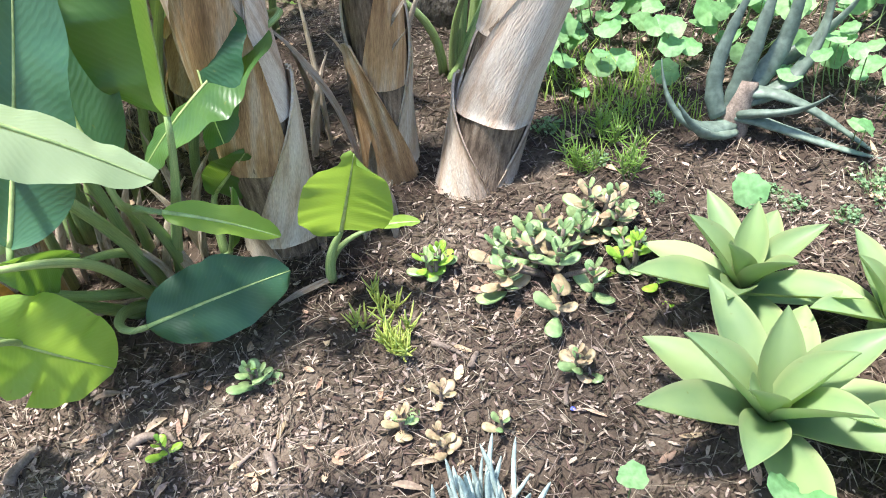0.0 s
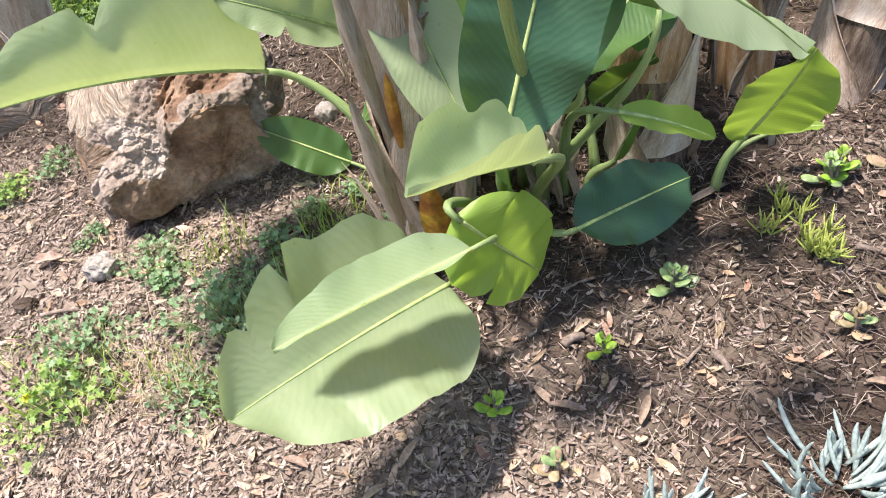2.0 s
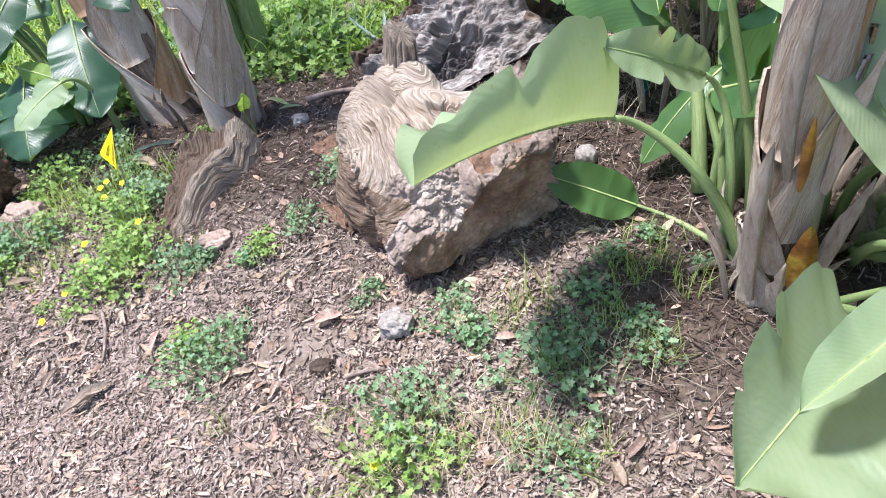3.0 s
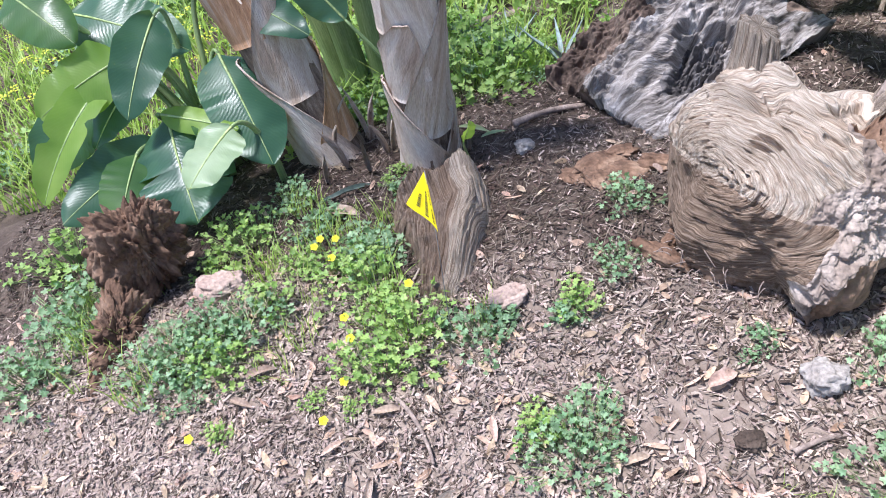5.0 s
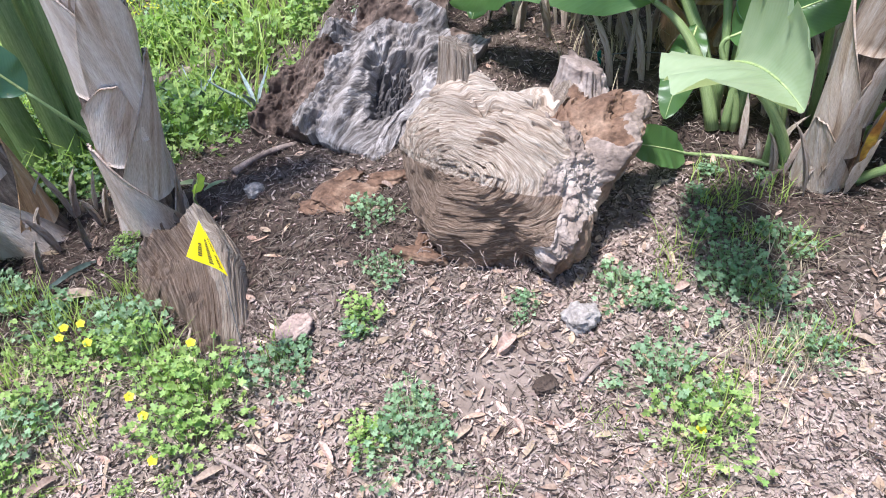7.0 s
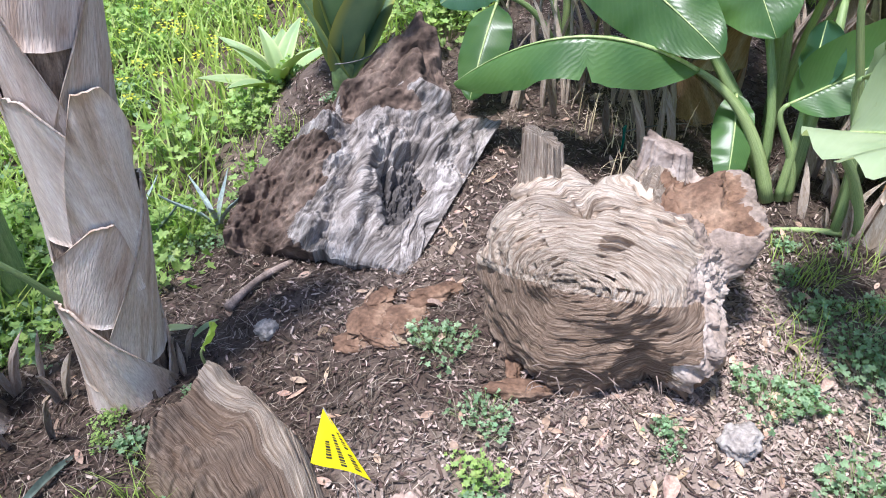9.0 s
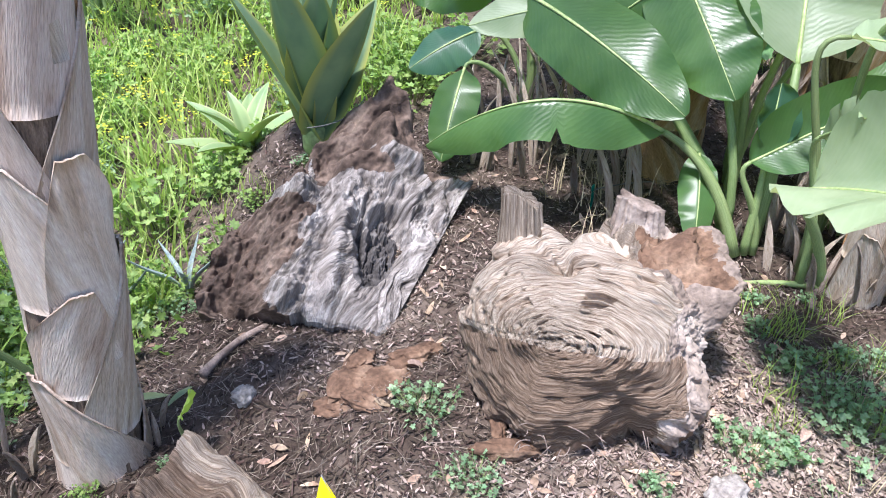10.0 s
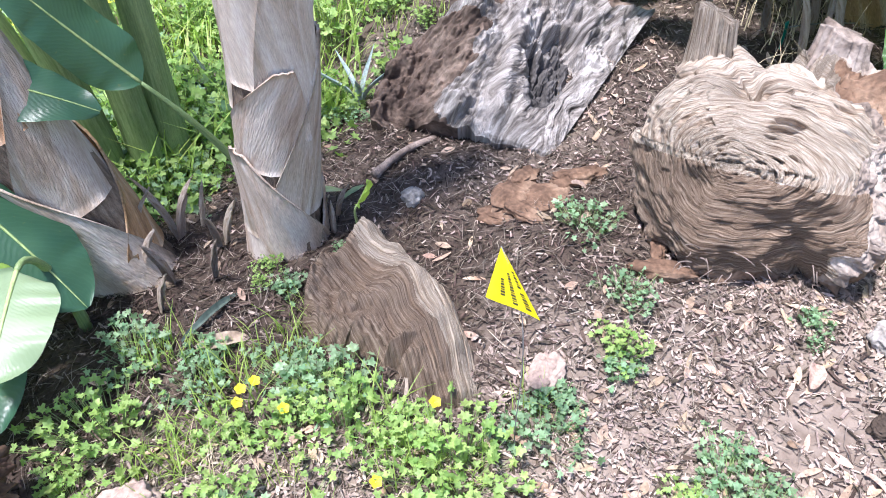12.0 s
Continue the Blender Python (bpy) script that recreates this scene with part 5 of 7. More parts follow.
strel_leaf(pd, (-1.05, 1.50, 0), (-1.00, 1.53, 0.33), (-0.93, 1.56, 0.50), 0.17, (-0.7, -0.4, 0.4), 0.0, (30, 30), (30, 30), M_STREL_DARK, label="cupped dark leaf")
strel_leaf(pd, (-1.03, 1.48, 0), (-1.06, 1.55, 0.30), (-0.78, 1.27, 0.52), 0.24, (-0.6, -0.4, 0.65), 0.03, (20, 20), (20, 20), M_STREL)
strel_leaf(pd, (-0.98, 1.64, 0), (-1.00, 1.72, 0.25), (-1.22, 1.60, 0.05), 0.12, (-0.4, -0.3, 0.9), 0.08, (-10, -10), (-10, -10), M_STREL, stalk=0.007)
for k, (bx, by, bz, tx, ty, tz, w) in enumerate([(-0.86, 1.92, 0.75, -1.00, 2.25, 0.42, 0.22), (-0.66, 1.95, 0.85, -0.72, 1.70, 0.50, 0.22), (-0.55, 1.50, 0.72, -0.50, 1.30, 0.42, 0.24), (-0.40, 1.45, 0.60, -0.66, 1.22, 0.40, 0.2),
                                                  (-0.75, 2.1, 0.62, -1.15, 2.52, 0.5, 0.2), (-0.6, 2.2, 0.8, -0.62, 2.5, 0.62, 0.24), (-0.45, 1.8, 0.9, -0.3, 1.6, 0.6, 0.25)]):
    strel_leaf(pd, (-0.9 + 0.05 * k, 1.62 + 0.02 * k, 0), (bx, by, bz), (tx, ty, tz), w, (-0.7, -0.4, 0.55), 0.06, (-8, -14), (-8, -12), (M_STREL, M_STREL_PALE_SHEEN, M_STREL_DARK)[k % 3])

pe = thing("strelitzia", (-0.85, 2.45, gz(-0.85, 2.45)), "strelitzia behind the stump among dry leaves", "plant", "strelitzias")
for k, (bx, by, bz, tx, ty, tz, w) in enumerate([(-1.12, 2.55, 0.34, -1.36, 2.45, 0.10, 0.17), (-0.95, 2.62, 0.42, -1.18, 2.75, 0.30, 0.18), (-0.80, 2.6, 0.55, -0.95, 2.9, 0.62, 0.20), (-0.62, 2.5, 0.6, -0.7, 2.3, 0.75, 0.2),
                                                  (-0.7, 2.72, 0.5, -0.85, 3.05, 0.45, 0.2), (-0.5, 2.6, 0.5, -0.35, 2.85, 0.7, 0.2)]):
    strel_leaf(pe, (-0.92 + 0.05 * k, 2.40 + 0.03 * k, gz(-0.9, 2.42)), (bx, by, bz), (tx, ty, tz), w, (-0.6, -0.3, 0.75), 0.07, (-6, -10), (-8, -10), (M_STREL, M_STREL_DARK)[k % 2])

pc = thing("strelitzia", (-3.45, 2.68, gz(-3.45, 2.68)), "strelitzia with drooping glossy dark leaves", "plant", "strelitzias")
zc = gz(-3.45, 2.68)
strel_leaf(pc, (-3.42, 2.66, zc), (-3.33, 2.76, 0.14), (-3.19, 2.40, -0.11), 0.26, (0.2, -0.6, 0.75), 0.06, (-6, -6), (-10, -10), M_STREL_DARK, label="dark glossy hanging leaf")
strel_leaf(pc, (-3.44, 2.68, zc), (-3.85, 3.0, 0.28), (-3.43, 2.80, 0.15), 0.26, (0.1, -0.6, 0.8), 0.08, (-4, 8), (-6, 0), M_STREL_DARK)
strel_leaf(pc, (-3.45, 2.66, zc), (-3.54, 2.62, 0.02), (-3.45, 2.24, -0.17), 0.34, (0.1, -0.7, 0.7), 0.06, (-8, -8), (-10, -12), M_STREL_DARK, tears=((0, 0.35, 0.5, 0.02), (1, 0.5, 0.6, 0.02), (0, 0.65, 0.5, 0.02)), label="split dark leaf hanging to the weeds")
strel_leaf(pc, (-3.47, 2.68, zc), (-3.55, 2.60, 0.04), (-3.28, 2.48, 0.0), 0.10, (0.1, -0.6, 0.8), 0.04, (-6, -6), (-10, -10), M_STREL_LIME_LIT, label="small lime leaf")
strel_leaf(pc, (-3.48, 2.70, zc), (-3.70, 2.72, 0.16), (-3.98, 2.40, -0.10), 0.16, (0.1, -0.5, 0.8), 0.12, (20, 20), (10, 10), M_STREL_LIME_LIT, tears=((0, 0.4, 0.6, 0.05), (1, 0.6, 0.6, 0.05)), label="torn yellow-green leaf")
strel_leaf(pc, (-3.46, 2.70, zc), (-3.62, 2.78, 0.12), (-3.80, 2.56, -0.02), 0.15, (0.0, -0.6, 0.8), 0.08, (0, 0), (-8, -8), M_STREL_DARK)
strel_leaf(pc, (-3.40, 2.72, zc), (-3.30, 2.85, 0.35), (-2.98, 2.60, 0.22), 0.16, (0.0, -0.6, 0.8), 0.06, (0, 0), (-8, -8), M_STREL_DARK)
strel_leaf(pc, (-3.5, 2.72, zc), (-4.0, 2.95, 0.42), (-3.75, 2.7, 0.30), 0.2, (0.0, -0.6, 0.8), 0.08, (0, 0), (-8, -8), M_STREL)
strel_leaf(pc, (-3.2, 2.5, gz(-3.2, 2.5)), (-3.28, 2.42, 0.05), (-3.42, 2.22, -0.02), 0.2, (0.1, -0.3, 0.9), 0.06, (10, -8), (0, -12), M_STREL_PALE_SHEEN, label="pale leaf lit from above")

for k, (bx, by, bz, tx, ty, tz, w) in enumerate([(-3.62, 2.70, 0.22, -3.95, 2.62, 0.10, 0.22), (-3.50, 2.80, 0.30, -3.62, 2.50, 0.10, 0.18), (-3.72, 2.85, 0.10, -4.05, 2.60, -0.10, 0.24), (-3.40, 2.62, 0.02, -3.32, 2.42, -0.05, 0.15),
                                                  (-3.6, 2.6, -0.08, -3.9, 2.3, -0.12, 0.2), (-3.66, 2.52, -0.05, -3.70, 2.25, -0.14, 0.18)]):
    strel_leaf(pc, (-3.45 - 0.02 * k, 2.70, zc), (bx, by, bz), (tx, ty, tz), w, (0.15, -0.55, 0.8), 0.07, (-5, 6), (-8, 4), (M_STREL_LIME_LIT, M_STREL_DARK, M_STREL_DARK, M_STREL, M_STREL_DARK, M_STREL)[k])

# stout green stems behind the pale trunk, and a slim leaning shoot
pg = thing("strelitzia", (-2.80, 3.02, gz(-2.80, 3.02)), "stout green strelitzia stems behind trunks", "plant", "strelitzias")
for k, (dx, dy, tx, ty) in enumerate([(0, 0, -0.06, 0.1), (0.09, 0.02, 0.02, 0.16), (-0.1, 0.03, -0.2, 0.1), (0.02, 0.1, 0.0, 0.3), (-0.16, 0.08, -0.3, 0.3)]):
    v, f, u = tube(bez([(dx, dy, -0.05), (dx * 1.1, dy, 0.5), (dx + tx, dy + ty, 1.3)], 12), np.linspace(0.055, 0.035, 13), 12, rough=0.06, seed=k)
    part("stem", mesh_of("stem", v, f, M_RIB, u), pg)
zs = gz(-2.62, 2.62)
strel_leaf(pg, (-2.62, 2.62, zs), (-2.86, 2.66, 0.22), (-3.06, 2.74, 0.52), 0.15, (0.3, -0.85, 0.3), -0.02, (-10, 20), (0, 0), M_STREL_DARK, lean=(-2.72, 2.62, 0.02), stalk=0.008, label="dark leaf on a slim leaning stalk")
strel_leaf(pg, (-2.54, 2.27, gz(-2.54, 2.27)), (-2.55, 2.26, -0.06), (-2.52, 2.24, 0.02), 0.05, (0.6, -0.6, 0.3), 0, (10, 40), (0, 0), M_STREL_LIME_LIT, stalk=0.004, label="short lime shoot")

# far clumps on the lawn
for k, (fx, fy, sz) in enumerate([(-0.95, 5.4, 1.0), (-0.3, 5.6, 1.2), (0.5, 4.6, 1.2), (-2.6, 6.2, 1.1), (1.2, 3.4, 1.0), (-4.6, 5.4, 1.2)]):
    z0 = gz(fx, fy)
    pf = thing("strelitzia", (fx, fy, z0), "distant strelitzia clump on the lawn", "plant", "strelitzias")
    rr = random.Random(k + 40)
    for j in range(9):
        a = j * 0.7 + rr.uniform(-0.3, 0.3)
        r1, r2 = rr.uniform(0.1, 0.25) * sz, rr.uniform(0.3, 0.6) * sz
        h = rr.uniform(0.4, 0.8) * sz
        strel_leaf(pf, (fx + rr.uniform(-0.08, 0.08), fy + rr.uniform(-0.08, 0.08), z0), (fx + math.cos(a) * r1, fy + math.sin(a) * r1, z0 + h), (fx + math.cos(a) * r2, fy + math.sin(a) * r2, z0 + h * rr.uniform(0.7, 1.1)),
                   0.2 * sz, (0, 0, 1), 0.1, (10, 10), (0, 0), (M_STREL, M_STREL_DARK, M_STREL_LIME_LIT)[j % 3])


# ---- agaves and aloes ----
def fat_leaf(length, width, thick, rise, droop, shape="agave", n=20, across=5, channel=18, keep=0.7):
    """A fleshy pointed leaf growing along +x from the origin: a grooved top and a rounded back, as one closed skin."""
    a = radians(rise)
    rib = bez([(0, 0, 0), (length * 0.5 * math.cos(a), 0, length * 0.5 * math.sin(a)), (length * math.cos(a * keep - droop), 0, length * math.sin(a * keep - droop))], n)
    nor = (-math.sin(a), 0, math.cos(a))
    if shape == "lance":
        v1, f1, u1 = blade(rib, nor, width, (3, 3), (channel * 1.9, channel * 1.9), across, shape)
    else:
        v1, f1, u1 = blade(rib, nor, width, (channel, channel), (-10, -10), across, shape)
    q = len(v1)
    cols = 2 * across + 1
    tang = np.gradient(rib, axis=0)
    v2 = []
    for i in range(n + 1):
        t = unit(tang[i])
        side = unit(np.cross(t, nor))
        nn = np.cross(side, t)
        for k in range(cols):
            w = abs(k - across) / across
            v2.append(np.array(v1[i * cols + k]) - nn * thick * (1 - w * w) * (1 - 0.75 * (i / n) ** 2))
    f2 = [tuple(q + x for x in f[::-1]) for f in f1]
    return v1 + v2, f1 + f2, u1 + u1


def rosette(name, at, count, length, width, thick, rises, material, label, category, group="", seed=0, droop=0.1, channel=18, stem_r=0.03, tilt=(0, 0), keep=0.7, shape="agave"):
    """Fleshy leaves spiralling out of a short stem."""
    rr = random.Random(seed)
    ob = thing(name, at, label, category, group)
    ob.matrix_basis = pose(*at, tilt[0], tilt[1], 0)
    v, f, u = tube(np.array([(0, 0, -0.05), (0, 0, 0.02), (0, 0, length * 0.16)]), [stem_r, stem_r, stem_r * 0.4], 10)
    part("stem", mesh_of("stem", v, f, M_RIBPALE, u), ob)
    for k in range(count):
        f = k / (count - 1)
        rise = rises[0] + (rises[1] - rises[0]) * f ** 0.9 + rr.uniform(-5, 5)
        ll = length * (0.72 + 0.28 * math.sin(math.pi * min(1, 0.25 + f * 0.8))) * rr.uniform(0.92, 1.06)
        v, fc, u = fat_leaf(ll, width * (1 - 0.25 * f) * rr.uniform(0.93, 1.05), thick, rise, droop * (1 - f), shape=shape, channel=channel + 10 * f, keep=keep)
        part("leaf", mesh_of("leaf", v, fc, material, u), ob, m=pose(0, 0, 0.01 + length * 0.13 * f, 0, 0, k * 137.5 + rr.uniform(-7, 7)))
    return ob


rosette("agave", (0.545, 1.08, gz(0.545, 1.08) + 0.03), 13, 0.235, 0.100, 0.010, (8, 72), M_AGAVE, "pale green spineless agave rosette in mulch", "agave", "agaves", 1, shape="lance", keep=0.85)
rosette("agave", (0.50, 0.76, gz(0.50, 0.76) + 0.05), 14, 0.265, 0.112, 0.012, (4, 72), M_AGAVE, "large pale green spineless agave rosette", "agave", "agaves", 2, shape="lance", keep=0.85)
rosette("agave", (0.80, 0.98, gz(0.80, 0.98) + 0.02), 12, 0.21, 0.088, 0.010, (8, 72), M_AGAVE, "pale green agave rosette at the bed's edge", "agave", "agaves", 3, shape="lance", keep=0.85)
rosette("agave", (0.78, 0.72, gz(0.78, 0.72) + 0.02), 12, 0.21, 0.088, 0.010, (8, 72), M_AGAVE, "pale green agave rosette at the bed's edge", "agave", "agaves", 4, shape="lance", keep=0.85)
rosette("tall_agave", (-1.53, 2.87, 0.10), 10, 0.60, 0.25, 0.016, (60, 87), M_AGAVE_TALL, "tall blue-green agave with yellow leaf margins on a mound", "agave", "", 7, 0.0, 20, 0.05, keep=0.98)
rosette("pale_agave", (-1.52, 3.28, gz(-1.52, 3.28)), 12, 0.34, 0.10, 0.012, (15, 75), M_AGAVE, "pale agave growing behind the mound", "agave", "agaves", 9, 0.05, 22)


def strap_plant(name, at, leaves, material, label, category, group=""):
    """Long narrow fleshy recurved leaves. leaves: (heading, length, reach, rise, fall, width)."""
    ob = thing(name, at, label, category, group)
    for k, (head, h1, r1, h2, r2, w) in enumerate(leaves):
        rib = bez([(0.012, 0, 0), (r1 * 0.5, 0, h1), (r1, 0, h1 * 1.0), (r2, 0, h2)], 18)
        v1, f1, u1 = blade(rib, (-0.35, 0, 1), w, (28, 28), (10, 10), 3, "agave")
        q = len(v1)
        v2 = [np.array(v) - np.array([-0.3, 0, 1]) * w * 0.22 * (1 - (abs(i % 7 - 3) / 3) ** 2) for i, v in enumerate(v1)]
        part("leaf", mesh_of("leaf", v1 + v2, f1 + [tuple(q + x for x in f[::-1]) for f in f1], material, u1 + u1), ob, m=pose(0, 0, 0.02, 0, 0, head))
    return ob


aloe_at = np.array([0.68, 1.66, gz(0.68, 1.66)])
aloe = thing("aloe", tuple(aloe_at), "dusty grey-green aloe with thick twisting recurved leaves", "aloe")
part("stem", mesh3("stem", tube(bez([(0, 0, -0.06), (0.01, 0, 0.05), (0.03, 0.03, 0.13)], 8), np.linspace(0.045, 0.032, 9), 12, rough=0.2, seed=3), M_TWIG), aloe)
for k, (p0, p1, p2, p3, r) in enumerate([
        ((0.0, -0.01, 0.03), (-0.10, -0.06, 0.02), (-0.19, -0.05, 0.08), (-0.20, 0.0, 0.22), 0.026), ((-0.03, 0.0, 0.05), (-0.08, 0.02, 0.13), (-0.04, 0.06, 0.24), (0.05, 0.10, 0.42), 0.024),
        ((0.0, 0.01, 0.06), (0.01, 0.02, 0.16), (0.06, 0.06, 0.24), (0.09, 0.12, 0.46), 0.028), ((0.04, 0.02, 0.08), (0.18, 0.03, 0.10), (0.24, 0.08, 0.22), (0.20, 0.10, 0.44), 0.030),
        ((0.03, 0.02, 0.10), (0.14, -0.01, 0.13), (0.22, -0.08, 0.06), (0.36, -0.20, 0.0), 0.023), ((0.0, 0.0, 0.05), (0.12, -0.08, 0.06), (0.20, -0.13, 0.02), (0.34, -0.20, 0.03), 0.021),
        ((0.05, 0.04, 0.11), (0.12, 0.07, 0.16), (0.15, 0.09, 0.26), (0.13, 0.10, 0.45), 0.029), ((0.0, -0.03, 0.02), (-0.06, -0.08, 0.02), (-0.12, -0.10, 0.06), (-0.17, -0.09, 0.15), 0.020),
        ((0.04, 0.03, 0.10), (0.10, 0.10, 0.14), (0.25, 0.12, 0.16), (0.30, 0.10, 0.34), 0.026), ((0.02, -0.02, 0.06), (0.05, -0.07, 0.10), (0.13, -0.09, 0.09), (0.17, -0.12, 0.17), 0.022)]):
    v, f, u = tube(bez([p0, p1, p2, p3], 22), r * (1 - 0.93 * np.linspace(0, 1, 23) ** 1.9) * (1 + 0.06 * np.sin(np.arange(23) * 1.7 + k)), 12, flat=0.55)
    part("leaf", mesh_of("leaf", v, f, M_ALOE, u), aloe)
for ax, ay, sd in ((-2.10, 2.90, 0), (-2.30, 3.02, 1), (-2.28, 3.14, 2), (-2.42, 3.3, 3)):
    strap_plant("small_aloe", (ax, ay, gz(ax, ay)), [(20 + 70 * j + 31 * sd, 0.08, 0.05 + 0.02 * (j % 3), 0.17 - 0.03 * (j % 2), 0.10 + 0.03 * (j % 3), 0.022) for j in range(5)], M_CHALK if sd % 2 == 0 else M_ALOE,
                "small straggling aloe with few thin leaves", "aloe", "small aloes")


# ---- succulents ----
def ellipsoid(rx, ry, rz, n=7, m=10, point=0.0):
    v, f = [], []
    for i in range(n + 1):
        t = math.pi * i / n
        for k in range(m):
            p = 2 * math.pi * k / m
            x = -math.cos(t)
            w = math.sin(t) * (0.72 + 0.28 * x)
            v.append((rx * (1 + x), ry * w * math.cos(p), rz * w * math.sin(p) + 0.18 * rx * (1 + x) ** 2 * 0.3))
    for i in range(n):
        for k in range(m):
            f.append((i * m + k, i * m + (k + 1) % m, (i + 1) * m + (k + 1) % m, (i + 1) * m + k))
    return v, f


JADE = {m.name: mesh_of("jade_leaf", *ellipsoid(0.0195, 0.0145, 0.0034), m) for m in (M_JADE, M_JADE_RED, M_JADE_NEW)}


def jade(name, at, sprigs, spread, height, seed, mats, label, size=1.0, group="jade plants"):
    """Branching fleshy plant: short stems with opposite pairs of thick round leaves."""
    rr = random.Random(seed)
    ob = thing(name, at, label, "succulent", group)
    for k in range(sprigs):
        a, r = rr.uniform(0, 6.283), spread * math.sqrt((k + 0.3) / sprigs)
        top = Vector((math.cos(a) * r, math.sin(a) * r, height * rr.uniform(0.65, 1.0) * (1 - 0.35 * (r / (spread + 1e-6)) ** 2)))
        if sprigs < 4:
            top.z += 0.035
        v, f, u = tube(bez([(top.x * 0.15, top.y * 0.15, -0.01), (top.x * 0.5, top.y * 0.5, top.z * 0.3), tuple(top)], 8), np.linspace(0.005, 0.003, 9) * size, 6)
        part("stem", mesh_of("stem", v, f, M_TWIG, u), ob)
        pairs = 4
        for p in range(pairs):
            for s in (0, 1):
                h = rr.uniform(0, 360) if p == 0 else 0
                m = mats[rr.randrange(len(mats))] if p < pairs - 1 else (M_JADE_NEW if rr.random() < 0.55 and M_JADE_RED not in mats else mats[0])
                sc = size * (1.15 - 0.22 * p) * rr.uniform(0.85, 1.15)
                mm = Matrix.Translation(top + Vector((0, 0, -0.016 * size * (pairs - 1 - p)))) @ pose(0, 0, 0, rr.uniform(-15, 15), -(6 + 15 * p) + rr.uniform(-12, 12), a * 57.3 + 90 * p + 180 * s + rr.uniform(-15, 15)) @ Matrix.Diagonal((sc, sc, sc, 1))
                part("leaf", JADE[m.name], ob, m=mm)
    return ob


jade("jade_plant", (0.19, 1.22, gz(0.19, 1.22)), 15, 0.15, 0.115, 1, [M_JADE, M_JADE, M_JADE_RED], "bushy jade plant with green and purple-tinged leaves", 1.5)
jade("jade_plant", (0.30, 1.34, gz(0.30, 1.34)), 6, 0.08, 0.10, 2, [M_JADE, M_JADE_RED], "jade plant with purple-tinged leaves", 1.4)
jade("jade_plant", (0.36, 1.20, gz(0.36, 1.20)), 5, 0.07, 0.08, 3, [M_JADE, M_JADE_NEW], "jade plant with bright young leaves", 1.35)
jade("small_jade", (-0.08, 1.235, gz(-0.08, 1.235)), 3, 0.035, 0.06, 4, [M_JADE, M_JADE_NEW], "small green jade plant alone in mulch", 1.25)
jade("small_jade", (-0.465, 0.985, gz(-0.465, 0.985)), 2, 0.012, 0.035, 5, [M_JADE], "small grey-green jade seedling in mulch", 1.2)
jade("small_jade", (0.20, 0.955, gz(0.20, 0.955)), 2, 0.02, 0.03, 6, [M_JADE_RED, M_JADE_RED, M_JADE], "stressed reddish jade seedling", 1.15)
jade("small_jade", (-0.145, 0.84, gz(-0.145, 0.84)), 2, 0.014, 0.02, 7, [M_JADE_RED, M_JADE], "reddish wilting jade seedling", 1.0)
jade("small_jade", (-0.075, 0.80, gz(-0.075, 0.80)), 2, 0.03, 0.015, 8, [M_JADE_RED], "reddish wilting jade seedling", 1.0)
jade("small_jade", (-0.07, 0.90, gz(-0.07, 0.90)), 1, 0.01, 0.015, 18, [M_JADE_RED], "reddish wilting jade seedling", 0.9)
jade("small_jade", (0.05, 0.82, gz(0.05, 0.82)), 1, 0.01, 0.02, 9, [M_JADE_RED, M_JADE], "reddish wilting jade seedling", 0.9)
jade("small_jade", (-0.62, 0.835, gz(-0.62, 0.835)), 1, 0.008, 0.03, 10, [M_JADE_NEW], "tiny bright green seedling", 0.9)
jade("small_jade", (-0.84, 0.715, gz(-0.84, 0.715)), 1, 0.008, 0.03, 11, [M_JADE_NEW], "tiny pale green seedling", 1.0)
jade("small_jade", (-0.72, 0.585, gz(-0.72, 0.585)), 1, 0.01, 0.02, 12, [M_JADE_RED, M_JADE], "withered pale jade seedling", 1.1)

stick_leaf = [mesh_of("chalk_leaf", *tube(bez([(0, 0, 0), (l * 0.45, 0, 0.01), (l * 0.75, 0, 0.5 * l), (l * 0.9, 0, 0.75 * l)], 10), np.array([0.0025, 0.0036, 0.0042, 0.0044, 0.0044, 0.0042, 0.004, 0.0036, 0.003, 0.002, 0.0005]), 8)[:2], M_CHALK) for l in (0.055, 0.07, 0.085)]


def chalk_sticks(at, count, seed, spread):
    rr = random.Random(seed)
    ob = thing("chalk_sticks", at, "pale blue chalk-stick succulent with upright finger leaves", "succulent", "chalk sticks")
    for k in range(count):
        a, r = rr.uniform(0, 360), spread * math.sqrt(rr.random())
        sc = rr.uniform(0.8, 1.25)
        m = pose(r * math.cos(radians(a)), r * math.sin(radians(a)), 0.01 + rr.uniform(0, 0.035) * (1 - r / (spread + 0.001)), rr.uniform(-20, 20), rr.uniform(-42, 12), a + rr.uniform(-60, 60)) @ Matrix.Diagonal((sc, sc, sc, 1))
        part("leaf", stick_leaf[k % 3], ob, m=m)


chalk_sticks((-0.26, 0.52, gz(-0.26, 0.52)), 64, 1, 0.075)
chalk_sticks((0.03, 0.60, gz(0.03, 0.60)), 70, 2, 0.085)
chalk_sticks((-0.55, 0.47, gz(-0.55, 0.47)), 30, 3, 0.05)
chalk_sticks((-0.12, 0.43, gz(-0.12, 0.43)), 45, 4, 0.08)
chalk_sticks((0.17, 0.50, gz(0.17, 0.50)), 45, 5, 0.08)

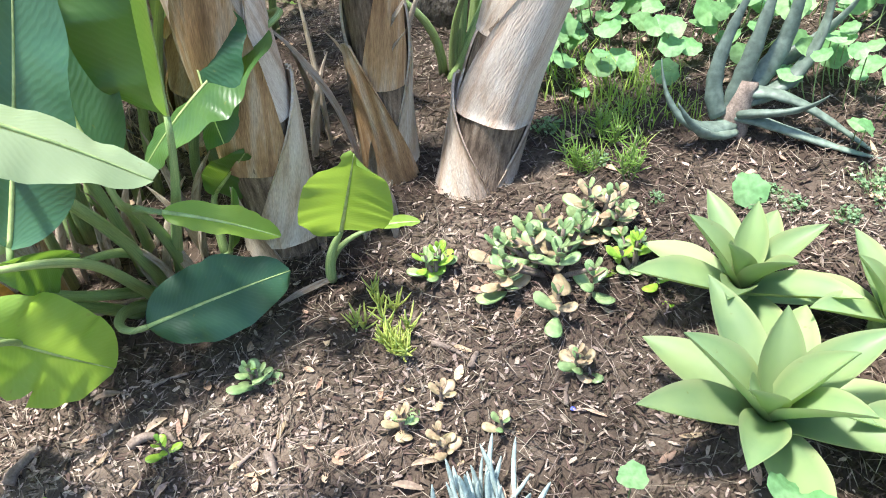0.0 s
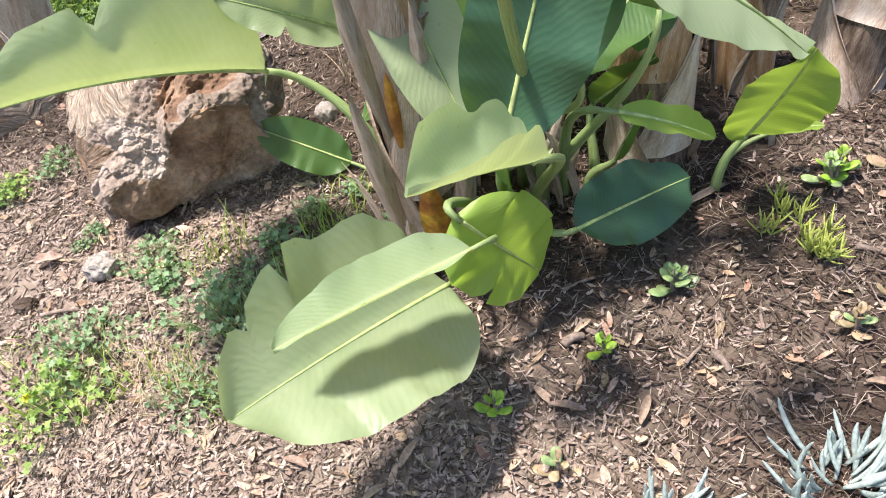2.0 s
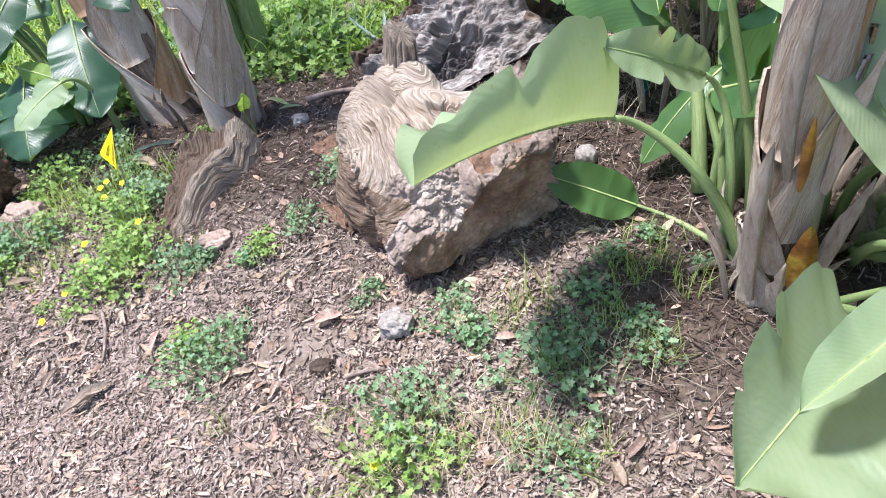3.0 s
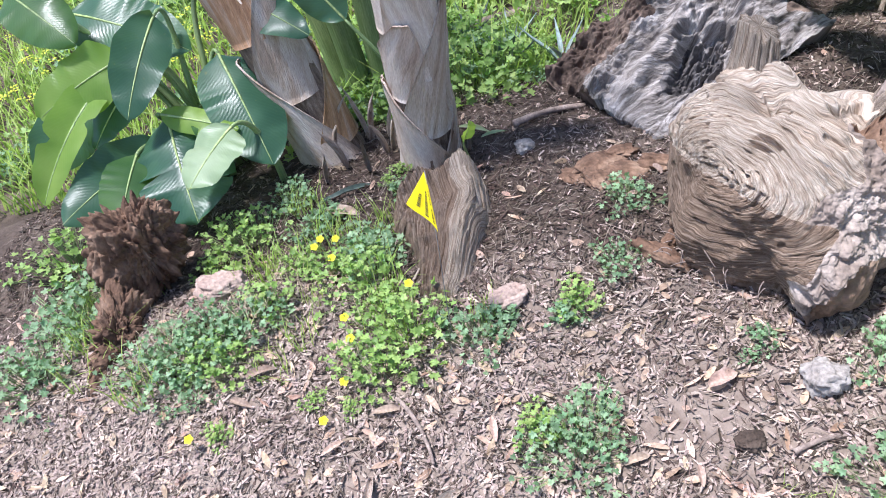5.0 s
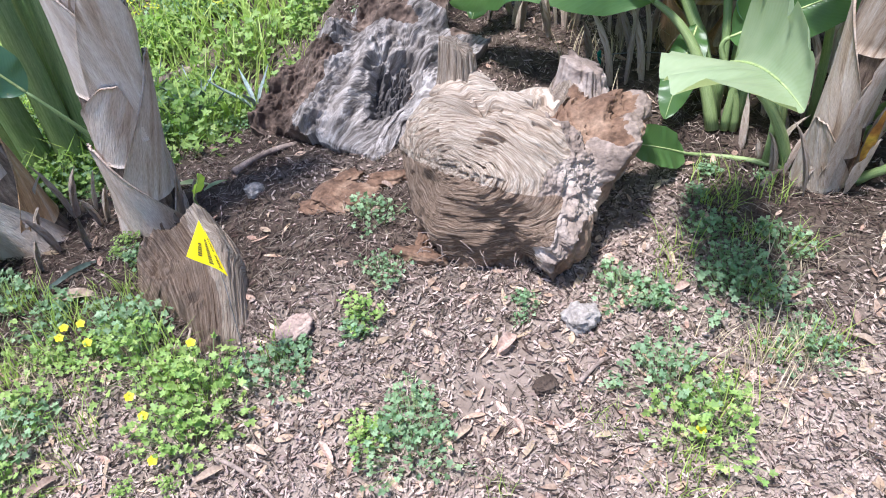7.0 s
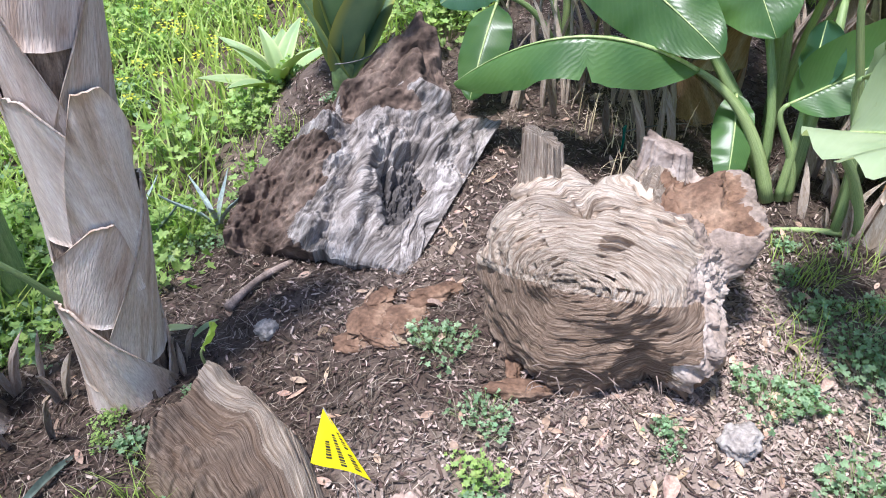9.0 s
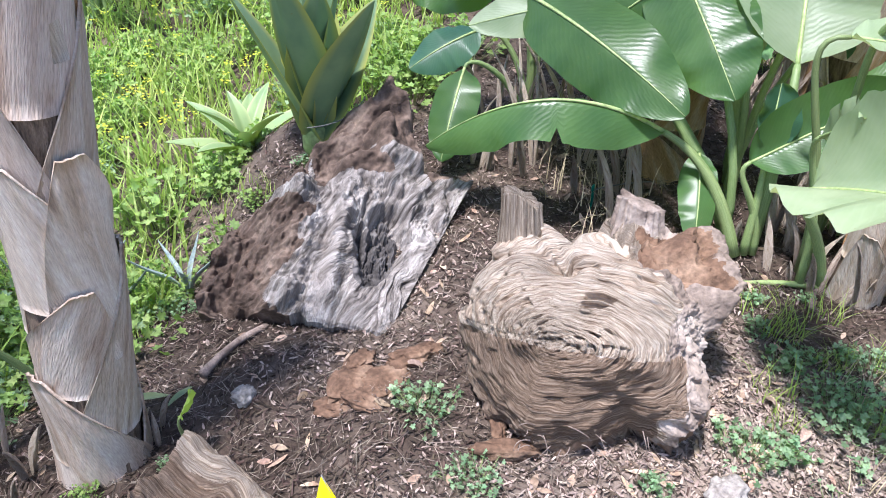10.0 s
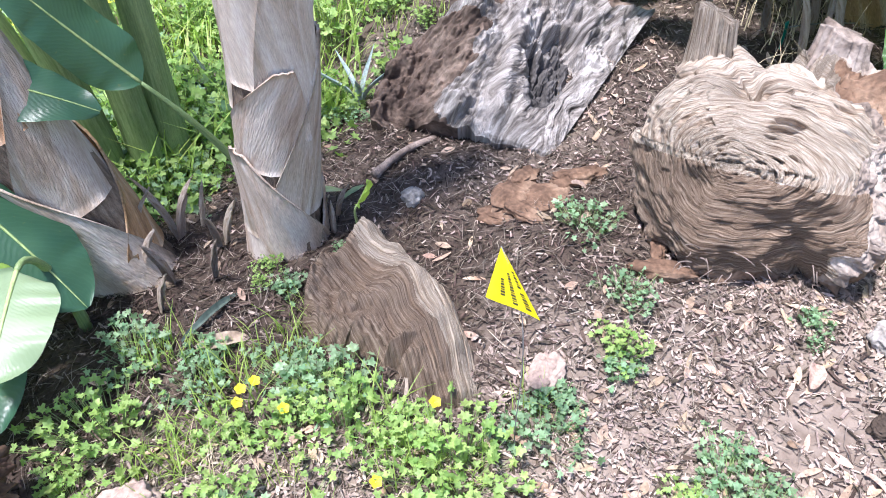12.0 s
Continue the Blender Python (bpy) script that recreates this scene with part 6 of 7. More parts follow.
needle = mesh_of("needle", *tube(bez([(0, 0, 0), (0.022, 0, 0.007), (0.040, 0, 0.025)], 5), [0.0014, 0.0023, 0.0025, 0.0022, 0.0016, 0.0004], 6)[:2], M_FINGER)
needle_green = mesh_of("needle", *tube(bez([(0, 0, 0), (0.022, 0, 0.005), (0.045, 0, 0.014)], 5), [0.001, 0.0014, 0.0015, 0.0013, 0.001, 0.0002], 5)[:2], M_NEEDLE)


def sprigs(name, at, stems, seed, me, spread, height, count, label, stem_mat):
    rr = random.Random(seed)
    ob = thing(name, at, label, "succulent", name + " plants")
    for k in range(stems):
        a, r = rr.uniform(0, 6.283), spread * rr.random()
        top = Vector((math.cos(a) * r, math.sin(a) * r, height * rr.uniform(0.6, 1)))
        path = bez([(top.x * 0.3, top.y * 0.3, -0.01), (top.x * 0.8, top.y * 0.8, top.z * 0.3), tuple(top)], 10)
        v, f, u = tube(path, 0.0022, 6)
        part("stem", mesh_of("stem", v, f, stem_mat, u), ob)
        for j in range(count):
            q = path[4 + (j * 6) // count]
            part("needle", me, ob, m=pose(q[0], q[1], q[2], rr.uniform(-20, 20), -rr.uniform(5, 55), j * 137.5))


sprigs("finger_succulent", (-0.17, 1.04, gz(-0.17, 1.04)), 8, 1, needle, 0.065, 0.06, 13, "yellowish finger-leaved succulent on thin stems", M_RIBPALE)
sprigs("finger_succulent", (-0.20, 1.16, gz(-0.20, 1.16)), 3, 2, needle, 0.04, 0.06, 12, "yellow-green finger-leaved succulent in dark mulch", M_RIBPALE)
sprigs("finger_succulent", (-0.26, 1.10, gz(-0.26, 1.10)), 2, 3, needle, 0.04, 0.05, 9, "yellowish finger-leaved succulent on thin stems", M_RIBPALE)
sprigs("needle_shrub", (0.27, 1.53, gz(0.27, 1.53)), 6, 4, needle_green, 0.09, 0.10, 16, "small needle-leaved green seedling", M_RIB)
sprigs("needle_shrub", (0.40, 1.50, gz(0.40, 1.50)), 4, 5, needle_green, 0.06, 0.10, 16, "small needle-leaved green seedling", M_RIB)
sprigs("needle_shrub", (0.36, 1.66, gz(0.36, 1.66)), 6, 6, needle_green, 0.10, 0.12, 16, "small needle-leaved green seedling", M_RIB)


# ---- nasturtiums ----
def shield_leaf(r, seed):
    """A round nasturtium leaf with a wavy rim, dished to its middle."""
    v, f = [(0, 0, 0)], []
    m, rings = 22, 4
    for i in range(1, rings + 1):
        for k in range(m):
            a = 2 * math.pi * k / m
            q = i / rings
            rr = r * q * (1 + 0.07 * math.cos(a * 7 + seed) * q + 0.05 * math.sin(a * 3 + seed * 2) * q)
            v.append((rr * math.cos(a), rr * math.sin(a), 0.16 * r * q * q * math.sin(a * 2 + seed) + 0.05 * r * math.cos(a * 7 + seed) * q * q))
    for k in range(m):
        f.append((0, 1 + k, 1 + (k + 1) % m))
    for i in range(rings - 1):
        for k in range(m):
            a, b = 1 + i * m + k, 1 + i * m + (k + 1) % m
            f.append((a, a + m, b + m, b))
    return mesh_of("round_leaf", v, f, M_NAST)


NAST = [shield_leaf(0.033, s) for s in range(4)]


def nasturtium(at, count, sx, sy, h, seed, label):
    rr = random.Random(seed)
    ob = thing("nasturtium", at, label, "plant", "nasturtiums")
    for k in range(count):
        x, y = rr.uniform(-sx, sx), rr.uniform(-sy, sy)
        z = gz(at[0] + x, at[1] + y) - at[2] + rr.uniform(0.3, 1) * h
        sc = rr.uniform(0.65, 1.35)
        part("round_leaf", NAST[k % 4], ob, m=pose(x, y, z, rr.uniform(-5, 45), rr.uniform(-25, 25), rr.uniform(-40, 40)) @ Matrix.Diagonal((sc, sc, sc, 1)))
        v, f, u = tube(bez([(x * 0.8, y * 0.8, gz(at[0] + x, at[1] + y) - at[2]), (x, y, z * 0.4), (x, y, z - 0.002)], 6), 0.0016, 5)
        part("stalk", mesh_of("stalk", v, f, M_RIB, u), ob)


nasturtium((0.56, 2.08, gz(0.56, 2.08)), 75, 0.36, 0.24, 0.20, 1, "patch of round-leaved green nasturtium")
nasturtium((1.05, 1.72, gz(1.05, 1.72)), 42, 0.24, 0.26, 0.20, 2, "nasturtium leaves beside the aloe")
nasturtium((0.58, 0.56, gz(0.58, 0.56)), 9, 0.14, 0.06, 0.22, 3, "nasturtium leaves rising over the agave")
nasturtium((0.255, 0.66, gz(0.255, 0.66)), 1, 0.01, 0.01, 0.2, 4, "single round nasturtium leaf above mulch")
nasturtium((0.66, 1.40, gz(0.66, 1.40)), 1, 0.01, 0.01, 0.04, 5, "single yellowing round leaf on mulch")
nasturtium((0.32, 1.86, gz(0.32, 1.86)), 1, 0.01, 0.01, 0.04, 6, "single yellowing round leaf by the trunk")


nasturtium((0.32, 2.22, gz(0.32, 2.22)), 40, 0.26, 0.18, 0.16, 7, "nasturtium leaves behind the leaning trunk")
nasturtium((0.95, 2.15, gz(0.95, 2.15)), 55, 0.30, 0.25, 0.24, 8, "dense nasturtium leaves behind the aloe")
back = thing("strelitzia", (0.0, 2.02, gz(0.0, 2.02)), "slim green strelitzia stems between old trunks", "plant", "strelitzias")
for k, (tx, ty, tz) in enumerate([(0.24, 0.16, 0.55), (0.05, 0.10, 0.70), (0.12, 0.22, 0.62)]):
    v, f, u = tube(bez([(0.03 * k - 0.05, 0.02 * k, -0.03), (tx * 0.4, ty * 0.4, tz * 0.5), (tx, ty, tz)], 12), np.linspace(0.016, 0.010, 13), 8)
    part("petiole", mesh_of("petiole", v, f, M_RIB, u), back)
strel_leaf(back, (-0.03, 2.04, gz(-0.03, 2.04)), (0.02, 2.0, 0.42), (0.10, 1.93, 0.66), 0.14, (0.1, -0.85, 0.3), 0.02, (14, 14), (6, 6), M_STREL_LIME_LIT, stalk=0.010, label="lime leaf between old trunks")
strel_leaf(back, (-0.06, 2.06, gz(-0.06, 2.06)), (-0.30, 2.0, 0.50), (-0.36, 1.9, 0.80), 0.18, (0.1, -0.85, 0.3), 0.02, (14, 14), (6, 6), M_STREL, stalk=0.010)


# ---- weeds and grass ----
def weed_mesh(count, spread, height, seed, size, material):
    """A low mat of five-lobed leaves on thin stalks, as one foliage mesh and one stalk mesh."""
    rr = random.Random(seed)
    v, f, sv, sf = [], [], [], []
    lobes = [(math.cos(a) * r, math.sin(a) * r) for a, r in ((3.0, 0.42), (2.3, 0.9), (1.85, 0.55), (1.3, 1.0), (0.75, 0.55), (0.25, 1.0), (-0.25, 1.0), (-0.75, 0.55), (-1.3, 1.0), (-1.85, 0.55), (-2.3, 0.9), (-3.0, 0.42))]
    for k in range(count):
        a = rr.uniform(0, 6.283)
        r = spread * rr.random() ** 0.62 * (1 + 0.28 * math.sin(a * 3 + seed) + 0.15 * math.sin(a * 7 + seed * 2))
        x, y = math.cos(a) * r, math.sin(a) * r
        z = height * rr.uniform(0.25, 1) * (1.15 - 0.5 * r / spread)
        m = pose(x, y, z, rr.gauss(0, 26), rr.gauss(0, 26), rr.uniform(0, 360))
        s = size * rr.uniform(0.6, 1.25)
        b = len(v)
        v.append(tuple(m @ Vector((0, 0, -0.1 * s))))
        for px, py in lobes:
            v.append(tuple(m @ Vector((px * s, py * s, 0.14 * s * (px * px + py * py) - 0.05 * s))))
        n = len(lobes)
        for j in range(n):
            f.append((b, b + 1 + j, b + 1 + (j + 1) % n))
        c = len(sv)
        d = 0.0007
        for q in ((x * 0.55, y * 0.55, -0.01), (x, y, z - 0.1 * s)):
            for e in ((d, 0), (-d, d), (-d, -d)):
                sv.append((q[0] + e[0], q[1] + e[1], q[2]))
        sf += [(c, c + 1, c + 4, c + 3), (c + 1, c + 2, c + 5, c + 4), (c + 2, c, c + 3, c + 5)]
    return mesh_of("foliage", v, f, material, soft=False), mesh_of("stalk_tangle", sv, sf, M_RIB, soft=False)


WEEDS = [weed_mesh(135, 0.11, 0.085, 1, 0.0112, M_WEED), weed_mesh(180, 0.145, 0.095, 2, 0.0118, M_WEED), weed_mesh(70, 0.07, 0.065, 3, 0.0115, M_WEED), weed_mesh(190, 0.145, 0.11, 4, 0.0125, M_WEED_LIGHT), weed_mesh(105, 0.095, 0.08, 5, 0.0118, M_WEED_LIGHT)]


def weed(x, y, kind, scale=1.0, label="low green weed with lobed leaves in the litter"):
    ob = thing("weed", (x, y, gz(x, y)), label, "weed", "weeds")
    turn = (x * 997 + y * 613) % 360
    part("foliage", WEEDS[kind][0], ob, m=pose(0, 0, 0, 0, 0, turn) @ Matrix.Diagonal((scale, scale, scale, 1)))
    part("stalk_tangle", WEEDS[kind][1], ob, m=pose(0, 0, 0, 0, 0, turn) @ Matrix.Diagonal((scale, scale, scale, 1)))
    return ob


for x, y, k, s in [(-1.76, 1.20, 0, 0.8), (-1.70, 1.14, 2, 0.9), (-1.50, 1.02, 1, 1.0), (-1.46, 1.09, 1, 0.7), (-1.85, 0.94, 1, 0.9), (-1.42, 1.24, 2, 0.9), (-1.36, 1.20, 2, 0.6), (-1.87, 0.80, 3, 0.9), (-1.52, 0.80, 1, 0.7), (-1.30, 1.12, 2, 0.5),
                   (-2.45, 1.16, 1, 0.85), (-2.40, 1.24, 0, 0.8), (-2.52, 1.24, 4, 0.7), (-2.35, 1.56, 4, 0.75), (-2.39, 1.53, 2, 0.7), (-2.225, 1.65, 0, 0.65), (-2.14, 1.86, 0, 0.75), (-1.98, 1.33, 2, 0.6), (-2.02, 1.30, 2, 0.4),
                   (-2.61, 1.53, 0, 0.9), (-2.55, 1.56, 2, 0.8), (-2.80, 1.58, 3, 1.0), (-2.88, 1.50, 3, 0.8), (-2.84, 1.68, 4, 0.9), (-2.90, 1.80, 3, 0.9), (-2.86, 1.90, 0, 1.0), (-2.90, 1.99, 1, 0.8), (-2.99, 1.90, 4, 0.9), (-3.08, 2.13, 0, 0.8), (-3.02, 2.20, 2, 0.8),
                   (-3.34, 1.76, 0, 1.1), (-3.24, 1.74, 0, 1.0), (-3.42, 1.70, 1, 0.9), (-3.50, 1.66, 1, 0.9), (-3.30, 1.64, 3, 0.8), (-3.40, 1.56, 0, 0.7), (-3.18, 1.82, 4, 0.9), (-3.75, 2.15, 1, 1.2), (-3.82, 1.95, 1, 1.2), (-3.9, 1.75, 1, 1.1), (-3.75, 2.4, 0, 1.1), (-3.95, 2.3, 3, 1.2),
                   (-3.15, 2.3, 0, 0.9), (-3.28, 2.15, 3, 1.0), (-3.1, 1.95, 4, 0.8), (-3.4, 2.08, 4, 0.8), (-2.70, 2.16, 2, 0.8), (-2.78, 2.24, 2, 0.7), (-2.60, 2.27, 2, 0.4), (-1.23, 1.40, 2, 0.6), (-1.34, 1.34, 2, 0.7), (-1.12, 1.28, 2, 0.5),
                   (-2.77, 2.34, 4, 0.45), (-2.82, 2.30, 4, 0.35), (-1.30, 1.05, 0, 0.8), (0.33, 1.56, 2, 0.5), (0.22, 1.72, 2, 0.6), (0.45, 1.42, 2, 0.35), (0.75, 1.36, 2, 0.5), (0.85, 1.3, 2, 0.5), (0.95, 1.38, 0, 0.6), (0.72, 1.42, 2, 0.4),
                   (-1.76, 2.95, 4, 0.7), (-1.6, 2.86, 2, 0.6), (-2.0, 2.8, 2, 0.7), (-2.2, 2.85, 0, 0.7), (-2.3, 2.95, 4, 0.8), (-2.15, 2.75, 2, 0.5), (-3.05, 1.45, 4, 0.4), (-3.3, 1.42, 4, 0.5), (-2.95, 1.4, 4, 0.35)]:
    weed(x, y, k, s)

rr = random.Random(5)
for k in range(190):
    x, y = rr.uniform(-4.6, 0.4), rr.uniform(3.15, 5.6)
    if k >= 150:
        x, y = rr.uniform(-3.4, -1.9), rr.uniform(2.85, 3.4)
    weed(x, y, (3, 4, 1, 3)[k % 4], rr.uniform(1.0, 1.9), "lush yellow-green weeds on the lawn behind")


def grass_mesh(count, spread, height, seed, material, width=0.0022):
    rr = random.Random(seed)
    v, f = [], []
    for k in range(count):
        a, r = rr.uniform(0, 6.283), spread * math.sqrt(rr.random())
        h, lean, la = height * rr.uniform(0.4, 1.0), rr.uniform(0.2, 0.9), rr.uniform(0, 6.283)
        b = len(v)
        for i in range(5):
            s = i / 4
            px = math.cos(a) * r + math.cos(la) * h * lean * s * s
            py = math.sin(a) * r + math.sin(la) * h * lean * s * s
            w = width * (1 - 0.9 * s)
            v += [(px - math.sin(la) * w, py + math.cos(la) * w, h * s * (1 - 0.3 * lean * s)), (px + math.sin(la) * w, py - math.cos(la) * w, h * s * (1 - 0.3 * lean * s))]
        f += [(b + 2 * i, b + 2 * i + 1, b + 2 * i + 3, b + 2 * i + 2) for i in range(4)]
    return mesh_of("grass_blades", v, f, material, soft=False)


GRASS = [grass_mesh(26, 0.06, 0.13, 1, M_GRASS), grass_mesh(40, 0.09, 0.10, 2, M_GRASS), grass_mesh(22, 0.08, 0.12, 3, M_STRAW, 0.0015)]
for x, y, k, s in [(-1.30, 1.28, 0, 1.0), (-1.22, 1.36, 1, 1.0), (-1.16, 1.22, 0, 0.9), (-1.78, 0.84, 1, 1.1), (-1.66, 0.92, 2, 1.1), (-1.95, 0.78, 0, 0.9), (-1.6, 0.86, 0, 1.0), (-1.72, 0.76, 2, 1.0), (-2.0, 0.72, 1, 1), (-2.35, 0.95, 0, 0.5),
                   (-3.05, 2.05, 0, 1.2), (-3.12, 1.98, 1, 1.1), (-3.25, 1.98, 0, 1.1), (-2.95, 2.12, 1, 1.0), (-3.35, 1.85, 2, 0.9), (-2.8, 1.62, 0, 0.8), (-2.92, 1.66, 2, 0.9), (-3.55, 1.6, 0, 1.1), (-3.7, 1.75, 1, 1.2), (-3.15, 1.6, 1, 0.8), (-1.35, 0.98, 2, 1),
                   (0.36, 1.76, 1, 1.2), (0.44, 1.72, 0, 1.1), (0.42, 1.86, 0, 1.3), (0.50, 1.90, 1, 1.3), (0.38, 1.64, 1, 1.0), (0.30, 2.02, 0, 1.2), (0.50, 1.80, 1, 1.2), (0.32, 1.9, 1, 1.1), (0.58, 1.72, 0, 0.9), (-1.72, 2.96, 1, 0.9), (-1.8, 3.05, 1, 1.0), (-2.2, 2.9, 0, 1.0), (-2.4, 2.8, 1, 0.9), (-1.22, 1.9, 2, 1.4), (-1.1, 2.1, 2, 1.5), (-1.0, 2.3, 2, 1.8),
                   (-0.8, 2.25, 2, 1.6), (-1.05, 2.0, 2, 1.4), (-0.95, 1.95, 2, 1.5), (-2.05, 0.95, 1, 0.6), (-1.45, 0.78, 0, 0.9)]:
    ob = solo("grass_tuft", GRASS[k], (x, y, gz(x, y)), ("dry straw-coloured grass tuft" if k == 2 else "thin green grass tuft"), "grass", "grass tufts", turn=(x * 731) % 360)
    ob.scale = (s, s, s)

rr = random.Random(12)
for k in range(46):
    cx, cy = ((-3.3, 1.78), (-2.85, 1.68), (-3.05, 2.05), (-1.75, 0.86), (-1.45, 1.05), (-3.7, 1.9))[k % 6]
    x, y = cx + rr.gauss(0, 0.13), cy + rr.gauss(0, 0.11)
    kind = 2 if k % 3 == 0 else 0
    ob = solo("grass_tuft", GRASS[kind], (x, y, gz(x, y)), ("dry straw-coloured grass tuft" if kind == 2 else "thin green grass tuft"), "grass", "grass tufts", turn=(x * 731) % 360)
    s = rr.uniform(0.6, 1.1)
    ob.scale = (s, s, s)

# the lawn behind
g = np.random.default_rng(31)
n = 80000
x, y = g.uniform(-9, 7, n), 2.9 + 9 * g.uniform(0, 1, n) ** 1.7
edge = vnoise(np.stack([x * 1.1, y * 1.1, 0 * x], -1), 81)
ok = (y > 3.25 - 0.42 * smooth(-1.75, -2.15, x) + 0.5 * edge) & (g.uniform(0, 1, n) < 0.45 + 0.55 * smooth(3.0, 3.8, y) + 0.3 * edge) & (g.uniform(0, 1, n) > smooth(4.5, 9.5, np.abs(x + 1))) & ~((x > -1.9) & (x < -0.4) & (y < 3.3))
x, y = x[ok], y[ok]
n = len(x)
h, la, wd = g.uniform(0.08, 0.24, n), g.uniform(0, 6.283, n), g.uniform(0.003, 0.007, n)
c = np.stack([x, y, ground_z(x, y)], -1)
ld = np.stack([np.cos(la), np.sin(la), np.zeros(n)], -1)
sd = np.stack([-np.sin(la), np.cos(la), np.zeros(n)], -1) * wd[:, None]
z1 = np.array([0, 0, 1.0])
lv = np.stack([c - sd, c + sd, c + sd * 0.7 + ld * (h * 0.25)[:, None] + z1 * (h * 0.65)[:, None], c - sd * 0.7 + ld * (h * 0.25)[:, None] + z1 * (h * 0.65)[:, None], c + ld * (h * 0.7)[:, None] + z1 * h[:, None]], 1).reshape(-1, 3)
lf = []
for i in range(n):
    lf += [(i * 5, i * 5 + 1, i * 5 + 2, i * 5 + 3), (i * 5 + 3, i * 5 + 2, i * 5 + 4)]
tagged(new("lawn_grass", mesh_of("lawn_grass", lv, lf, M_GRASS, soft=False)), "sunlit lush yellow-green grass and weeds", "grass", kind="stuff")


g = np.random.default_rng(33)
n = 1300
x, y = g.uniform(-5, 2.5, n), 3.6 + 5.0 * g.uniform(0, 1, n) ** 1.4
c = np.stack([x, y, ground_z(x, y) + g.uniform(0.14, 0.30, n)], -1)
fv, ff = [], []
for i in range(n):
    for k in range(5):
        a, r = k * 1.2566 + x[i] * 9, 0.012 + 0.010 * ((i * 7 + k) % 5) / 5
        b0 = len(fv)
        p = c[i] + np.array([math.cos(a) * r, math.sin(a) * r, 0.004 * (k % 3)])
        d = 0.0055
        fv += [p + np.array([-d, -d, 0]), p + np.array([d, -d, 0.004]), p + np.array([d, d, 0.0]), p + np.array([-d, d, 0.004])]
        ff.append((b0, b0 + 1, b0 + 2, b0 + 3))
tagged(new("lawn_flower_heads", mesh_of("lawn_flower_heads", fv, ff, M_FLOWERHEAD, soft=False)), "small yellow-green flower heads over the lawn", "flowers", kind="stuff")


# ---- flowers ----
def flower(x, y, h, size=0.013, tilt=20):
    ob = thing("yellow_flower", (x, y, gz(x, y)), "yellow five-petalled flower among green weeds", "flower", "yellow flowers")
    v, f, u = tube(bez([(0, 0, 0), (0.004, 0, h * 0.5), (0, -0.006, h)], 6), 0.001, 5)
    part("stalk", mesh_of("stalk", v, f, M_RIB, u), ob)
    for k in range(5):
        rib = bez([(0.001, 0, 0), (size * 0.6, 0, size * 0.35), (size, 0, size * 0.30)], 6)
        v, f, u = blade(rib, (0, 0, 1), size * 0.95, (5, 5), (10, 10), 2, "oval")
        part("petal", mesh_of("petal", v, f, M_PETAL, u), ob, m=pose(0, -0.006, h, tilt, 0, 0) @ pose(0, 0, 0, 0, 0, 72 * k))


for x, y, h in [(-3.05, 1.99, 0.07), (-3.03, 2.01, 0.085), (-2.99, 1.90, 0.07), (-2.77, 1.69, 0.09), (-2.95, 1.64, 0.08), (-2.94, 1.585, 0.06), (-2.96, 1.46, 0.05), (-3.36, 1.40, 0.05), (-1.92, 0.79, 0.07), (-2.99, 2.03, 0.06), (-3.02, 1.38, 0.03)]:
    flower(x, y, h)
fb = thing("blue_flower", (0.18, 0.86, gz(0.18, 0.86)), "tiny blue fallen petal on mulch", "flower")
part("petal", mesh3("petal", blade(bez([(0, 0, 0.008), (0.005, 0, 0.012), (0.012, 0, 0.006)], 4), (0, 0, 1), 0.01, (20, 20), (0, 0), 2, "oval"), M_BLUE), fb)

# ---- the yellow marker flag on its wire ----
flag = thing("marker_flag", (-2.68, 1.545, gz(-2.68, 1.545)), "small yellow plastic marker flag on a thin wire", "flag")
fo = np.array(flag.matrix_basis.translation)
top, low, out = np.array([-2.665, 1.643, 0.322]), np.array([-2.660, 1.545, 0.222]), np.array([-2.715, 1.622, 0.255])
wire = bez([fo, fo + np.array([0.0, 0.02, 0.15]), low - np.array([0, 0.01, 0.02]), top], 14)
v, f, u = tube(wire - fo, 0.0011, 6)
part("wire", mesh_of("wire", v, f, M_WIRE, u), flag)
n1 = 12
FU, FV = np.meshgrid(np.linspace(0, 1, n1), np.linspace(0, 1, n1))
fold_dir = unit(np.cross(low - top, out - top))
film_pts = top + ((low - top) * (1 - FV)[..., None] + (out - top) * FV[..., None]) * FU[..., None] + fold_dir * (0.010 * FU * np.sin(FV * 5.0))[..., None]
fv = film_pts.reshape(-1, 3) - fo
ff = [(j * n1 + i, j * n1 + i + 1, (j + 1) * n1 + i + 1, (j + 1) * n1 + i) for j in range(n1 - 1) for i in range(n1 - 1)]
film_ob = part("film", mesh_of("film", fv, ff, M_FLAG), flag)


def on_flag(a, b):
    q = top + ((low - top) * (1 - b) + (out - top) * b) * a + fold_dir * 0.010 * a * math.sin(b * 5.0)
    side = fold_dir if fold_dir.dot(np.array([-0.4, -0.6, 0.7])) > 0 else -fold_dir
    return q + side * 0.0012 - fo


for b0, a0, a1 in ((0.10, 0.36, 0.62), (0.10, 0.68, 0.92), (0.36, 0.42, 0.90), (0.62, 0.55, 0.86)):
    k, a = 0, a0
    while a < a1:
        w = (0.028, 0.016, 0.034)[k % 3]
        v = [on_flag(a, b0), on_flag(a + w, b0), on_flag(a + w, b0 + 0.11), on_flag(a, b0 + 0.11)]
        part("ink_mark", mesh_of("ink_mark", v, [(0, 1, 2, 3)], M_INK), film_ob)
        a += w + 0.018
        k += 1

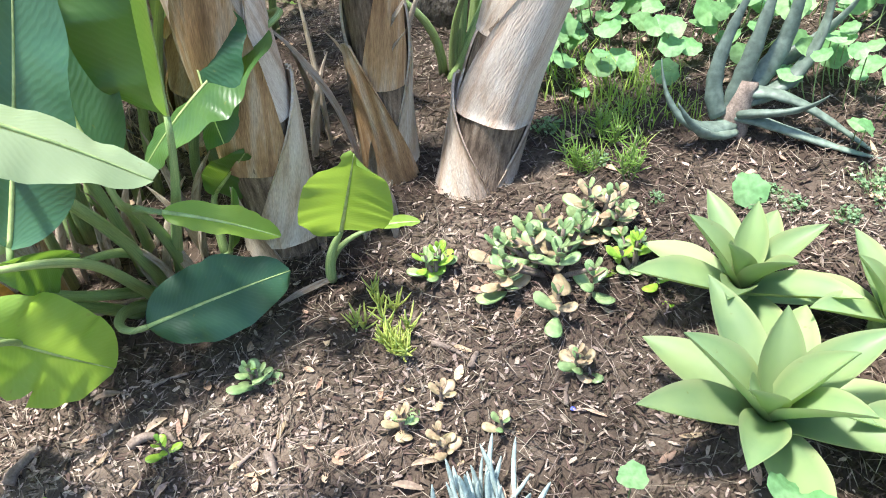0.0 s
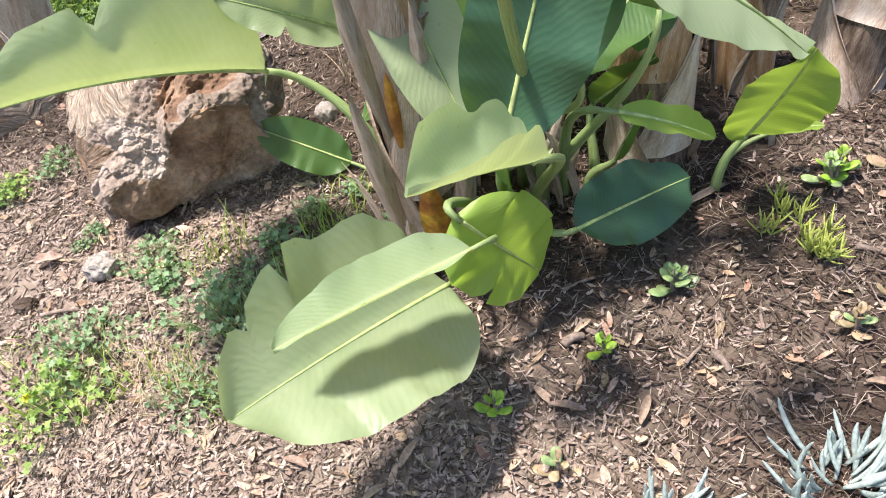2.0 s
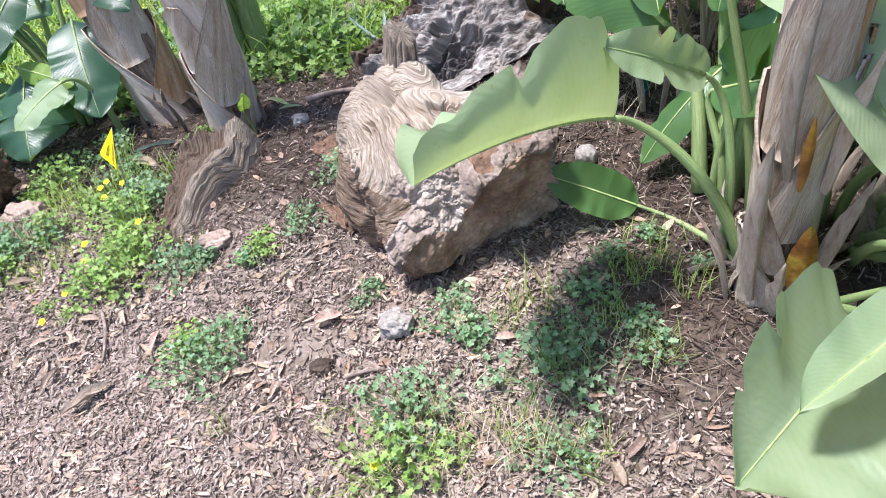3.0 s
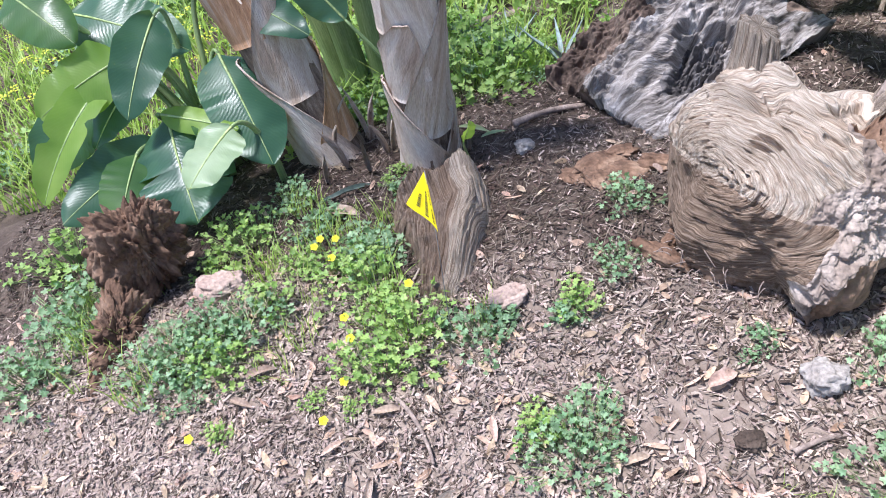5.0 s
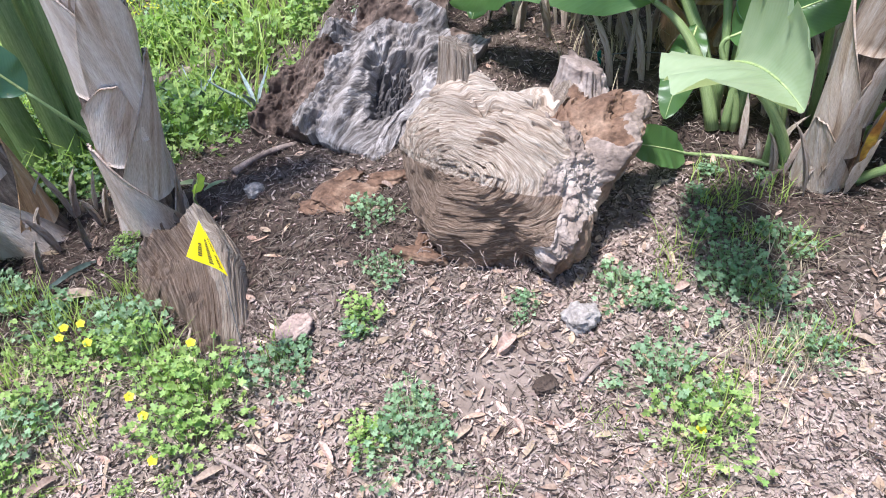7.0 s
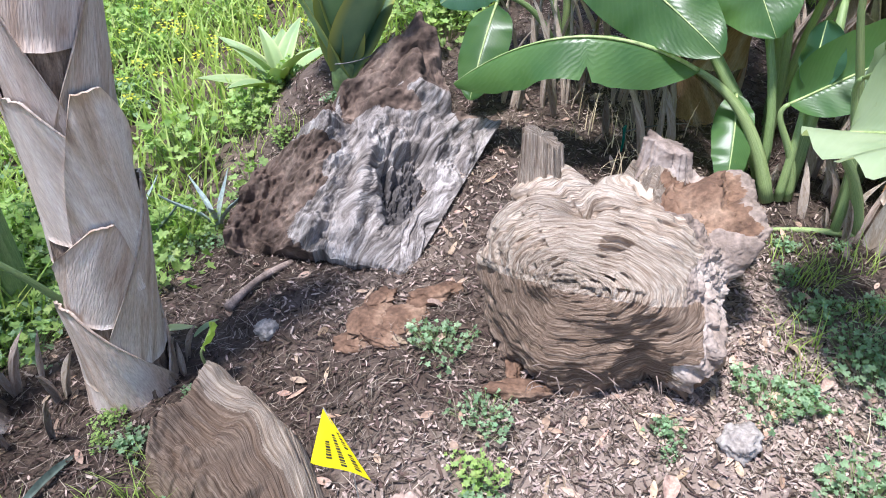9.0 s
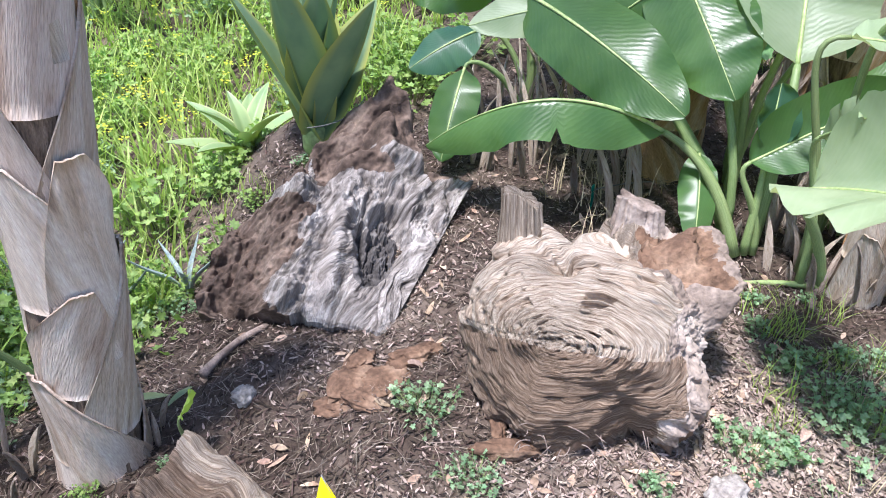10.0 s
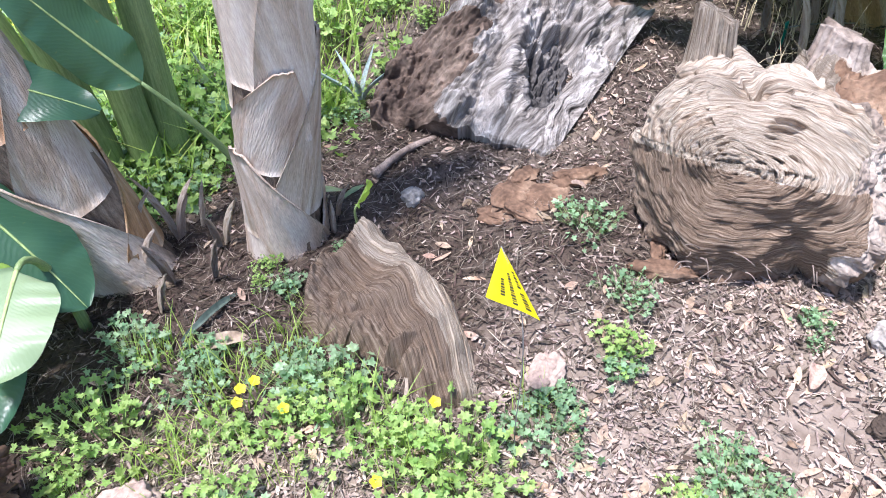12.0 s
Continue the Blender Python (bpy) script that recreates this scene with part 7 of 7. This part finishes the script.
# ---- small things on the ground ----
for x, y, l, w, tn in [(-2.10, 1.255, 0.075, 0.045, 20), (-0.70, 0.715, 0.075, 0.022, -10), (-0.75, 0.745, 0.05, 0.02, -50), (-0.61, 0.755, 0.04, 0.016, 60), (-0.555, 0.70, 0.07, 0.022, 70), (-1.02, 0.64, 0.07, 0.022, 65), (-1.08, 0.56, 0.055, 0.02, 40), (-1.13, 0.68, 0.05, 0.02, -50),
                       (-1.18, 0.52, 0.06, 0.022, 20), (-0.50, 0.52, 0.07, 0.026, 60), (-0.13, 0.72, 0.06, 0.02, -10), (-0.10, 0.765, 0.05, 0.016, 10), (-1.48, 1.58, 0.10, 0.04, 10), (-2.98, 2.20, 0.12, 0.05, -20), (-3.2, 1.58, 0.08, 0.03, 10), (-3.25, 1.5, 0.07, 0.026, -30),
                       (-2.86, 1.37, 0.08, 0.026, 0), (-2.62, 1.26, 0.07, 0.022, 90), (-2.75, 1.36, 0.06, 0.02, -60), (-3.0, 1.30, 0.06, 0.02, 30), (-1.35, 0.80, 0.07, 0.026, 50), (-1.40, 0.74, 0.06, 0.03, 110), (-1.62, 1.12, 0.05, 0.03, 0), (-1.58, 1.22, 0.05, 0.02, 70), (0.69, 1.48, 0.03, 0.02, 0),
                       (-2.02, 2.0, 0.05, 0.03, 120), (-2.12, 1.88, 0.04, 0.02, 0), (0.06, 0.70, 0.06, 0.018, 80), (-0.66, 0.90, 0.05, 0.02, 45), (-0.79, 0.98, 0.06, 0.02, 20), (-0.55, 0.86, 0.035, 0.016, 60), (-2.33, 1.12, 0.06, 0.024, 10), (-2.22, 1.05, 0.05, 0.02, 80), (-1.25, 0.62, 0.06, 0.022, 160)]:
    dry_leaf(x, y, l, w, tn)
dry_leaf(-2.77, 1.10, 0.16, 0.06, 40, M_SHEATH, "curled grey strip of dead bark on litter", 45)
dry_leaf(-2.92, 1.17, 0.09, 0.035, 80, M_SHEATH, "curled pale strip of dead bark", 45)
dry_leaf(-2.50, 2.50, 0.12, 0.03, -30, M_STREL_PALE_SHEEN, "pale fallen aloe leaf on mulch", 30)
dry_leaf(-2.44, 2.44, 0.09, 0.022, 10, M_STREL_PALE_SHEEN, "pale fallen aloe leaf on mulch", 30)
dry_leaf(-2.96, 2.29, 0.20, 0.035, 20, M_ALOE, "dark green fallen strap leaf", 40)
dry_leaf(-0.36, 1.24, 0.20, 0.03, 35, M_SHEATH, "grey papery dead leaf strip under a stalk", 40)
for x, y, l, r, tn in [(-0.68, 0.865, 0.05, 0.011, 30), (-0.63, 0.875, 0.06, 0.006, -40), (-0.42, 0.83, 0.12, 0.004, 40), (-0.40, 0.79, 0.05, 0.010, -60), (-0.45, 0.79, 0.10, 0.003, -50), (-0.63, 1.02, 0.14, 0.004, 20), (-0.92, 0.83, 0.09, 0.012, 70), (-0.30, 0.90, 0.09, 0.004, 80),
                       (-0.05, 1.02, 0.09, 0.006, -30), (0.0, 0.99, 0.04, 0.008, 70), (0.18, 0.90, 0.06, 0.005, 80), (0.10, 0.93, 0.10, 0.002, 20), (-1.68, 0.88, 0.14, 0.007, -55), (-2.80, 1.30, 0.20, 0.006, -70), (-1.95, 1.06, 0.16, 0.006, 5), (-1.60, 1.00, 0.12, 0.006, 60), (-2.24, 2.46, 0.26, 0.014, 10),
                       (-1.10, 1.26, 0.12, 0.010, 10), (-0.80, 1.24, 0.3, 0.012, 20), (-2.45, 3.2, 0.4, 0.03, 60), (-2.30, 3.4, 0.4, 0.03, 20)]:
    stick(x, y, l, r, tn)
tag_ob = thing("plastic_tag", (-1.15, 1.98, gz(-1.15, 1.98)), "dark green plastic tie on a thin wire", "tie")
part("strip", mesh3("strip", tube(bez([(0, 0, -0.01), (0.005, 0, 0.05), (-0.008, 0.0, 0.09)], 8), np.linspace(0.007, 0.010, 9), 8, flat=0.35), M_PLASTIC), tag_ob)
part("wire", mesh3("wire", tube(bez([(0, 0, 0.07), (0.08, -0.05, 0.085), (0.18, -0.12, 0.075)], 8), 0.002, 6), M_WIRE), tag_ob)
band = bez([(-0.13, -0.10, 0.08), (0.0, -0.17, 0.07), (0.15, -0.09, 0.10)], 12)
wo = thing("wire_band", (-1.53, 2.87, 0.14), "thin rusty wire tied round the agave", "wire")
part("strand", mesh3("strand", tube(band, 0.0018, 6), M_WIRE), wo)
